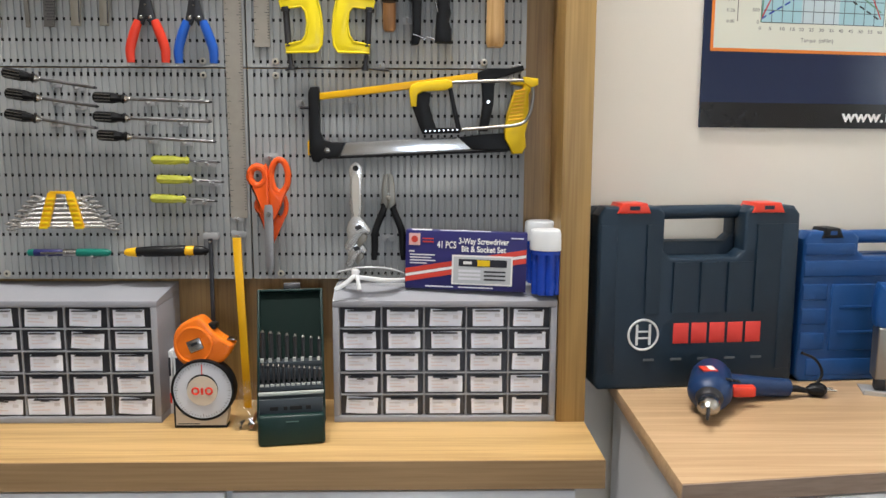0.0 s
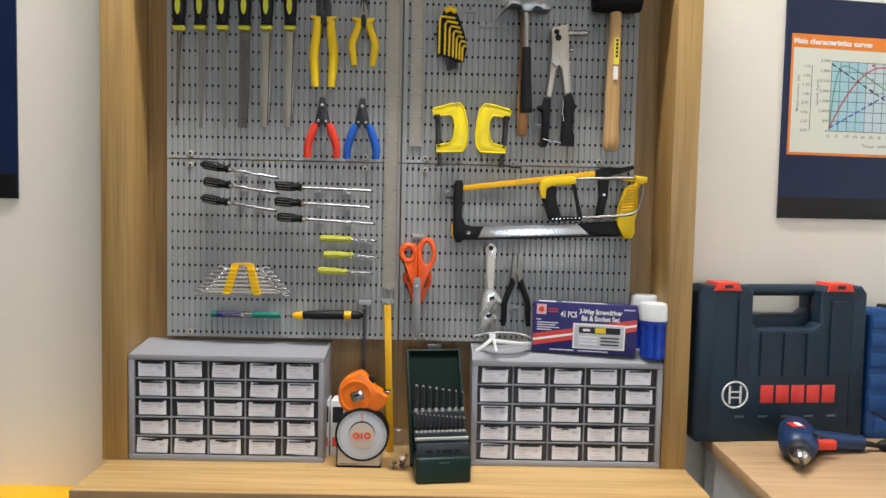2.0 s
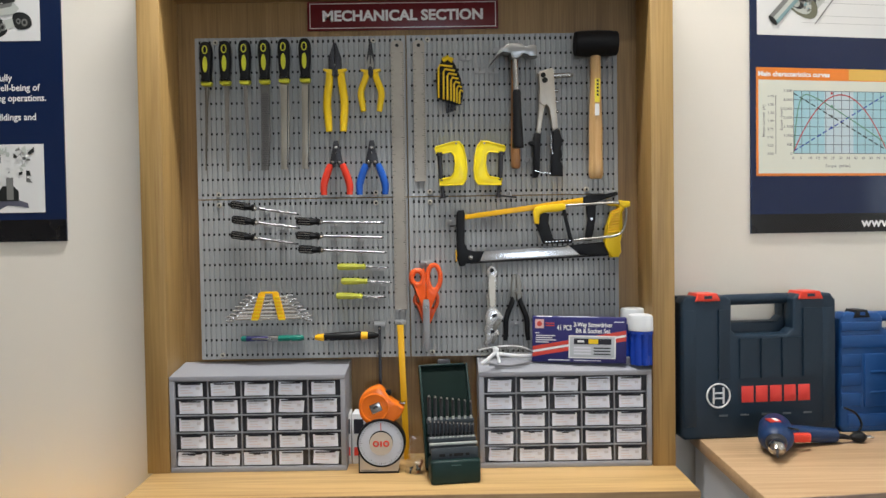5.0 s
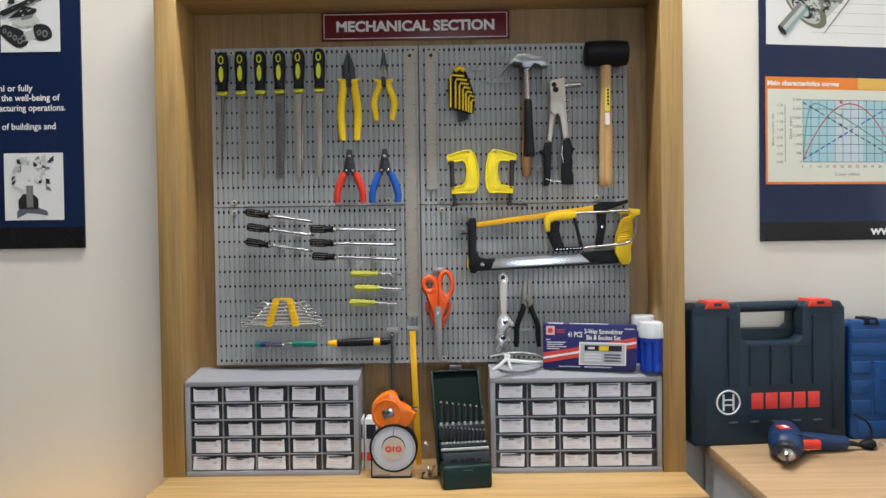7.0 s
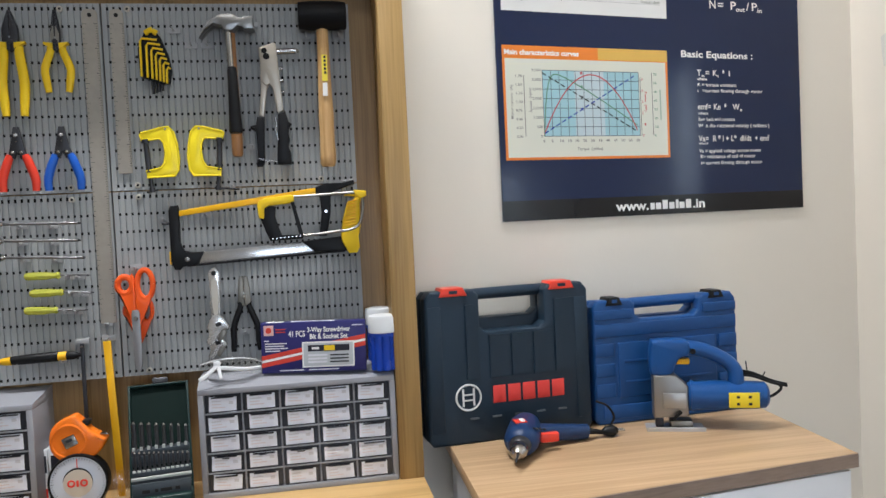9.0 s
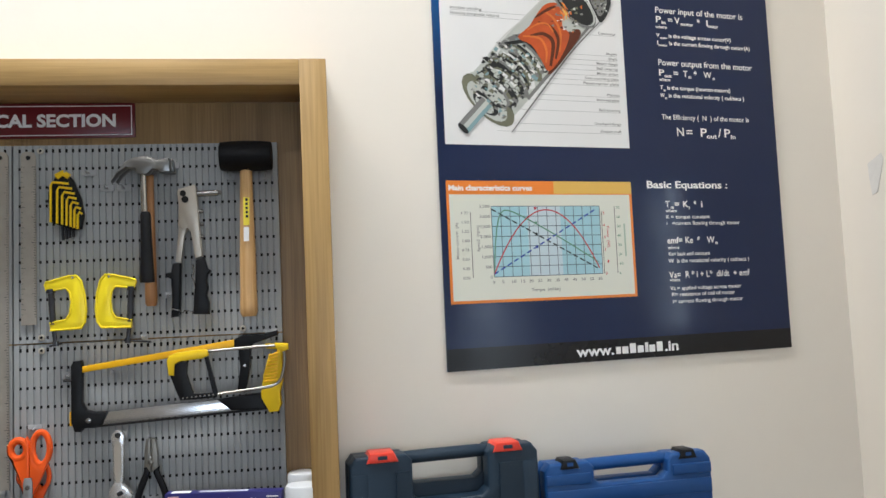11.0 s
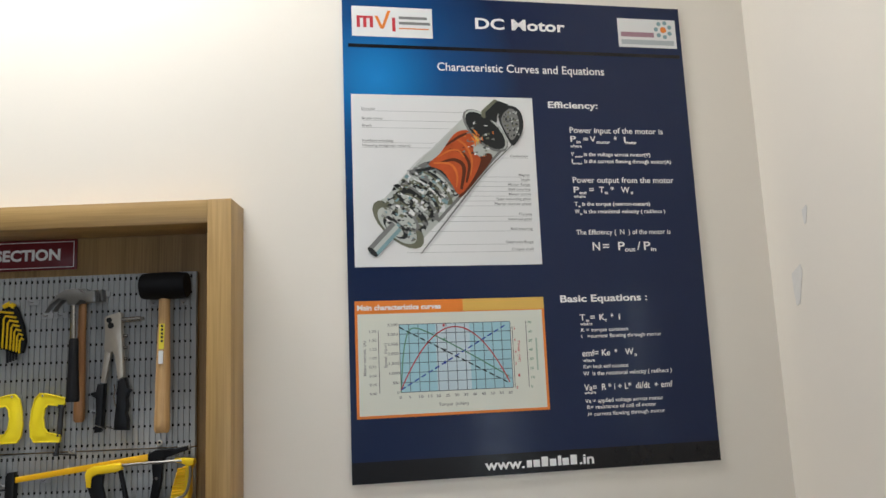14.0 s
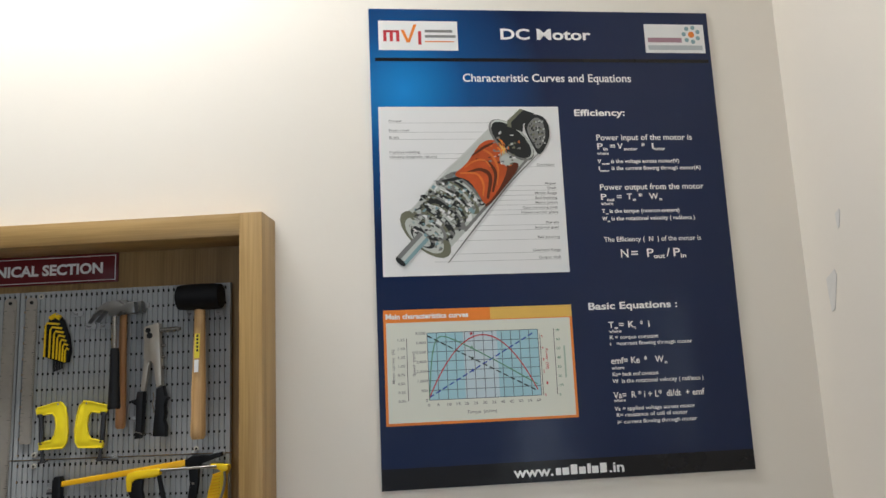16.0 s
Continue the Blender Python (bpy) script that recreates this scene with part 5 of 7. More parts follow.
part("belt_clip", boxes((-0.01, 0.015, 0.0222, 0.0240, -0.02, 0.03), bevel=0.0008), CHROME, tm)
part("end_hook", boxes((0.044, 0.058, -0.006, 0.012, 0.004, 0.007), bevel=0.0005), CHROME, tm)
part("brake_button", boxes((0.012, 0.026, -0.008, 0.016, 0.024, 0.034), bevel=0.002), BLACK, tm)

for x, w, k in ((-0.312, 0.016, 0), (-0.293, 0.030, 1)):
    pb = thing("parts_box", "small white card box with dark and red print", "box", (x, 1.590, 0.900), group="small boxes", turn=(0, 0, 2 - 4 * k))
    part("carton", boxes((0, w, 0, 0.05, 0, 0.118), bevel=0.0006), PAPER_W, pb)
    part("print", boxes((w * 0.14, w * 0.9, -0.0007, -0.0001, 0.072, 0.106)), INK_BLACK, pb)
    part("print", boxes((w * 0.14, w * 0.9, -0.0007, -0.0001, 0.020, 0.040)), LOGO_RED, pb)

CLEAR = glassy("clear_plastic", (0.92, 0.93, 0.92), 0.08)
bag = thing("parts_bag", "small clear plastic bag with metal fittings", "bag", (-0.146, 1.500, 0.900), turn=(-14, 8, 0))
bm = bmesh.new()
bmesh.ops.create_grid(bm, x_segments=8, y_segments=14, size=0.5, matrix=Matrix.Diagonal((0.040, 0.085, 1, 1)))
for v in bm.verts:
    v.co = Vector((v.co.x, 0.006 * noise.noise(v.co * 60) + 0.003, v.co.y + 0.0435))
thicken(bm, (0, 0.0006, 0))
part("film", bm, CLEAR, bag)
for i in range(7):
    rng = random.Random(i)
    p = Vector((rng.uniform(-0.014, 0.014), 0.012, rng.uniform(0.003, 0.014)))
    part("fitting", rod(bmesh.new(), p, p + Vector((rng.uniform(-0.012, 0.012), rng.uniform(-0.002, 0.004), rng.uniform(0.001, 0.01))), 0.0024, n=6), (STEEL, DULL, CHROME)[i % 3], bag)
part("fitting", rod(bmesh.new(), (0.008, 0.013, 0.006), (0.015, 0.013, 0.035), 0.003, n=8), mat("copper_wire", (0.62, 0.24, 0.10), 0.35, metal=0.8), bag)

# ---- on the right-hand parts cabinet ----
TOPZ = 1.1385
BOX_BLUE = mat("violet_blue_card", (0.028, 0.026, 0.140), 0.45, var=0.08, scale=15, coat=0.05)
BOX_RED = mat("red_card", (0.62, 0.06, 0.04), 0.3)
bx = thing("screwdriver_set_box", "violet-blue card box for a screwdriver bit set", "box", (0.130, 1.574, TOPZ), turn=(0, 1.2, -6))
part("carton", boxes((0, 0.214, 0, 0.026, 0, 0.104), bevel=0.0007), BOX_BLUE, bx)
for a, b, m in ((0.012, 0.021, BOX_RED), (0.0215, 0.0265, WHITE_INK), (0.027, 0.036, BOX_RED)):
    part("stripe", plate(bmesh.new(), [(0.0005, a), (0.2135, a + 0.040), (0.2135, b + 0.040), (0.0005, b)], -0.0006, -0.0001), m, bx)
part("picture_frame", boxes((0.083, 0.190, -0.0011, -0.0007, 0.010, 0.063)), WHITE_INK, bx)
part("picture", boxes((0.086, 0.187, -0.0016, -0.0012, 0.013, 0.060)), mat("silver_card", (0.50, 0.52, 0.55), 0.3), bx)
part("pictured_driver", boxes((0.095, 0.180, -0.0021, -0.0017, 0.043, 0.056)), INK_BLACK, bx)
part("pictured_grip", boxes((0.128, 0.150, -0.0024, -0.0022, 0.044, 0.055)), YELLOW, bx)
part("pictured_shaft", boxes((0.103, 0.118, -0.0024, -0.0022, 0.047, 0.052)), PAPER_W, bx)
for i in range(3):
    part("pictured_sockets", boxes((0.095, 0.134, -0.0021, -0.0017, 0.033 - i * 0.007, 0.037 - i * 0.007)), INK_GREY, bx)
    part("pictured_bits", boxes((0.140, 0.178, -0.0021, -0.0017, 0.033 - i * 0.007, 0.036 - i * 0.007)), DARK_STEEL, bx)
part("emblem", boxes((0.006, 0.026, -0.0007, -0.0001, 0.078, 0.099)), mat("pink_card", (0.72, 0.45, 0.42), 0.4), bx)
part("emblem_mark", lathe(bmesh.new(), [(0, 0.006), (0.0004, 0.006)], (0.016, -0.0008, 0.0885), (0, -1, 0), 16), BOX_RED, bx)
write_on(bx, "lettering", "41 PCS", 0.0170, 0.056, -0.0006, 0.0745, WHITE_INK, bold=0.0004, width=0.034)
write_on(bx, "lettering", "3-Way Screwdriver", 0.0145, 0.138, -0.0006, 0.0830, WHITE_INK, bold=0.0004, width=0.088, align="CENTER")
write_on(bx, "lettering", "Bit & Socket Set", 0.0145, 0.138, -0.0006, 0.0690, WHITE_INK, bold=0.0004, width=0.078, align="CENTER")
for i, (x, w, z) in enumerate(((0.030, 0.020, 0.089), (0.030, 0.020, 0.0835), (0.006, 0.010, 0.066), (0.008, 0.044, 0.060), (0.008, 0.038, 0.055), (0.008, 0.046, 0.050), (0.008, 0.030, 0.045), (0.036, 0.05, 0.004), (0.095, 0.062, 0.004), (0.186, 0.022, 0.094))):
    part("small_print", boxes((x, x + w, -0.0006, -0.0001, z, z + 0.0022)), BOX_RED if i < 2 else INK_GREY, bx)
part("top_print", boxes((0.01, 0.045, 0.004, 0.02, 0.1041, 0.1045)), WHITE_INK, bx)
part("top_print", boxes((0.06, 0.15, 0.008, 0.018, 0.1041, 0.1045)), INK_GREY, bx)

BOTTLE_BLUE = mat("blue_tube_plastic", (0.012, 0.055, 0.42), 0.25, var=0.08, scale=25, coat=0.2)
CAP_W = mat("milky_cap", (0.66, 0.68, 0.70), 0.4, var=0.03)
bt = thing("bit_bottle", "fluted blue plastic tube with milky white cap", "bottle", (0.381, 1.562, TOPZ - 0.008), group="tubes")
for i in range(8):
    a = 2 * math.pi * i / 8 + 0.2
    part("flute", lathe(bmesh.new(), [(0, 0.007), (0.002, 0.0085), (0.072, 0.0090)], (0.019 * math.cos(a), 0.019 * math.sin(a), 0), (0, 0, 1), 14), BOTTLE_BLUE, bt)
part("core", lathe(bmesh.new(), [(0.0005, 0.019), (0.071, 0.019)], (0, 0, 0), (0, 0, 1), 20), BOTTLE_BLUE, bt)
part("collar", lathe(bmesh.new(), [(0.0722, 0.0295), (0.079, 0.0295)], (0, 0, 0), (0, 0, 1), 28), BOTTLE_BLUE, bt)
part("cap", lathe(bmesh.new(), [(0.0792, 0.0298), (0.080, 0.0305), (0.110, 0.0298), (0.114, 0.028), (0.115, 0.024)], (0, 0, 0), (0, 0, 1), 32), CAP_W, bt)
copy_thing(bt, pose(0.3805, 1.634, TOPZ, 0, 0, 17))

gl = thing("safety_glasses", "clear plastic safety glasses lying folded", "glasses", (0.070, 1.575, TOPZ))
MILK = mat("clear_arm_plastic", (0.75, 0.76, 0.78), 0.1, var=0.05, coat=0.6)
bm = bmesh.new()
rows = []
for i in range(17):
    a = -1.15 + 2.3 * i / 16
    rows.append([bm.verts.new((0.070 * math.sin(a), 0.030 - 0.045 * math.cos(a), z + 0.004 * math.cos(2 * a))) for z in (0.003, 0.018, 0.036 - 0.014 * abs(a) ** 2 * 0.6)])
for p, q in zip(rows, rows[1:]):
    for j in range(2):
        bm.faces.new((p[j], q[j], q[j + 1], p[j + 1]))
thicken(bm, (0, 0.0016, 0))
part("lens_shield", bm, CLEAR, gl)
part("arm", tube(bmesh.new(), curve_pts([(0.062, 0.010, 0.012), (0.030, -0.018, 0.016), (-0.010, -0.022, 0.021), (-0.030, -0.024, 0.024)], 5), 0.0042, 8, 0.6), MILK, gl)
part("arm", tube(bmesh.new(), curve_pts([(-0.020, -0.018, 0.034), (-0.030, -0.026, 0.024), (-0.046, -0.032, 0.011), (-0.060, -0.036, 0.003)], 5), 0.0040, 8, 0.6), MILK, gl)
part("nose_piece", tube(bmesh.new(), curve_pts([(-0.026, -0.020, 0.031), (-0.022, -0.027, 0.020), (-0.018, -0.034, 0.003)], 5), 0.0036, 8), MILK, gl)
part("hinge", boxes((-0.033, -0.019, -0.026, -0.016, 0.024, 0.037), bevel=0.002), MILK, gl)
part("brow_bar", tube(bmesh.new(), curve_pts([(-0.062, 0.012, 0.026), (-0.03, -0.008, 0.036), (0.0, -0.014, 0.039), (0.035, -0.006, 0.035), (0.063, 0.014, 0.022)], 5), 0.0016, 8), MILK, gl)

# ---- on the side desk ----
CASE_NAVY = mat("slate_navy_plastic", (0.012, 0.027, 0.047), 0.42, var=0.12, scale=20, bump=0.2, bump_scale=700)
CASE_BLUE = mat("mid_blue_plastic", (0.012, 0.065, 0.22), 0.38, var=0.12, scale=20, bump=0.2, bump_scale=700)
LATCH = mat("latch_red_plastic", (0.70, 0.055, 0.03), 0.3, var=0.05)
TOOL_BLUE = mat("tool_navy_plastic", (0.012, 0.035, 0.105), 0.35, var=0.12, scale=30)
SAW_BLUE = mat("saw_blue_plastic", (0.014, 0.075, 0.26), 0.33, var=0.1, scale=30)


def hard_case(name, label, at, turn, w, h, d, n0, n1, notch, shell, latch_mat, latch_w, lip=0.014):
    """A carrying case standing on its long side, its grip across a notch at the top."""
    c = thing(name, label, "tool case", at, turn=(0, 0, turn), group="tool cases")
    pts = [(0.010, 0.0), (w - 0.010, 0.0), (w, 0.012), (w - 0.002, h - 0.015), (w - 0.014, h), (n1 + 0.012, h), (n1, h - 0.012), (n1, notch + 0.012), (n1 - 0.014, notch), (n0 + 0.014, notch), (n0, notch + 0.012), (n0, h - 0.012), (n0 - 0.012, h), (0.014, h), (0.002, h - 0.015), (0.0, 0.012)]
    part("front_shell", plate(bmesh.new(), pts, 0.0, d * 0.52 - 0.001, 0.006, 3), shell, c)
    back = [(x, z if z < notch - 0.01 else (z - 0.004 if z > h - 0.02 else z + lip)) for x, z in pts]
    part("back_shell", plate(bmesh.new(), back, d * 0.52 + 0.001, d, 0.006, 3), shell, c)
    hz = h - 0.014
    part("grip", tube(bmesh.new(), [(n0 - 0.010, d * 0.5, hz), (n0 + 0.01, d * 0.5, hz), (n1 - 0.01, d * 0.5, hz + 0.001), (n1 + 0.010, d * 0.5, hz)], [0.012, 0.0128, 0.0128, 0.012], 14, 1.35), shell, c)
    for x in (0.034, w - 0.034 - latch_w):
        l = part("latch", plate(bmesh.new(), [(x, h - 0.012), (x + latch_w, h - 0.012), (x + latch_w - 0.008, h + 0.006), (x + 0.008, h + 0.006)], -0.0035, d * 0.6, 0.003), latch_mat, c)
        part("latch_slot", boxes((x + latch_w * 0.35, x + latch_w * 0.65, -0.0042, -0.0034, h - 0.006, h + 0.001)), shell, l)
    return c


hc = hard_case("hard_case", "slate navy plastic tool case with red latches", (0.469, 1.556, DZ), 5.6, 0.380, 0.332, 0.088, 0.123, 0.274, 0.240, CASE_NAVY, LATCH, 0.062, 0.024)
RIB_GREY = mat("rib_grey", (0.10, 0.115, 0.13), 0.5)
for i in range(5):
    x = 0.090 + i * 0.0514
    z1 = 0.232 if 1 <= i <= 3 else 0.300
    w = 0.028 if i == 0 else 0.050
    rib = bmesh.new()
    for z in (0.140, z1):
        rib.faces.new([rib.verts.new((x + a, b, z)) for a, b in ((0.0, -0.0045), (w, -0.0006), (w, 0.001), (0.0, 0.001))])
    bmesh.ops.bridge_loops(rib, edges=rib.edges[:])
    part("rib_panel", rib, CASE_NAVY, hc)
    part("rib_foot", boxes((x + 0.002, x + 0.022, -0.0016, 0.001, 0.052, 0.056)), RIB_GREY, hc)
part("side_rail", boxes((0.006, 0.036, -0.0015, 0.001, 0.03, 0.300), bevel=0.0012), CASE_NAVY, hc)
part("side_rail", boxes((0.345, 0.373, -0.0015, 0.001, 0.03, 0.300), bevel=0.0012), CASE_NAVY, hc)
EMB = mat("emblem_white", (0.66, 0.68, 0.70), 0.4)
ring = [(0.090 + 0.0275 * math.cos(a), -0.0008, 0.101 + 0.0275 * math.sin(a)) for a in np.linspace(0, 2 * math.pi, 36)]
part("emblem_ring", tube(bmesh.new(), ring, 0.0022, 6), EMB, hc)
for r in ((0.076, 0.080, 0.082, 0.120), (0.100, 0.104, 0.082, 0.120), (0.080, 0.100, 0.1055, 0.1085), (0.080, 0.100, 0.0935, 0.0965)):
    part("emblem_bar", boxes((r[0], r[1], -0.0022, 0.0002, r[2], r[3])), EMB, hc)
MARK_RED = mat("wordmark_red", (0.68, 0.055, 0.045), 0.4)
for i in range(5):
    x = 0.146 + i * 0.0345
    part("wordmark_block", boxes((x, x + 0.029, -0.0015, 0.0003, 0.083, 0.121), bevel=0.0008), MARK_RED, hc, "plain red block of a wordmark")

bc = hard_case("hard_case", "mid-blue plastic tool case with dark latches", (0.858, 1.602, DZ), 4.0, 0.372, 0.284, 0.072, 0.108, 0.272, 0.236, CASE_BLUE, BLACK, 0.042, 0.002)
for k, (x0, x1, z0, z1) in enumerate(((0.004, 0.100, 0.240, 0.262), (0.280, 0.368, 0.240, 0.262), (0.004, 0.368, 0.200, 0.230), (0.060, 0.312, 0.060, 0.186), (0.004, 0.052, 0.156, 0.186), (0.320, 0.368, 0.156, 0.186), (0.004, 0.052, 0.110, 0.140), (0.320, 0.368, 0.110, 0.140), (0.004, 0.052, 0.062, 0.094), (0.320, 0.368, 0.062, 0.094), (0.020, 0.352, 0.012, 0.044))):
    part("raised_band", boxes((x0, x1, -0.0025 - 0.0015 * (k % 2), 0.001, z0, z1), bevel=0.0022, seg=3), CASE_BLUE, bc)
for z in (0.092, 0.140):
    part("panel_groove", boxes((0.075, 0.297, -0.0052, -0.0024, z, z + 0.006), bevel=0.001), CASE_BLUE, bc)

dr = thing("hand_drill", "navy corded drill with red trigger lying on its side", "drill", (0.646, 1.462, DZ))
dr.scale = (0.95, 0.92, 0.84)
ax = Vector((-0.045, -0.115, -0.012)).normalized()
o = Vector((0.0, 0.0, 0.042))
part("motor_housing", lathe(bmesh.new(), [(-0.085, 0.018), (-0.080, 0.031), (-0.06, 0.036), (-0.01, 0.038), (0.02, 0.038), (0.038, 0.033), (0.046, 0.024)], o, ax, 24), TOOL_BLUE, dr)
part("gear_nose", lathe(bmesh.new(), [(0.045, 0.0235), (0.058, 0.021), (0.062, 0.018)], o, ax, 24), DARK_STEEL, dr)
part("chuck", lathe(bmesh.new(), [(0.062, 0.0165), (0.070, 0.0185), (0.086, 0.0185), (0.096, 0.013), (0.102, 0.008)], o, ax, 20), CHROME, dr)
p = o + ax * 0.102
part("drill_bit", rod(bmesh.new(), p, p + ax * 0.035, 0.0032, 0.0024, 8), DARK_STEEL, dr)
grip = curve_pts([(0.012, 0.020, 0.040), (0.050, 0.036, 0.036), (0.110, 0.048, 0.028), (0.165, 0.056, 0.022)], 6)
part("handle", tube(bmesh.new(), grip, [0.026 - 0.0004 * i for i in range(len(grip))], 14, 0.8), TOOL_BLUE, dr)
part("trigger", boxes((0.040, 0.082, -0.004, 0.014, 0.022, 0.046), bevel=0.005), LATCH, dr)
part("label_patch", boxes((-0.016, 0.010, -0.008, 0.022, 0.0775, 0.0815), bevel=0.001), LATCH, dr)
part("label_print", boxes((-0.004, 0.006, -0.007, 0.018, 0.0818, 0.0824)), WHITE_INK, dr)
for i in range(4):
    part("vent", boxes((0.016 + i * 0.009, 0.021 + i * 0.009, -0.028 + i * 0.004, -0.018 + i * 0.004, 0.0660 - i * 0.003, 0.0700 - i * 0.003), bevel=0.0008), GAP_SHADE, dr)
part("cord_boot", tube(bmesh.new(), [(0.160, 0.056, 0.022), (0.185, 0.060, 0.018), (0.205, 0.062, 0.013)], [0.009, 0.007, 0.005], 10), BLACK, dr)
part("plug", lathe(bmesh.new(), [(0, 0.006), (0.010, 0.013), (0.026, 0.015), (0.034, 0.010)], (0.204, 0.062, 0.015), (1, 0.05, 0), 14), BLACK, dr)
for s in (-0.006, 0.006):
    part("plug_pin", rod(bmesh.new(), (0.238, 0.062 + s, 0.016), (0.256, 0.062 + s, 0.015), 0.0022), CHROME, dr)
part("cord", tube(bmesh.new(), curve_pts([(0.225, 0.070, 0.022), (0.240, 0.080, 0.045), (0.225, 0.078, 0.075), (0.195, 0.072, 0.092)], 6), 0.0028, 8), BLACK, dr)

BARE = mat("zinc_plate", (0.55, 0.55, 0.55), 0.4, metal=0.5, var=0.1, scale=40)
js = thing("jigsaw", "blue corded jigsaw with bare metal gearbox", "jigsaw", (0.946, 1.526, DZ), turn=(0, 0, -20))
js.scale = (0.94, 0.94, 0.94)
part("base_plate", boxes((0.0, 0.132, 0.0, 0.065, 0.0, 0.0035), bevel=0.001), BARE, js)
part("base_lip", boxes((0.0, 0.132, -0.0005, 0.004, 0.0036, 0.010), bevel=0.001), BARE, js)
part("base_bracket", boxes((0.055, 0.105, 0.012, 0.052, 0.0037, 0.022), bevel=0.002), STEEL, js)
part("blade_holder", boxes((0.022, 0.040, 0.020, 0.044, 0.006, 0.030), bevel=0.002), DARK_STEEL, js)
part("gearbox", plate(bmesh.new(), [(0.018, 0.030), (0.096, 0.034), (0.096, 0.104), (0.068, 0.130), (0.018, 0.130)], 0.006, 0.060, 0.004, 3), mat("cast_aluminium", (0.30, 0.29, 0.275), 0.42, metal=0.9, var=0.12, scale=40), js)
part("gear_cover", boxes((0.039, 0.090, 0.001, 0.0058, 0.054, 0.090), bevel=0.0015), mat("bare_cover", (0.42, 0.41, 0.39), 0.38, metal=0.85, var=0.1, scale=30), js)
part("lever", rod(bmesh.new(), (0.060, -0.003, 0.030), (0.078, -0.003, 0.048), 0.004, n=8), BLACK, js)
part("front_head", plate(bmesh.new(), outline([(0.014, 0.1305), (0.060, 0.1305), (0.070, 0.150), (0.082, 0.168), (0.100, 0.174), (0.104, 0.192), (0.098, 0.208), (0.060, 0.213), (0.026, 0.211), (0.015, 0.204)], 3), 0.010, 0.056, 0.009, 3), SAW_BLUE, js)
hp = curve_pts([(0.085, 0.033, 0.1905), (0.130, 0.033, 0.185), (0.176, 0.033, 0.165), (0.203, 0.033, 0.138), (0.208, 0.033, 0.096)], 6)
part("handle", tube(bmesh.new(), hp, [0.0190 - 0.0025 * math.sin(math.pi * i / (len(hp) - 1)) for i in range(len(hp))], 14), SAW_BLUE, js)
part("motor_housing", lathe(bmesh.new(), [(0, 0.030), (0.004, 0.033), (0.06, 0.034), (0.15, 0.032), (0.172, 0.030), (0.179, 0.022)], (0.0965, 0.033, 0.078), (1, 0, 0), 24), SAW_BLUE, js)
part("collar", lathe(bmesh.new(), [(0, 0.036), (0.008, 0.036)], (0.102, 0.033, 0.078), (1, 0, 0), 24), SAW_BLUE, js)
part("trigger", boxes((0.068, 0.104, 0.024, 0.042, 0.152, 0.166), bevel=0.003), AMBER, js)
part("lock_button", lathe(bmesh.new(), [(0, 0.007), (0.006, 0.006)], (0.110, 0.016, 0.184), (0, -1, 0), 14), BLACK, js)
part("rating_label", plate(bmesh.new(), [(0.184, 0.056), (0.250, 0.056), (0.250, 0.090), (0.184, 0.090)], -0.0035, 0.004, 0.001), mat("yellow_label", (0.78, 0.62, 0.02), 0.4), js)
for i in range(2):
    for j in range(2):
        part("label_mark", boxes((0.200 + i * 0.026, 0.207 + i * 0.026, -0.0042, -0.0036, 0.062 + j * 0.016, 0.068 + j * 0.016)), INK_BLACK, js)
part("cord", tube(bmesh.new(), curve_pts([(0.268, 0.033, 0.070), (0.290, 0.033, 0.078), (0.305, 0.033, 0.096), (0.280, 0.033, 0.112), (0.235, 0.033, 0.130), (0.205, 0.04, 0.136)], 6), 0.0034, 8), BLACK, js)
for i in range(3):
    part("cord_loop", tube(bmesh.new(), curve_pts([(0.212, 0.028 + 0.006 * i, 0.126 + 0.004 * i), (0.245, 0.026 + 0.006 * i, 0.122 + 0.003 * i), (0.285, 0.030 + 0.005 * i, 0.106 + 0.002 * i), (0.318, 0.034, 0.098 + 0.002 * i)], 5), 0.0030, 8), BLACK, js)
part("cable_tie", rod(bmesh.new(), (0.232, 0.030, 0.128), (0.228, 0.028, 0.158), 0.0014, n=6), BLACK, js)
part("cable_tie", rod(bmesh.new(), (0.262, 0.030, 0.118), (0.270, 0.028, 0.132), 0.0014, n=6), BLACK, js)

# yellow bin beside the ledge
yb2 = thing("storage_bin", "amber yellow plastic bin standing beside the ledge", "bin", (-1.02, 1.40, 0.52))
part("tub", boxes((-0.20, 0.262, 0.0, 0.27, 0.0, 0.300), bevel=0.006), AMBER, yb2)
part("label_card", boxes((-0.05, 0.10, -0.0012, -0.0002, 0.24, 0.292)), PAPER_W, yb2)
stand = thing("bin_stand", "white low stand below the yellow bin", "stand", (-1.02, 1.40, 0.0))
part("body", boxes((-0.20, 0.255, 0.002, 0.27, 0.0, 0.519)), WHITE_LAM, stand)

# ---- posters ----


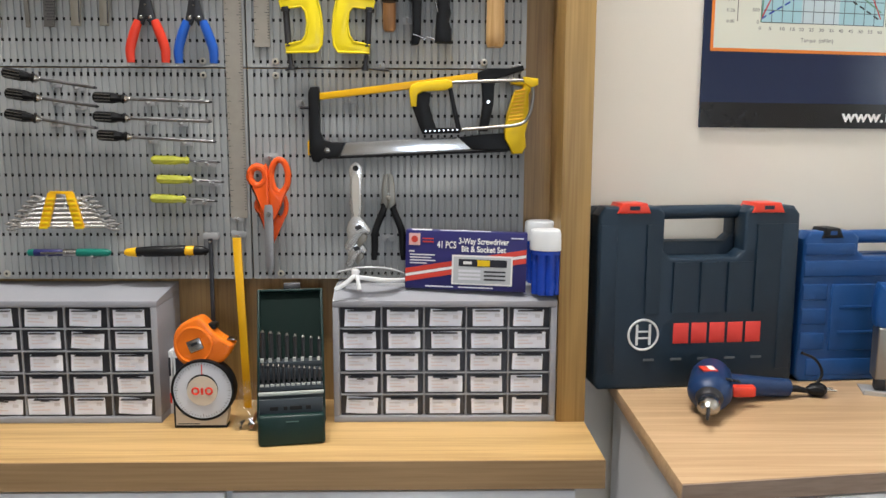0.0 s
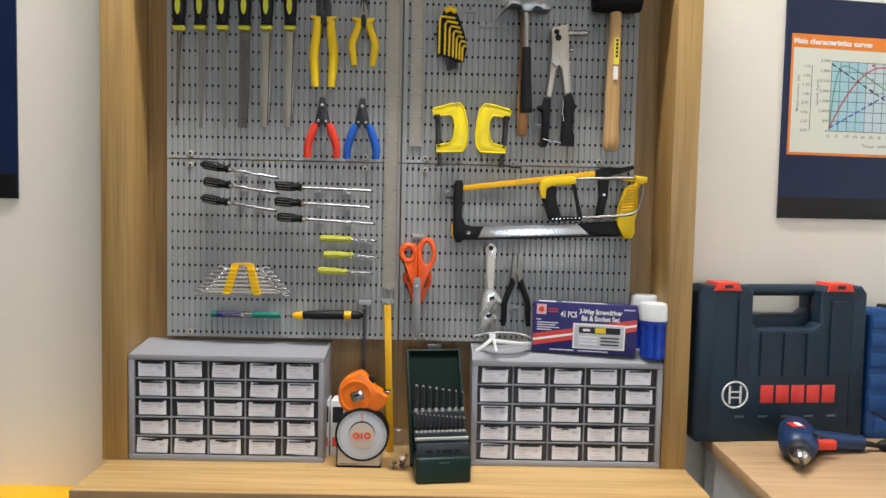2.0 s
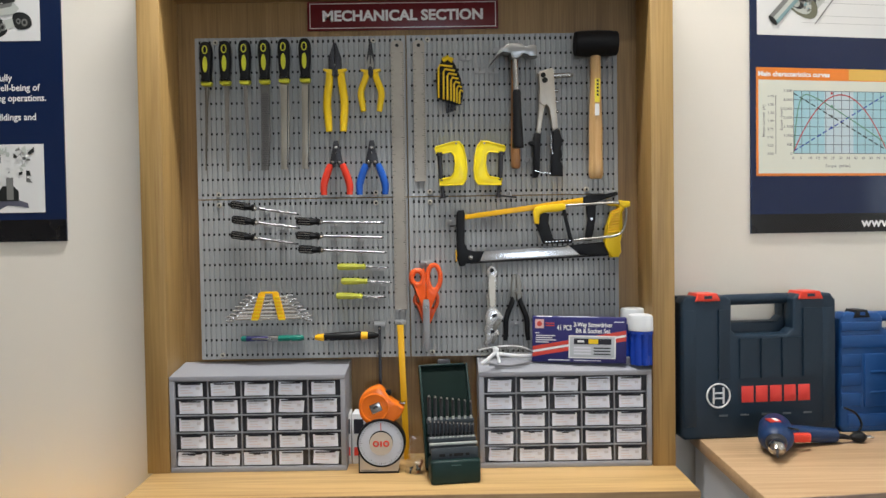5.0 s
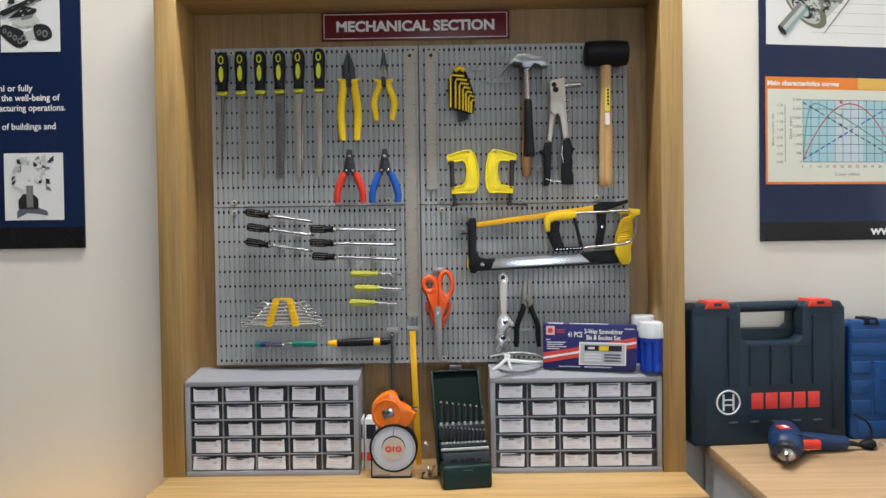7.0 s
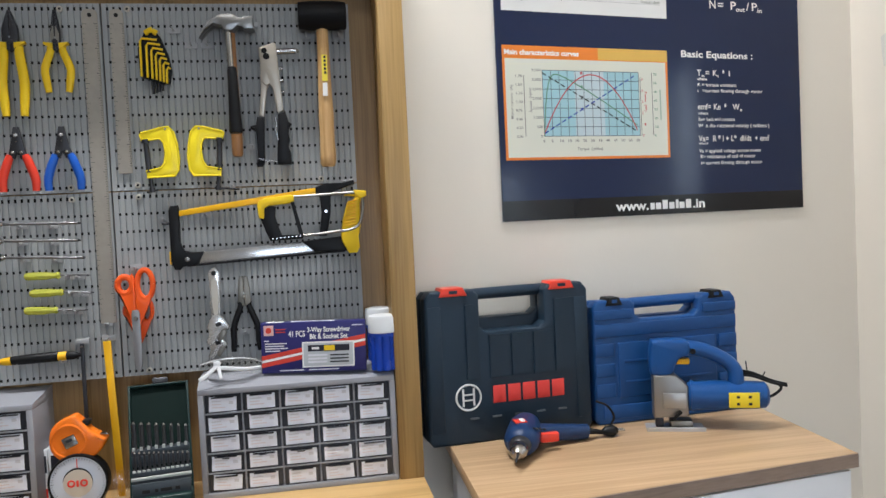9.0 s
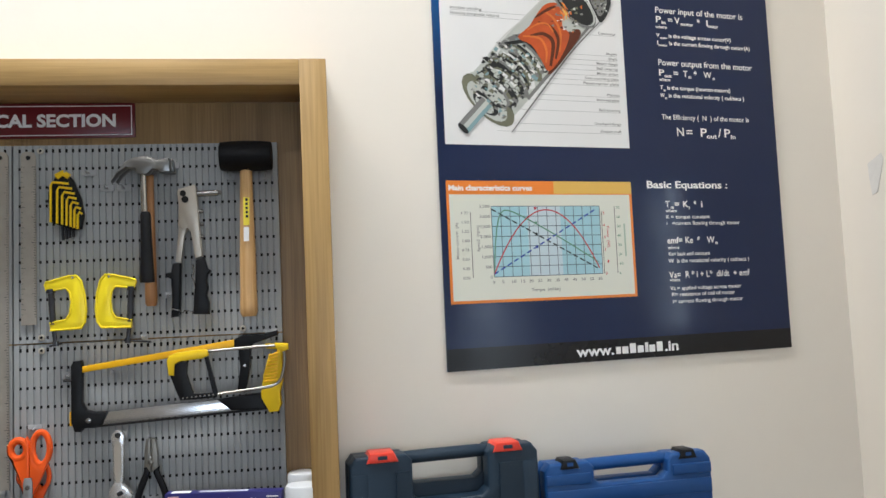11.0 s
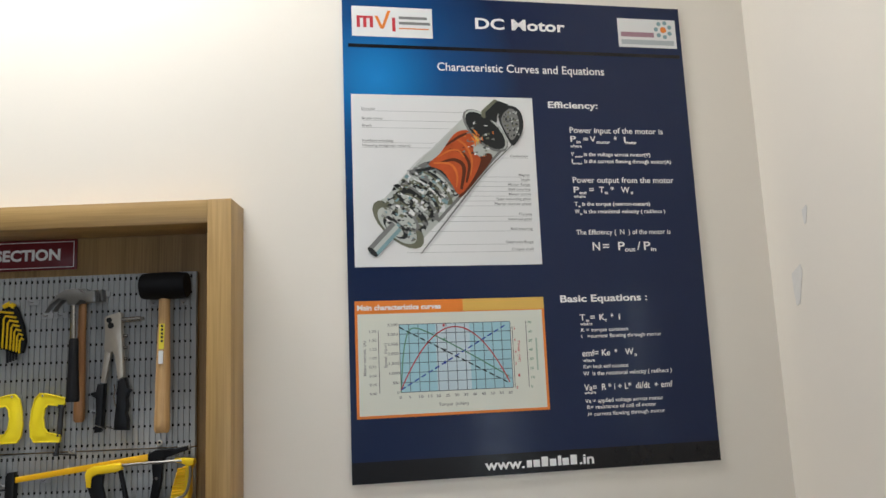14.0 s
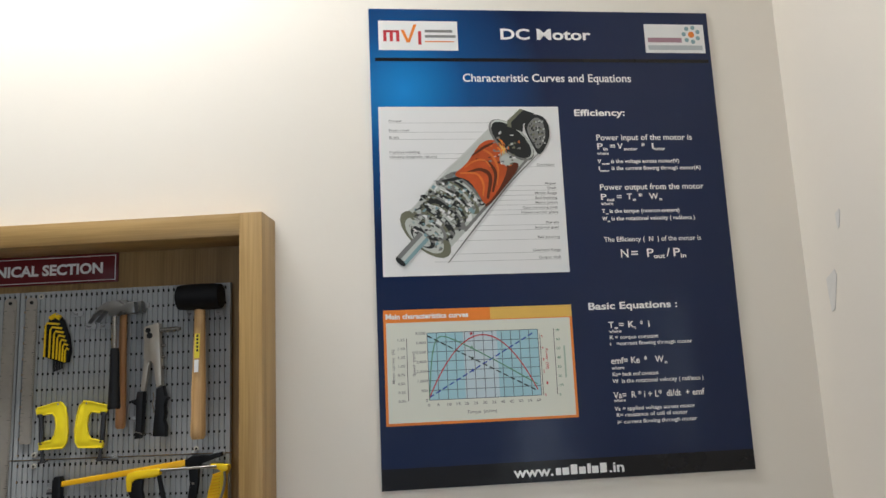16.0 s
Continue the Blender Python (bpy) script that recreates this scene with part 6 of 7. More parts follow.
def poster_paint(name, glow_at, glow_r):
    """Glossy print: navy ground with a lighter blue bloom, and faint rubbed patches in its sheen."""
    m = bpy.data.materials.new(name)
    m.use_nodes = True
    nt = m.node_tree
    p = nt.nodes["Principled BSDF"]
    tc = nt.nodes.new("ShaderNodeTexCoord")
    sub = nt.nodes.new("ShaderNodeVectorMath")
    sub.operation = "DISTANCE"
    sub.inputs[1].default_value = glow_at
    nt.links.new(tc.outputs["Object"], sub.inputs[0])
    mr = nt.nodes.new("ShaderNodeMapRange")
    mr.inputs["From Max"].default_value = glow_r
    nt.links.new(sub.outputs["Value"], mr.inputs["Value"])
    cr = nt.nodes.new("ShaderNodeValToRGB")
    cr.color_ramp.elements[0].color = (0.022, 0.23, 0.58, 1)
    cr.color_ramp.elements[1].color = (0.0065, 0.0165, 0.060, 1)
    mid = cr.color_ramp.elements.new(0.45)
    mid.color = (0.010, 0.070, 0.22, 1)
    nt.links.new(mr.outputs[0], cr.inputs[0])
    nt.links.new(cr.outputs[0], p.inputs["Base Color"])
    n = nt.nodes.new("ShaderNodeTexNoise")
    n.inputs["Scale"].default_value, n.inputs["Detail"].default_value = 7.0, 8.0
    nt.links.new(tc.outputs["Object"], n.inputs["Vector"])
    rr = nt.nodes.new("ShaderNodeMapRange")
    rr.inputs["From Min"].default_value, rr.inputs["From Max"].default_value = 0.35, 0.7
    rr.inputs["To Min"].default_value, rr.inputs["To Max"].default_value = 0.13, 0.26
    nt.links.new(n.outputs["Fac"], rr.inputs["Value"])
    nt.links.new(rr.outputs[0], p.inputs["Roughness"])
    n2 = nt.nodes.new("ShaderNodeTexNoise")
    n2.inputs["Scale"].default_value, n2.inputs["Detail"].default_value = 5.0, 5.0
    nt.links.new(tc.outputs["Object"], n2.inputs["Vector"])
    b = nt.nodes.new("ShaderNodeBump")
    b.inputs["Strength"].default_value, b.inputs["Distance"].default_value = 0.35, 0.006
    nt.links.new(n2.outputs["Fac"], b.inputs["Height"])
    nt.links.new(b.outputs[0], p.inputs["Normal"])
    p.inputs["Specular IOR Level"].default_value = 0.34
    return m


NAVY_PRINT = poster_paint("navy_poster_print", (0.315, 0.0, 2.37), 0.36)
NAVY_PLAIN = poster_paint("navy_poster_print_plain", (-2.6, 1.6, 2.6), 0.3)
BLACK_PRINT = mat("black_poster_print", (0.008, 0.008, 0.010), 0.22, var=0.2)
PIC_WHITE = mat("picture_white", (0.74, 0.735, 0.72), 0.3, var=0.02)
CHART_CREAM = mat("chart_cream", (0.68, 0.69, 0.60), 0.3, var=0.02)
CHART_CYAN = mat("chart_cyan", (0.36, 0.58, 0.64), 0.3, var=0.12, scale=6)
P_RED = mat("print_red", (0.50, 0.04, 0.05), 0.3)
P_ORANGE = mat("print_orange", (0.75, 0.22, 0.03), 0.3, var=0.3, scale=3)
P_YELLOW = mat("print_yellow", (0.72, 0.45, 0.10), 0.3)
P_GREEN = mat("print_green", (0.12, 0.27, 0.17), 0.3)
P_BLUE = mat("print_blue", (0.03, 0.06, 0.35), 0.3)
P_DARK = mat("print_dark", (0.02, 0.022, 0.022), 0.3)
P_GREY = mat("print_grey", (0.20, 0.20, 0.19), 0.3)
P_LIGHT = mat("print_light", (0.50, 0.52, 0.48), 0.3)
P_OLIVE = mat("print_olive", (0.16, 0.16, 0.11), 0.3)
P_RUST = mat("print_rust", (0.48, 0.085, 0.02), 0.3, var=0.5, scale=18)
P_PALE = mat("print_pale_line", (0.34, 0.34, 0.33), 0.3)
P_GRID = mat("print_grid", (0.09, 0.11, 0.13), 0.3)
P_TEAL = mat("print_teal", (0.22, 0.34, 0.36), 0.3)

po = thing("motor_poster", "glossy navy poster on motor curves and equations", "poster", (SKEW_X, SKEW_Y, 0), turn=(0, 0, SKEW))
U0, U1, V0, V1, PY = 0.233, 1.120, 1.426, 2.589, -0.006


def sheet(name, u0, u1, z0, z1, layer, material, parent=None, label=""):
    y = PY - 0.00015 * layer
    return part(name, boxes((u0, u1, y - 0.0001, y, z0, z1)), material, parent or po, label)


def shape(name, pts, layer, material, parent=None):
    y = PY - 0.00015 * layer
    return part(name, plate(bmesh.new(), pts, y, y - 0.0001), material, parent or po)


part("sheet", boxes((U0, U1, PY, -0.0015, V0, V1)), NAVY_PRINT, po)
sheet("footer_band", U0, U1, V0, 1.473, 1, BLACK_PRINT)
sheet("header_rule", 0.246, 1.112, 2.450, 2.459, 1, BLACK_PRINT)


def line_text(body, x, z, width, cap, bold=0.0006, name="lettering", material=WHITE_INK, parent=None, turn=0.0, layer=1):
    write_on(parent or po, name, body, cap / 0.70, x, PY - 0.00015 * layer, z, material, bold=bold, width=width, turn=turn)


line_text("DC Motor", 0.562, 2.511, 0.236, 0.028, 0.0010)
line_text("Characteristic Curves and Equations", 0.462, 2.397, 0.435, 0.021, 0.0003)
TEXT = [("Efficiency:", 0.740, 2.307, 0.132, 0.0165, 0.0011), ("Power input of the motor is", 0.793, 2.2425, 0.251, 0.0150, 0.0006),
        ("where", 0.793, 2.2045, 0.031, 0.0080, 0.0004),
        
        ("Power output from the motor", 0.792, 2.114, 0.270, 0.0150, 0.0006), ("where", 0.793, 2.0755, 0.031, 0.0080, 0.0004),
        
        ("The Efficiency (  N  ) of the motor is", 0.793, 1.983, 0.249, 0.0120, 0.0004),
        ("Basic Equations :", 0.739, 1.818, 0.224, 0.0165, 0.0011), ("where", 0.787, 1.7605, 0.031, 0.0080, 0.0004),
        ("K = torque constant", 0.787, 1.7455, 0.121, 0.0090, 0.0004), ("i   =current flowing through motor", 0.787, 1.7305, 0.206, 0.0090, 0.0004),
        ("where", 0.787, 1.6735, 0.031, 0.0080, 0.0004), ("Ke= back emf constant", 0.787, 1.658, 0.114, 0.0090, 0.0004),
        ("W  is the rotational velocity ( rad/secs )", 0.786, 1.6415, 0.227, 0.0095, 0.0004), ("Va=  R * i + L*  di/dt  + emf", 0.786, 1.606, 0.226, 0.0150, 0.0006),
        ("where", 0.786, 1.5980, 0.029, 0.0070, 0.0003), ("Va = applied voltage across motor", 0.786, 1.5775, 0.199, 0.0090, 0.0004), ("R= resistance of coil of motor", 0.789, 1.5630, 0.175, 0.0090, 0.0004), ("i= current flowing through motor", 0.790, 1.5470, 0.196, 0.0090, 0.0004)]
for body, x, z, w, cap, bold in TEXT:
    line_text(body, x, z, w, cap, bold * (0.55 if bold > 0.001 else 0.4))
# formulas: baseline, capital height, and each symbol with its offset and width; "_" marks a subscript
FORMULAS = [
    (0.793, 2.2195, 0.0150, "P 0 .0146|_in .0165 .011|= .034 .013|V .054 .0146|_motor .070 .036|* .117 .009|I .142 .0045|_motor .148 .030"),
    (0.793, 2.183, 0.0095, "V 0 .0095|_motor .0105 .021|is~the~voltage~across~motor(V) .034 .178"),
    (0.793, 2.165, 0.0095, "I 0 .0030|_motor .0045 .024|is~the~current~flowing~through~motor(A) .034 .233"),
    (0.792, 2.089, 0.0150, "P 0 .0146|_out .016 .020|= .041 .013|T .0686 .013|_m .083 .008|* .099 .009|W .127 .023|_n .152 .006"),
    (0.794, 2.0555, 0.0095, "T 0 .0080|_m .009 .006|is~the~torque~(newton-meters) .019 .180"),
    (0.793, 2.0365, 0.0095, "W 0 .0130|_n .0135 .005|is~the~rotational~velocity~(~rad/secs~) .023 .216"),
    (0.831, 1.9435, 0.0205, "N 0 .019|= .0265 .017|P .066 .0175|_out .0845 .029|/ .118 .010|P .134 .0175|_in .1535 .014"),
    (0.787, 1.7725, 0.0150, "T 0 .013|_m .0145 .008|= .025 .012|K .048 .0146|_t .064 .004|* .079 .007|i .098 .004"),
    (0.786, 1.6870, 0.0150, "emf= 0 .041|Ke .049 .021|* .083 .007|W .110 .022|_n .133 .006"),
]
for u, z, cap, row in FORMULAS:
    for piece in row.split("|"):
        body, du, w = piece.split()
        low = body.startswith("_")
        line_text(body.lstrip("_").replace("~", " "), u + float(du), z - (0.004 if low else 0.0), float(w), cap * (0.55 if low else 1.0), 0.0003, "subscript" if low else "lettering")
# the web line at the foot, its name as plain letter-sized bars
line_text("www.", 0.536, 1.439, 0.094, 0.0225, 0.0008, layer=2)
x = 0.634
for i, w in enumerate((0.015, 0.019, 0.019, 0.019, 0.010, 0.019, 0.019)):
    sheet("web_line_bar", x, x + w * 0.82, 1.439, 1.439 + (0.022 if i in (2, 4, 6) else 0.016), 2, WHITE_INK)
    x += w + 0.0008
line_text(".in", x + 0.001, 1.439, 0.036, 0.0225, 0.0008, layer=2)

# institute and company emblems, as plain shapes
sheet("emblem_panel", 0.256, 0.455, 2.479, 2.557, 1, PIC_WHITE)
for i, (u, w, h, m) in enumerate(((0.268, 0.008, 0.030, P_RED), (0.284, 0.008, 0.030, P_RED), (0.300, 0.008, 0.030, P_RED), (0.355, 0.008, 0.036, P_RED))):
    sheet("emblem_stroke", u, u + w, 2.502 if i < 3 else 2.494, 2.502 + h if i < 3 else 2.494 + h, 2, m)
sheet("emblem_stroke", 0.268, 0.308, 2.526, 2.532, 2, P_RED)
shape("emblem_stroke", [(0.312, 2.533), (0.320, 2.533), (0.330, 2.508), (0.344, 2.548), (0.352, 2.548), (0.334, 2.500), (0.326, 2.500)], 2, P_ORANGE)
for z, w in ((2.527, 0.070), (2.513, 0.078), (2.501, 0.074)):
    sheet("emblem_bar", 0.372, 0.372 + w, z, z + (0.007 if z > 2.505 else 0.003), 2, P_GREY if z > 2.505 else P_ORANGE)
sheet("emblem_panel", 0.945, 1.107, 2.477, 2.556, 1, PIC_WHITE)
sheet("emblem_bar", 0.953, 1.045, 2.506, 2.519, 2, mat("print_mauve", (0.34, 0.20, 0.24), 0.3))
sheet("emblem_bar", 0.953, 1.100, 2.485, 2.498, 2, mat("print_pale_grey", (0.42, 0.45, 0.46), 0.3))
for i in range(7):
    a = 2 * math.pi * i / 7 + 0.4
    y = PY - 0.0004
    part("emblem_dot", lathe(bmesh.new(), [(0, 0.006), (0.0001, 0.006)], (1.072 + 0.020 * math.cos(a), y, 2.528 + 0.020 * math.sin(a)), (0, -1, 0), 12), P_TEAL, po)
part("emblem_dot", lathe(bmesh.new(), [(0, 0.0085), (0.0001, 0.0085)], (1.072, PY - 0.0004, 2.528), (0, -1, 0), 14), P_ORANGE, po)

# cutaway picture of the motor
pic = sheet("motor_picture", 0.250, 0.701, 1.911, 2.331, 1, PIC_WHITE)
A0, AX = Vector((0.292, 1.946)), Vector((0.690, 0.724)).normalized()
AN = Vector((-AX.y, AX.x))


def along(pts):
    return [tuple(A0 + AX * s + AN * w) for s, w in pts]


def disc(s, w, rs=0.022, n=20, off=0.0):
    return along([(s + rs * math.cos(a), off + w * math.sin(a)) for a in np.linspace(0, 2 * math.pi, n)[:-1]])


shape("glass_housing", along([(0.10, 0.066), (0.27, 0.066), (0.43, 0.060), (0.43, -0.062), (0.27, -0.068), (0.10, -0.066)]), 2, P_LIGHT, po)
shape("housing_edge", along([(0.16, -0.060), (0.42, -0.058), (0.42, -0.064), (0.16, -0.068)]), 3, P_GREY, po)
for w0, w1, m in ((0.004, 0.015, P_GREY), (-0.006, 0.004, P_LIGHT), (-0.015, -0.006, P_TEAL)):
    shape("output_shaft", along([(0.0, w0), (0.085, w0), (0.085, w1), (0.0, w1)]), 12, m, po)
shape("shaft_end", disc(0.0, 0.015, 0.006), 13, P_DARK, po)
shape("gear_flange", disc(0.090, 0.076, 0.036), 4, P_OLIVE, po)
shape("gear_flange", disc(0.086, 0.058, 0.027), 5, P_LIGHT, po)
shape("gear_flange", disc(0.080, 0.036, 0.018), 6, P_DARK, po)
shape("gear_flange", disc(0.076, 0.026, 0.013), 7, P_LIGHT, po)
rng = random.Random(11)
for k in range(11):
    s = 0.242 - 0.013 * k
    r = (0.058, 0.050, 0.061, 0.044, 0.060, 0.052, 0.062, 0.040, 0.064, 0.056, 0.046)[k]
    shape("gear_ring", disc(s, r, 0.020), 5.0 + 0.35 * k, (P_DARK, P_LIGHT, P_OLIVE, P_GREY, PIC_WHITE, P_DARK, P_GREY, P_OLIVE, P_LIGHT, P_DARK, P_GREY)[k], po)
    shape("gear_ring", disc(s - 0.002, r * 0.86, 0.016, off=0.002), 5.15 + 0.35 * k, (P_GREY, P_DARK, P_LIGHT, P_DARK, P_OLIVE, P_LIGHT, P_DARK, PIC_WHITE, P_DARK, P_OLIVE, P_LIGHT)[k], po)
for i in range(300):
    s = rng.uniform(0.075, 0.250)
    w = rng.uniform(-0.056, 0.060)
    L, H = rng.uniform(0.0025, 0.009), rng.uniform(0.0012, 0.012)
    q = rng.uniform(-0.004, 0.004)
    shape("gear_detail", along([(s, w + q), (s + L, w), (s + L * rng.uniform(0.4, 1.1), w + H), (s - L * 0.3, w + H - q)]), 9.0 + rng.randrange(5) * 0.4, rng.choice((P_DARK, P_DARK, P_OLIVE, P_GREY, P_LIGHT, P_LIGHT, P_OLIVE, P_TEAL, PIC_WHITE)), po)


def art(pts):
    """Points of the artwork, in thousandths of the picture's width and height from its upper left corner."""
    return [(0.250 + 0.451 * x / 1000, 2.331 - 0.420 * y / 1000) for x, y in pts]


def stroke(pts, w0, w1):
    """A tapered brush stroke bent through points of the artwork."""
    c = [Vector((p.x, p.y)) for p in curve_pts([(x, y, 0) for x, y in pts], 5)]
    a, b = [], []
    for k, p in enumerate(c):
        d = (c[min(k + 1, len(c) - 1)] - c[max(k - 1, 0)]).normalized()
        w = (w0 + (w1 - w0) * k / (len(c) - 1)) * (0.35 + 0.65 * math.sin(math.pi * (0.1 + 0.8 * k / (len(c) - 1))))
        a.append((p.x - d.y * w, p.y + d.x * w))
        b.append((p.x + d.y * w, p.y - d.x * w))
    return art(a + b[::-1])


P_SOFT = mat("print_soft_grey", (0.56, 0.56, 0.53), 0.3)
P_BROWN = mat("print_brown", (0.10, 0.025, 0.010), 0.3)
P_FLAME = mat("print_flame", (0.62, 0.16, 0.03), 0.3, var=0.3, scale=25)
shape("housing_edge", stroke([(345, 930), (520, 700), (700, 470), (870, 290)], 5, 4), 10.8, P_GREY)
shape("housing_edge", stroke([(240, 520), (340, 400), (450, 300), (560, 180)], 4, 3), 10.8, P_SOFT)
shape("housing_shade", stroke([(300, 470), (370, 420), (440, 390)], 16, 8), 10.6, P_GREY)
shape("housing_shade", stroke([(330, 450), (400, 440), (460, 420)], 8, 12), 10.9, P_DARK)
shape("winding", outline(art([(402, 415), (470, 345), (545, 235), (610, 205), (665, 235), (650, 330), (690, 380), (640, 500), (565, 590), (525, 530), (475, 450)]), 3), 11.4, P_RUST)
for k, (p, w0, w1, m) in enumerate((([(470, 400), (545, 385), (595, 430), (575, 560)], 9, 13, P_BROWN), ([(520, 320), (585, 340), (625, 410), (605, 520)], 6, 11, P_BROWN), ([(430, 405), (520, 410), (555, 470), (550, 545)], 7, 6, P_FLAME),
                                    ([(560, 260), (610, 300), (640, 380), (630, 480)], 8, 5, P_FLAME), ([(500, 300), (570, 250), (620, 225)], 7, 9, P_BROWN), ([(455, 370), (520, 330), (570, 330), (600, 370)], 5, 6, P_FLAME))):
    shape("winding_fold", stroke(p, w0, w1), 11.7 + 0.1 * k, m)
shape("magnet", outline(art([(680, 370), (745, 345), (740, 400), (590, 590), (560, 590), (640, 500)]), 3), 11.35, P_BROWN)
shape("end_ring", disc(0.412, 0.070, 0.034), 12.2, P_GREY, po)
shape("end_ring", disc(0.415, 0.066, 0.030), 12.35, P_LIGHT, po)
shape("end_ring", disc(0.412, 0.062, 0.029), 12.5, P_DARK, po)
for k in range(9):
    x, y = 655 + 9 * (k % 4) - 6 * (k // 4), 200 + 16 * (k % 3) + 9 * (k // 3)
    shape("commutator_bar", stroke([(x, y), (x + 18, y + 22), (x + 20, y + 52)], 6, 4), 13.0 + 0.1 * k, (P_ORANGE, P_YELLOW, P_FLAME, P_DARK)[k % 4])
for k in range(46):
    x, y = rng.uniform(585, 800), rng.uniform(150, 360)
    if abs((x - 690) * 0.7 + (y - 260) * 0.5) > 75:
        continue
    w, h = rng.uniform(5, 20), rng.uniform(4, 16)
    shape("end_detail", art([(x, y), (x + w, y - h * 0.4), (x + w * 1.1, y + h), (x - w * 0.2, y + h * 0.7)]), 13.2 + 0.1 * rng.randrange(8), rng.choice((P_DARK, P_LIGHT, P_GREY, PIC_WHITE, P_FLAME, P_OLIVE)))
shape("encoder", art([(706, 88), (782, 14), (862, 44), (795, 112), (790, 158), (706, 124)]), 12.9, P_DARK)
shape("encoder_face", art([(706, 88), (782, 14), (800, 22), (728, 96), (728, 132), (706, 124)]), 13.0, P_OLIVE)
shape("encoder_rim", outline(art([(855, 50), (925, 82), (938, 190), (880, 296), (840, 240), (800, 120)]), 3), 12.7, P_DARK)
shape("encoder_board", outline(art([(862, 70), (905, 95), (915, 185), (875, 262), (842, 222), (815, 135)]), 3), 12.8, P_GREY)
for k in range(60):
    x, y = rng.uniform(825, 905), rng.uniform(85, 240)
    w, h = rng.uniform(4, 14), rng.uniform(4, 12)
    shape("board_detail", art([(x, y), (x + w, y - 3), (x + w, y + h), (x + 2, y + h)]), 13.0 + 0.1 * rng.randrange(6), rng.choice((P_DARK, P_DARK, P_GREY, P_OLIVE, P_LIGHT)))

LEFT_LABELS = [("Encoder", 2.292, 0.36), ("Brush cover", 2.268, 0.31), ("Brush", 2.250, 0.30), ("Ironless winding", 2.213, 0.24), ("Housing (magnetic return)", 2.201, 0.20)]
for body, z, run in LEFT_LABELS:
    line_text(body, 0.274, z, 0.0046 * len(body), 0.0062, 0.0001, "caption", P_GREY, None, 0, 2)
    sheet("leader_line", 0.274, 0.274 + run, z - 0.0028, z - 0.0020, 1.7, P_PALE)
for i, (body, z) in enumerate((("Commutator", 2.178), ("Magnet", 2.130), ("Shaft", 2.118), ("Motor flange", 2.106), ("Ball bearing", 2.094), ("Motor pinion", 2.082), ("Gear mounting plate", 2.070), ("Planet carrier plate", 2.058), ("Planets", 2.032), ("Internal gear", 2.020), ("Ball bearing", 1.996), ("Gearhead flange", 1.964), ("Output shaft", 1.946))):
    w = 0.0046 * len(body)
    line_text(body, 0.682 - w, z, w, 0.0062, 0.0001, "caption", P_GREY, None, 0, 2)
    sheet("leader_line", 0.682 - max(0.06, 0.21 + (0.10 if i > 8 else 0)), 0.682, z - 0.0028, z - 0.0020, 1.7, P_PALE)

# characteristic curves
sheet("chart_border", 0.247, 0.698, 1.567, 1.832, 1, P_ORANGE)
sheet("chart_title_bar", 0.247, 0.500, 1.804, 1.832, 2, P_ORANGE)
sheet("chart_title_bar", 0.500, 0.698, 1.804, 1.832, 2, P_YELLOW)
sheet("chart_ground", 0.253, 0.692, 1.573, 1.802, 2, CHART_CREAM)
line_text("Main characteristics curves", 0.252, 1.8110, 0.195, 0.0115, 0.0006, layer=3)
GX0, GX1, GZ0, GZ1 = 0.348, 0.612, 1.622, 1.776
sheet("chart_grid_ground", GX0, GX1, GZ0, GZ1, 3, CHART_CYAN)
sheet("chart_grid_middle", GX0 + 0.085, GX0 + 0.165, GZ0, GZ1, 3.3, mat("chart_pale", (0.52, 0.62, 0.66), 0.3))
for i in range(13):
    u = GX0 + (GX1 - GX0) * i / 12
    sheet("grid_line", u - 0.0007, u + 0.0007, GZ0, GZ1, 4, P_GRID)
for i in range(8):
    z = GZ0 + (GZ1 - GZ0) * i / 7
    sheet("grid_line", GX0, GX1, z - 0.0007, z + 0.0007, 4, P_GRID)


def plot(name, fn, material, t0=0.0, t1=1.0, dash=0, width=0.0013):
    n = 48
    pts = [Vector((GX0 + (GX1 - GX0) * (t0 + (t1 - t0) * i / n), GZ0 + (GZ1 - GZ0) * fn(t0 + (t1 - t0) * i / n))) for i in range(n + 1)]
    bm = bmesh.new()
    for i in range(n):
        if dash and i % 3 == 2:
            continue
        a, b = pts[i], pts[i + 1]
        m = (b - a).normalized()
        k = Vector((-m.y, m.x)) * width
        y = PY - 0.00015 * 5
        bm.faces.new([bm.verts.new((v.x, y, v.y)) for v in (a - k, b - k, b + k, a + k)])
    thicken(bm, (0, -0.0001, 0))
    part(name, bm, material, po)


plot("speed_line", lambda t: 0.96 - 0.92 * t, P_DARK, 0, 0.97, 1, 0.0015)
plot("current_line", lambda t: 0.04 + 0.95 * t, P_BLUE, 0, 0.97, 1, 0.0015)
plot("power_curve", lambda t: 0.03 + 3.72 * t * (1.0 - t / 0.985), P_RED, 0, 0.97)
plot("efficiency_curve", lambda t: 0.97 * (1 - math.exp(-t * 28)) * (1.03 - 0.98 * max(0.0, t - 0.08) ** 1.15) if t > 0 else 0.0, P_GREEN, 0, 0.97)
for t, v, m in ((0.395, 0.97, P_RED), (0.395, 0.76, P_GREEN), (0.395, 0.597, P_DARK), (0.395, 0.415, P_BLUE)):
    u, z = GX0 + (GX1 - GX0) * t, GZ0 + (GZ1 - GZ0) * v
    shape("star_mark", [(u + (0.0052 if k % 2 == 0 else 0.0022) * math.sin(k * math.pi / 5), z + (0.0052 if k % 2 == 0 else 0.0022) * math.cos(k * math.pi / 5)) for k in range(10)], 6, m)
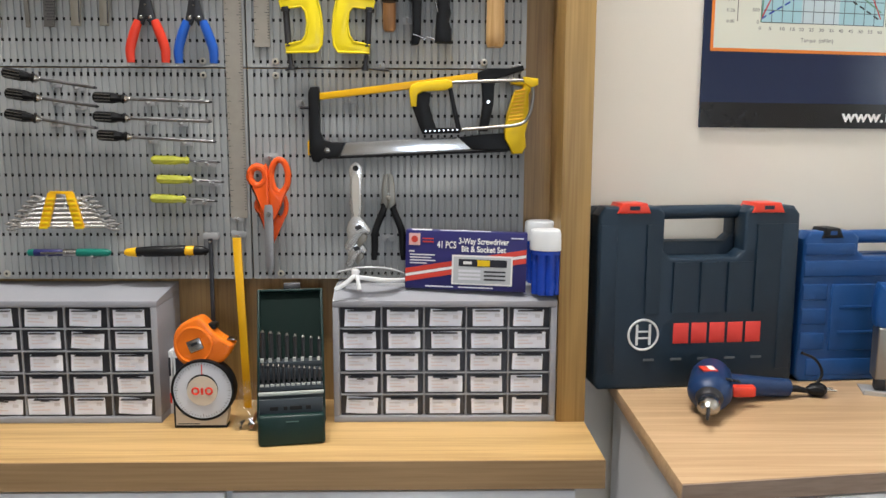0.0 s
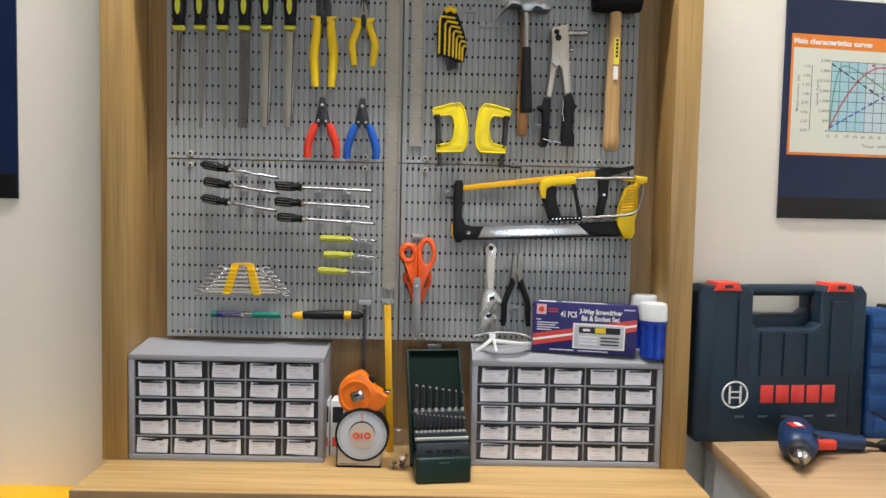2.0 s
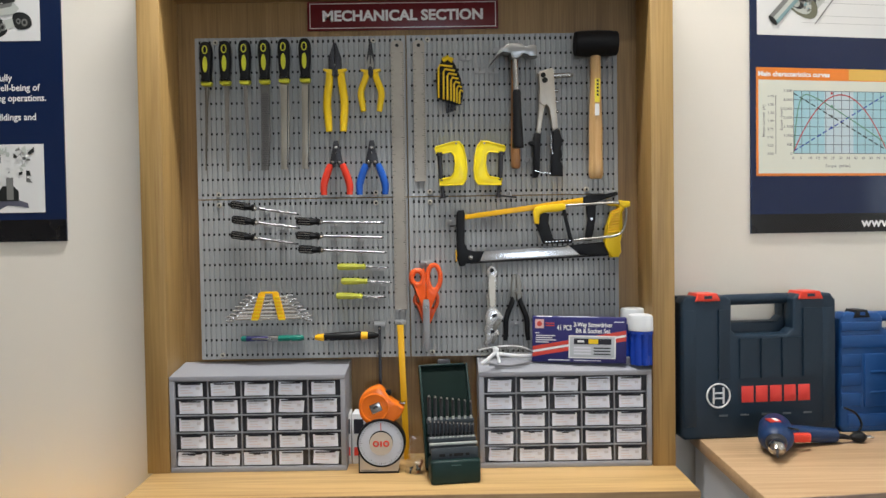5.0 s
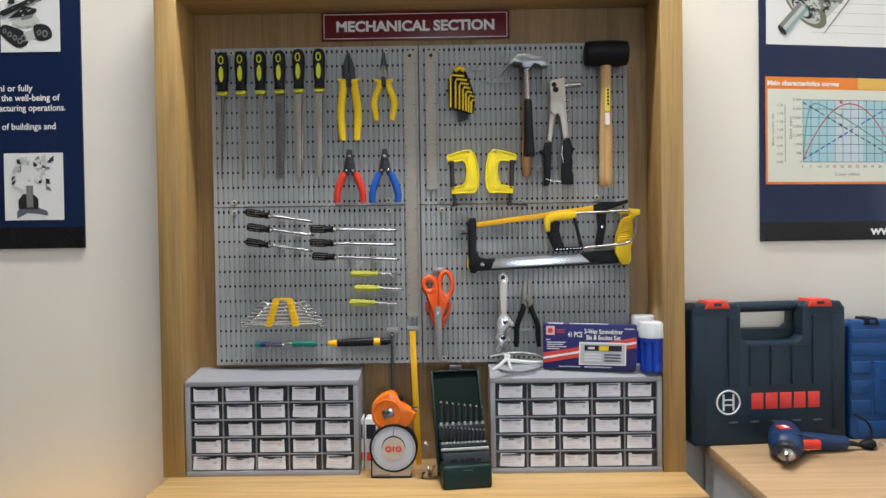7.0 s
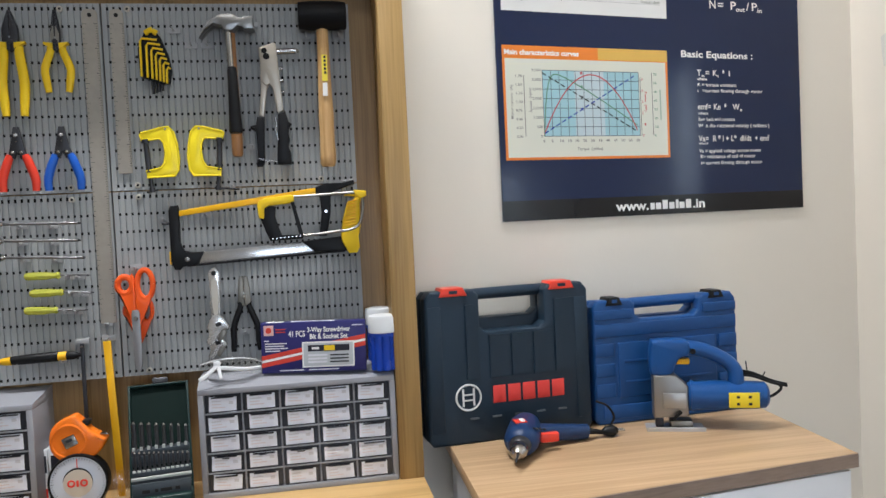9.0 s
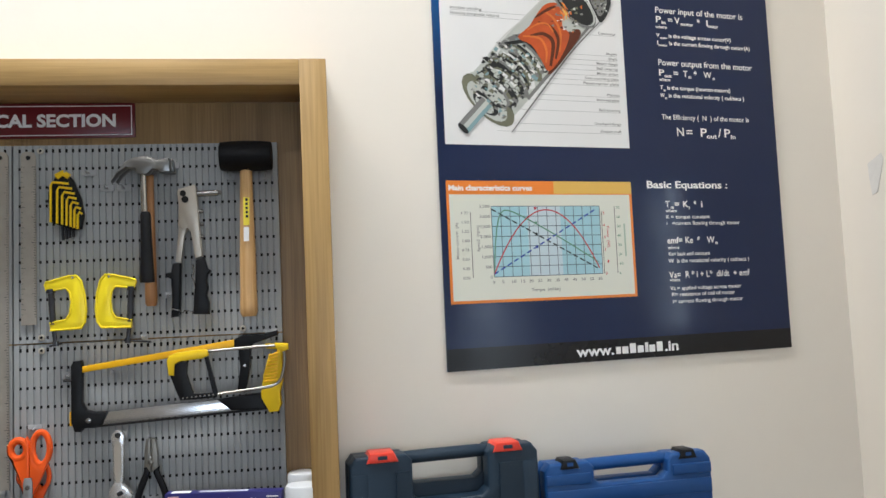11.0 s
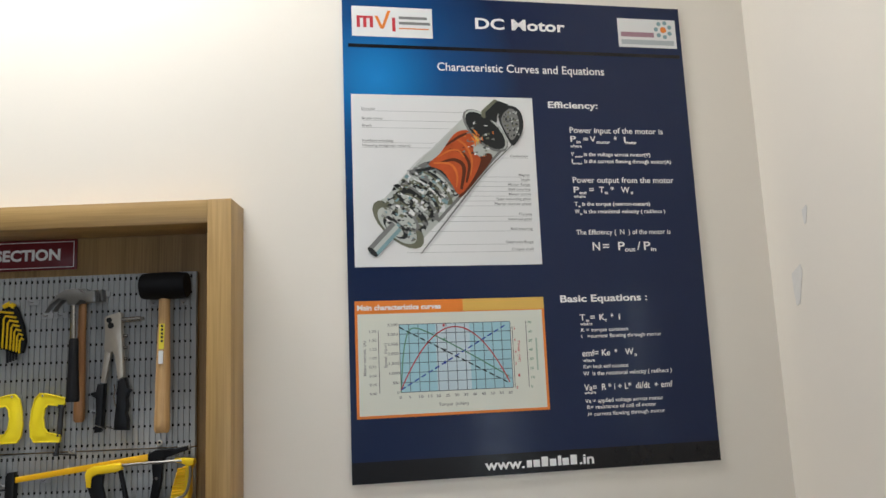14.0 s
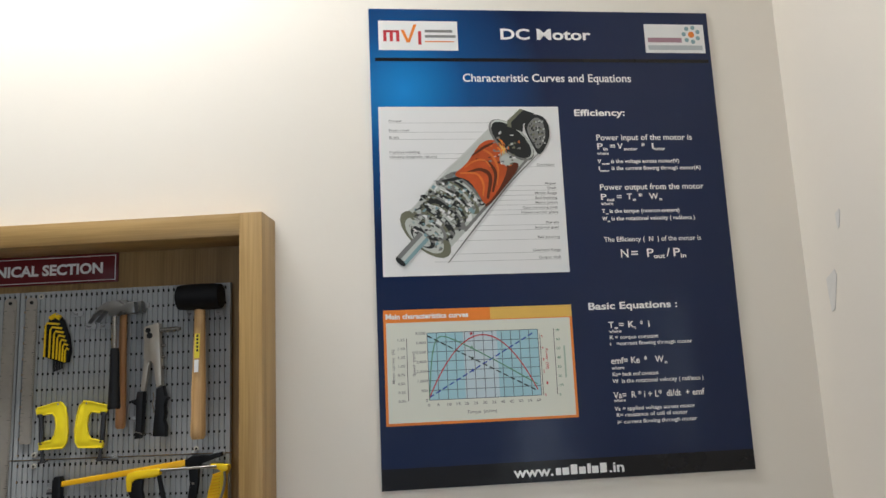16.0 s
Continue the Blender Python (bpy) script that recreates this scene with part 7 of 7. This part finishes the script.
for i in range(13):
    line_text(str(i * 5), GX0 + (GX1 - GX0) * i / 12.4 - 0.004, 1.608, 0.005 if i < 2 else 0.010, 0.0062, 0.0001, "axis_number", P_GREY, None, 0, 3)
for i in range(8):
    v = i * 500
    body = f"{v:,}"
    w = 0.0048 * len(body)
    line_text(body, GX0 - 0.004 - w, GZ0 + (GZ1 - GZ0) * i / 7 - 0.003, w, 0.0062, 0.0001, "axis_number", P_GREY, None, 0, 3)
line_text("Torque  (mNm)", 0.434, 1.588, 0.070, 0.0072, 0.0001, "axis_title", P_GREY, None, 0, 3)
line_text("Speed  (rpm)", 0.318, 1.678, 0.056, 0.0065, 0.0001, "axis_title", P_GREY, None, -90, 3)
line_text("Motor current  (A)", 0.270, 1.662, 0.078, 0.0065, 0.0001, "axis_title", P_GREY, None, -90, 3)
line_text("Power  (W)", 0.628, 1.730, 0.048, 0.0065, 0.0001, "axis_title", P_RED, None, 90, 3)
sheet("axis_line", 0.299, 0.3003, 1.622, 1.764, 3, P_DARK)
sheet("axis_line", 0.616, 0.6173, 1.622, 1.764, 3, P_DARK)
sheet("axis_line", 0.650, 0.6513, 1.622, 1.776, 3, P_DARK)
for i in range(8):
    line_text(f"{i * 0.25:.2f}", 0.277, 1.619 + i * 0.0200, 0.016, 0.0058, 0.0001, "axis_number", P_GREY, None, 0, 3)
    line_text(str(i * 10), 0.655, 1.619 + i * 0.0215, 0.009 if i else 0.004, 0.0058, 0.0001, "axis_number", P_GREEN, None, 0, 3)
    if i < 6:
        line_text(str(i), 0.6195, 1.619 + i * 0.0275, 0.004, 0.0062, 0.0001, "axis_number", P_RED, None, 0, 3)
sheet("axis_title_bar", 0.672, 0.676, 1.660, 1.735, 3, mat("print_pale_green", (0.36, 0.46, 0.36), 0.3))

# robot poster beyond the niche
rp = thing("robot_poster", "glossy navy poster with robot pictures and white text", "poster", (-0.952, wall_line(-1.0), 1.434))
part("sheet", boxes((-0.88, 0.0, -0.006, -0.0015, 0.0, 1.15)), NAVY_PLAIN, rp)
part("footer_band", boxes((-0.88, 0.0, -0.0070, -0.0062, 0.0, 0.051)), BLACK_PRINT, rp)
for z0, z1 in ((0.068, 0.227), (0.466, 0.640)):
    part("picture", boxes((-0.189, -0.048, -0.0070, -0.0062, z0, z1)), PIC_WHITE, rp)


def mark(name, pts, layer, material):
    y = -0.0070 - 0.0005 * layer
    part(name, plate(bmesh.new(), pts, y, y - 0.0001), material, rp)


for body, xr, z, w in (("semi or fully", -0.117, 0.374, 0.105), ("the well-being of", -0.052, 0.351, 0.140), ("manufacturing operations.", -0.040, 0.327, 0.205), ("of buildings and", -0.064, 0.283, 0.128)):
    write_on(rp, "lettering", body, 0.0215, xr - w, -0.0064, z, WHITE_INK, bold=0.0003, width=w)
# tracked robot
mark("robot_track", outline([(-0.190, 0.522), (-0.176, 0.531), (-0.130, 0.512), (-0.124, 0.488), (-0.140, 0.476), (-0.158, 0.480), (-0.186, 0.505)], 3), 1, P_DARK)
mark("robot_track", outline([(-0.110, 0.527), (-0.086, 0.531), (-0.070, 0.520), (-0.067, 0.500), (-0.085, 0.492), (-0.104, 0.496)], 3), 1.5, P_DARK)
for x, z, r in ((-0.179, 0.516, 0.006), (-0.167, 0.508, 0.007), (-0.155, 0.500, 0.007), (-0.143, 0.492, 0.008), (-0.134, 0.498, 0.009), (-0.083, 0.508, 0.009), (-0.097, 0.511, 0.007)):
    mark("robot_wheel", [(x + r * 0.8 * math.cos(a), z + r * math.sin(a)) for a in np.linspace(0, 2 * math.pi, 14)[:-1]], 2, P_GREY)
    mark("wheel_hub", [(x + r * 0.4 * math.cos(a), z + r * 0.5 * math.sin(a)) for a in np.linspace(0, 2 * math.pi, 12)[:-1]], 2.5, P_DARK)
mark("robot_body", [(-0.135, 0.512), (-0.108, 0.520), (-0.100, 0.500), (-0.128, 0.492)], 1.2, P_LIGHT)
mark("robot_hull", [(-0.160, 0.536), (-0.140, 0.553), (-0.108, 0.556), (-0.094, 0.540), (-0.106, 0.528), (-0.140, 0.524)], 3, P_LIGHT)
mark("hull_shade", [(-0.140, 0.553), (-0.108, 0.556), (-0.112, 0.545), (-0.138, 0.540)], 3.5, P_GREY)
mark("robot_boom", [(-0.190, 0.556), (-0.186, 0.563), (-0.120, 0.590), (-0.084, 0.600), (-0.084, 0.594), (-0.118, 0.578), (-0.180, 0.550)], 4.5, P_DARK)
mark("robot_turret", [(-0.170, 0.545), (-0.130, 0.574), (-0.100, 0.566), (-0.104, 0.556), (-0.140, 0.548)], 4, P_DARK)
mark("robot_mast", [(-0.168, 0.578), (-0.153, 0.580), (-0.152, 0.604), (-0.167, 0.606)], 4, P_DARK)
rng = random.Random(4)
for i in range(26):
    x, z = rng.uniform(-0.175, -0.092), rng.uniform(0.548, 0.592)
    mark("hull_detail", [(x, z), (x + rng.uniform(0.003, 0.008), z + 0.001), (x + 0.005, z + rng.uniform(0.002, 0.005)), (x, z + 0.002)], 5 + 0.5 * rng.randrange(3), rng.choice((P_DARK, P_GREY, P_LIGHT)))
# surgical robot
mark("robot_base", [(-0.160, 0.072), (-0.135, 0.085), (-0.110, 0.083), (-0.085, 0.078), (-0.088, 0.090), (-0.110, 0.098), (-0.150, 0.098), (-0.160, 0.088)], 1, mat("print_slate", (0.12, 0.12, 0.16), 0.3))
mark("robot_body", [(-0.155, 0.095), (-0.108, 0.095), (-0.108, 0.118), (-0.120, 0.130), (-0.145, 0.130), (-0.156, 0.115)], 2, P_DARK)
mark("robot_column", [(-0.136, 0.098), (-0.120, 0.098), (-0.120, 0.150), (-0.136, 0.150)], 3, P_GREY)
for i in range(46):
    x, z = rng.uniform(-0.172, -0.078), rng.uniform(0.138, 0.215)
    mark("robot_arm_detail", [(x, z), (x + rng.uniform(0.005, 0.014), z + rng.uniform(-0.004, 0.004)), (x + 0.009, z + rng.uniform(0.004, 0.016)), (x, z + rng.uniform(0.003, 0.012))], 1 + 0.5 * rng.randrange(6), rng.choice((P_LIGHT, P_GREY, PIC_WHITE, PIC_WHITE, P_DARK)))

# chips and scrapes in the paint near the corner
CHIP = mat("bare_plaster", (0.70, 0.68, 0.64), 0.8, var=0.1, scale=60, bump=0.3, bump_scale=200)
for y, z, k in ((1.735, 1.835, 1.0), (1.66, 1.99, 0.45)):
    chip = thing("plaster_chip", "small chipped patch of bare plaster on the wall", "wall patch", (RIGHT_X - 0.0003, y, z), group="plaster chips")
    bm = bmesh.new()
    vs = [bm.verts.new((0, a * k, b * k)) for a, b in ((0.020, 0.028), (-0.028, 0.045), (-0.034, 0.030), (-0.006, -0.045), (0.012, -0.050), (0.018, -0.010))]
    bm.faces.new(vs)
    thicken(bm, (-0.0012, 0, 0))
    part("patch", bm, CHIP, chip)
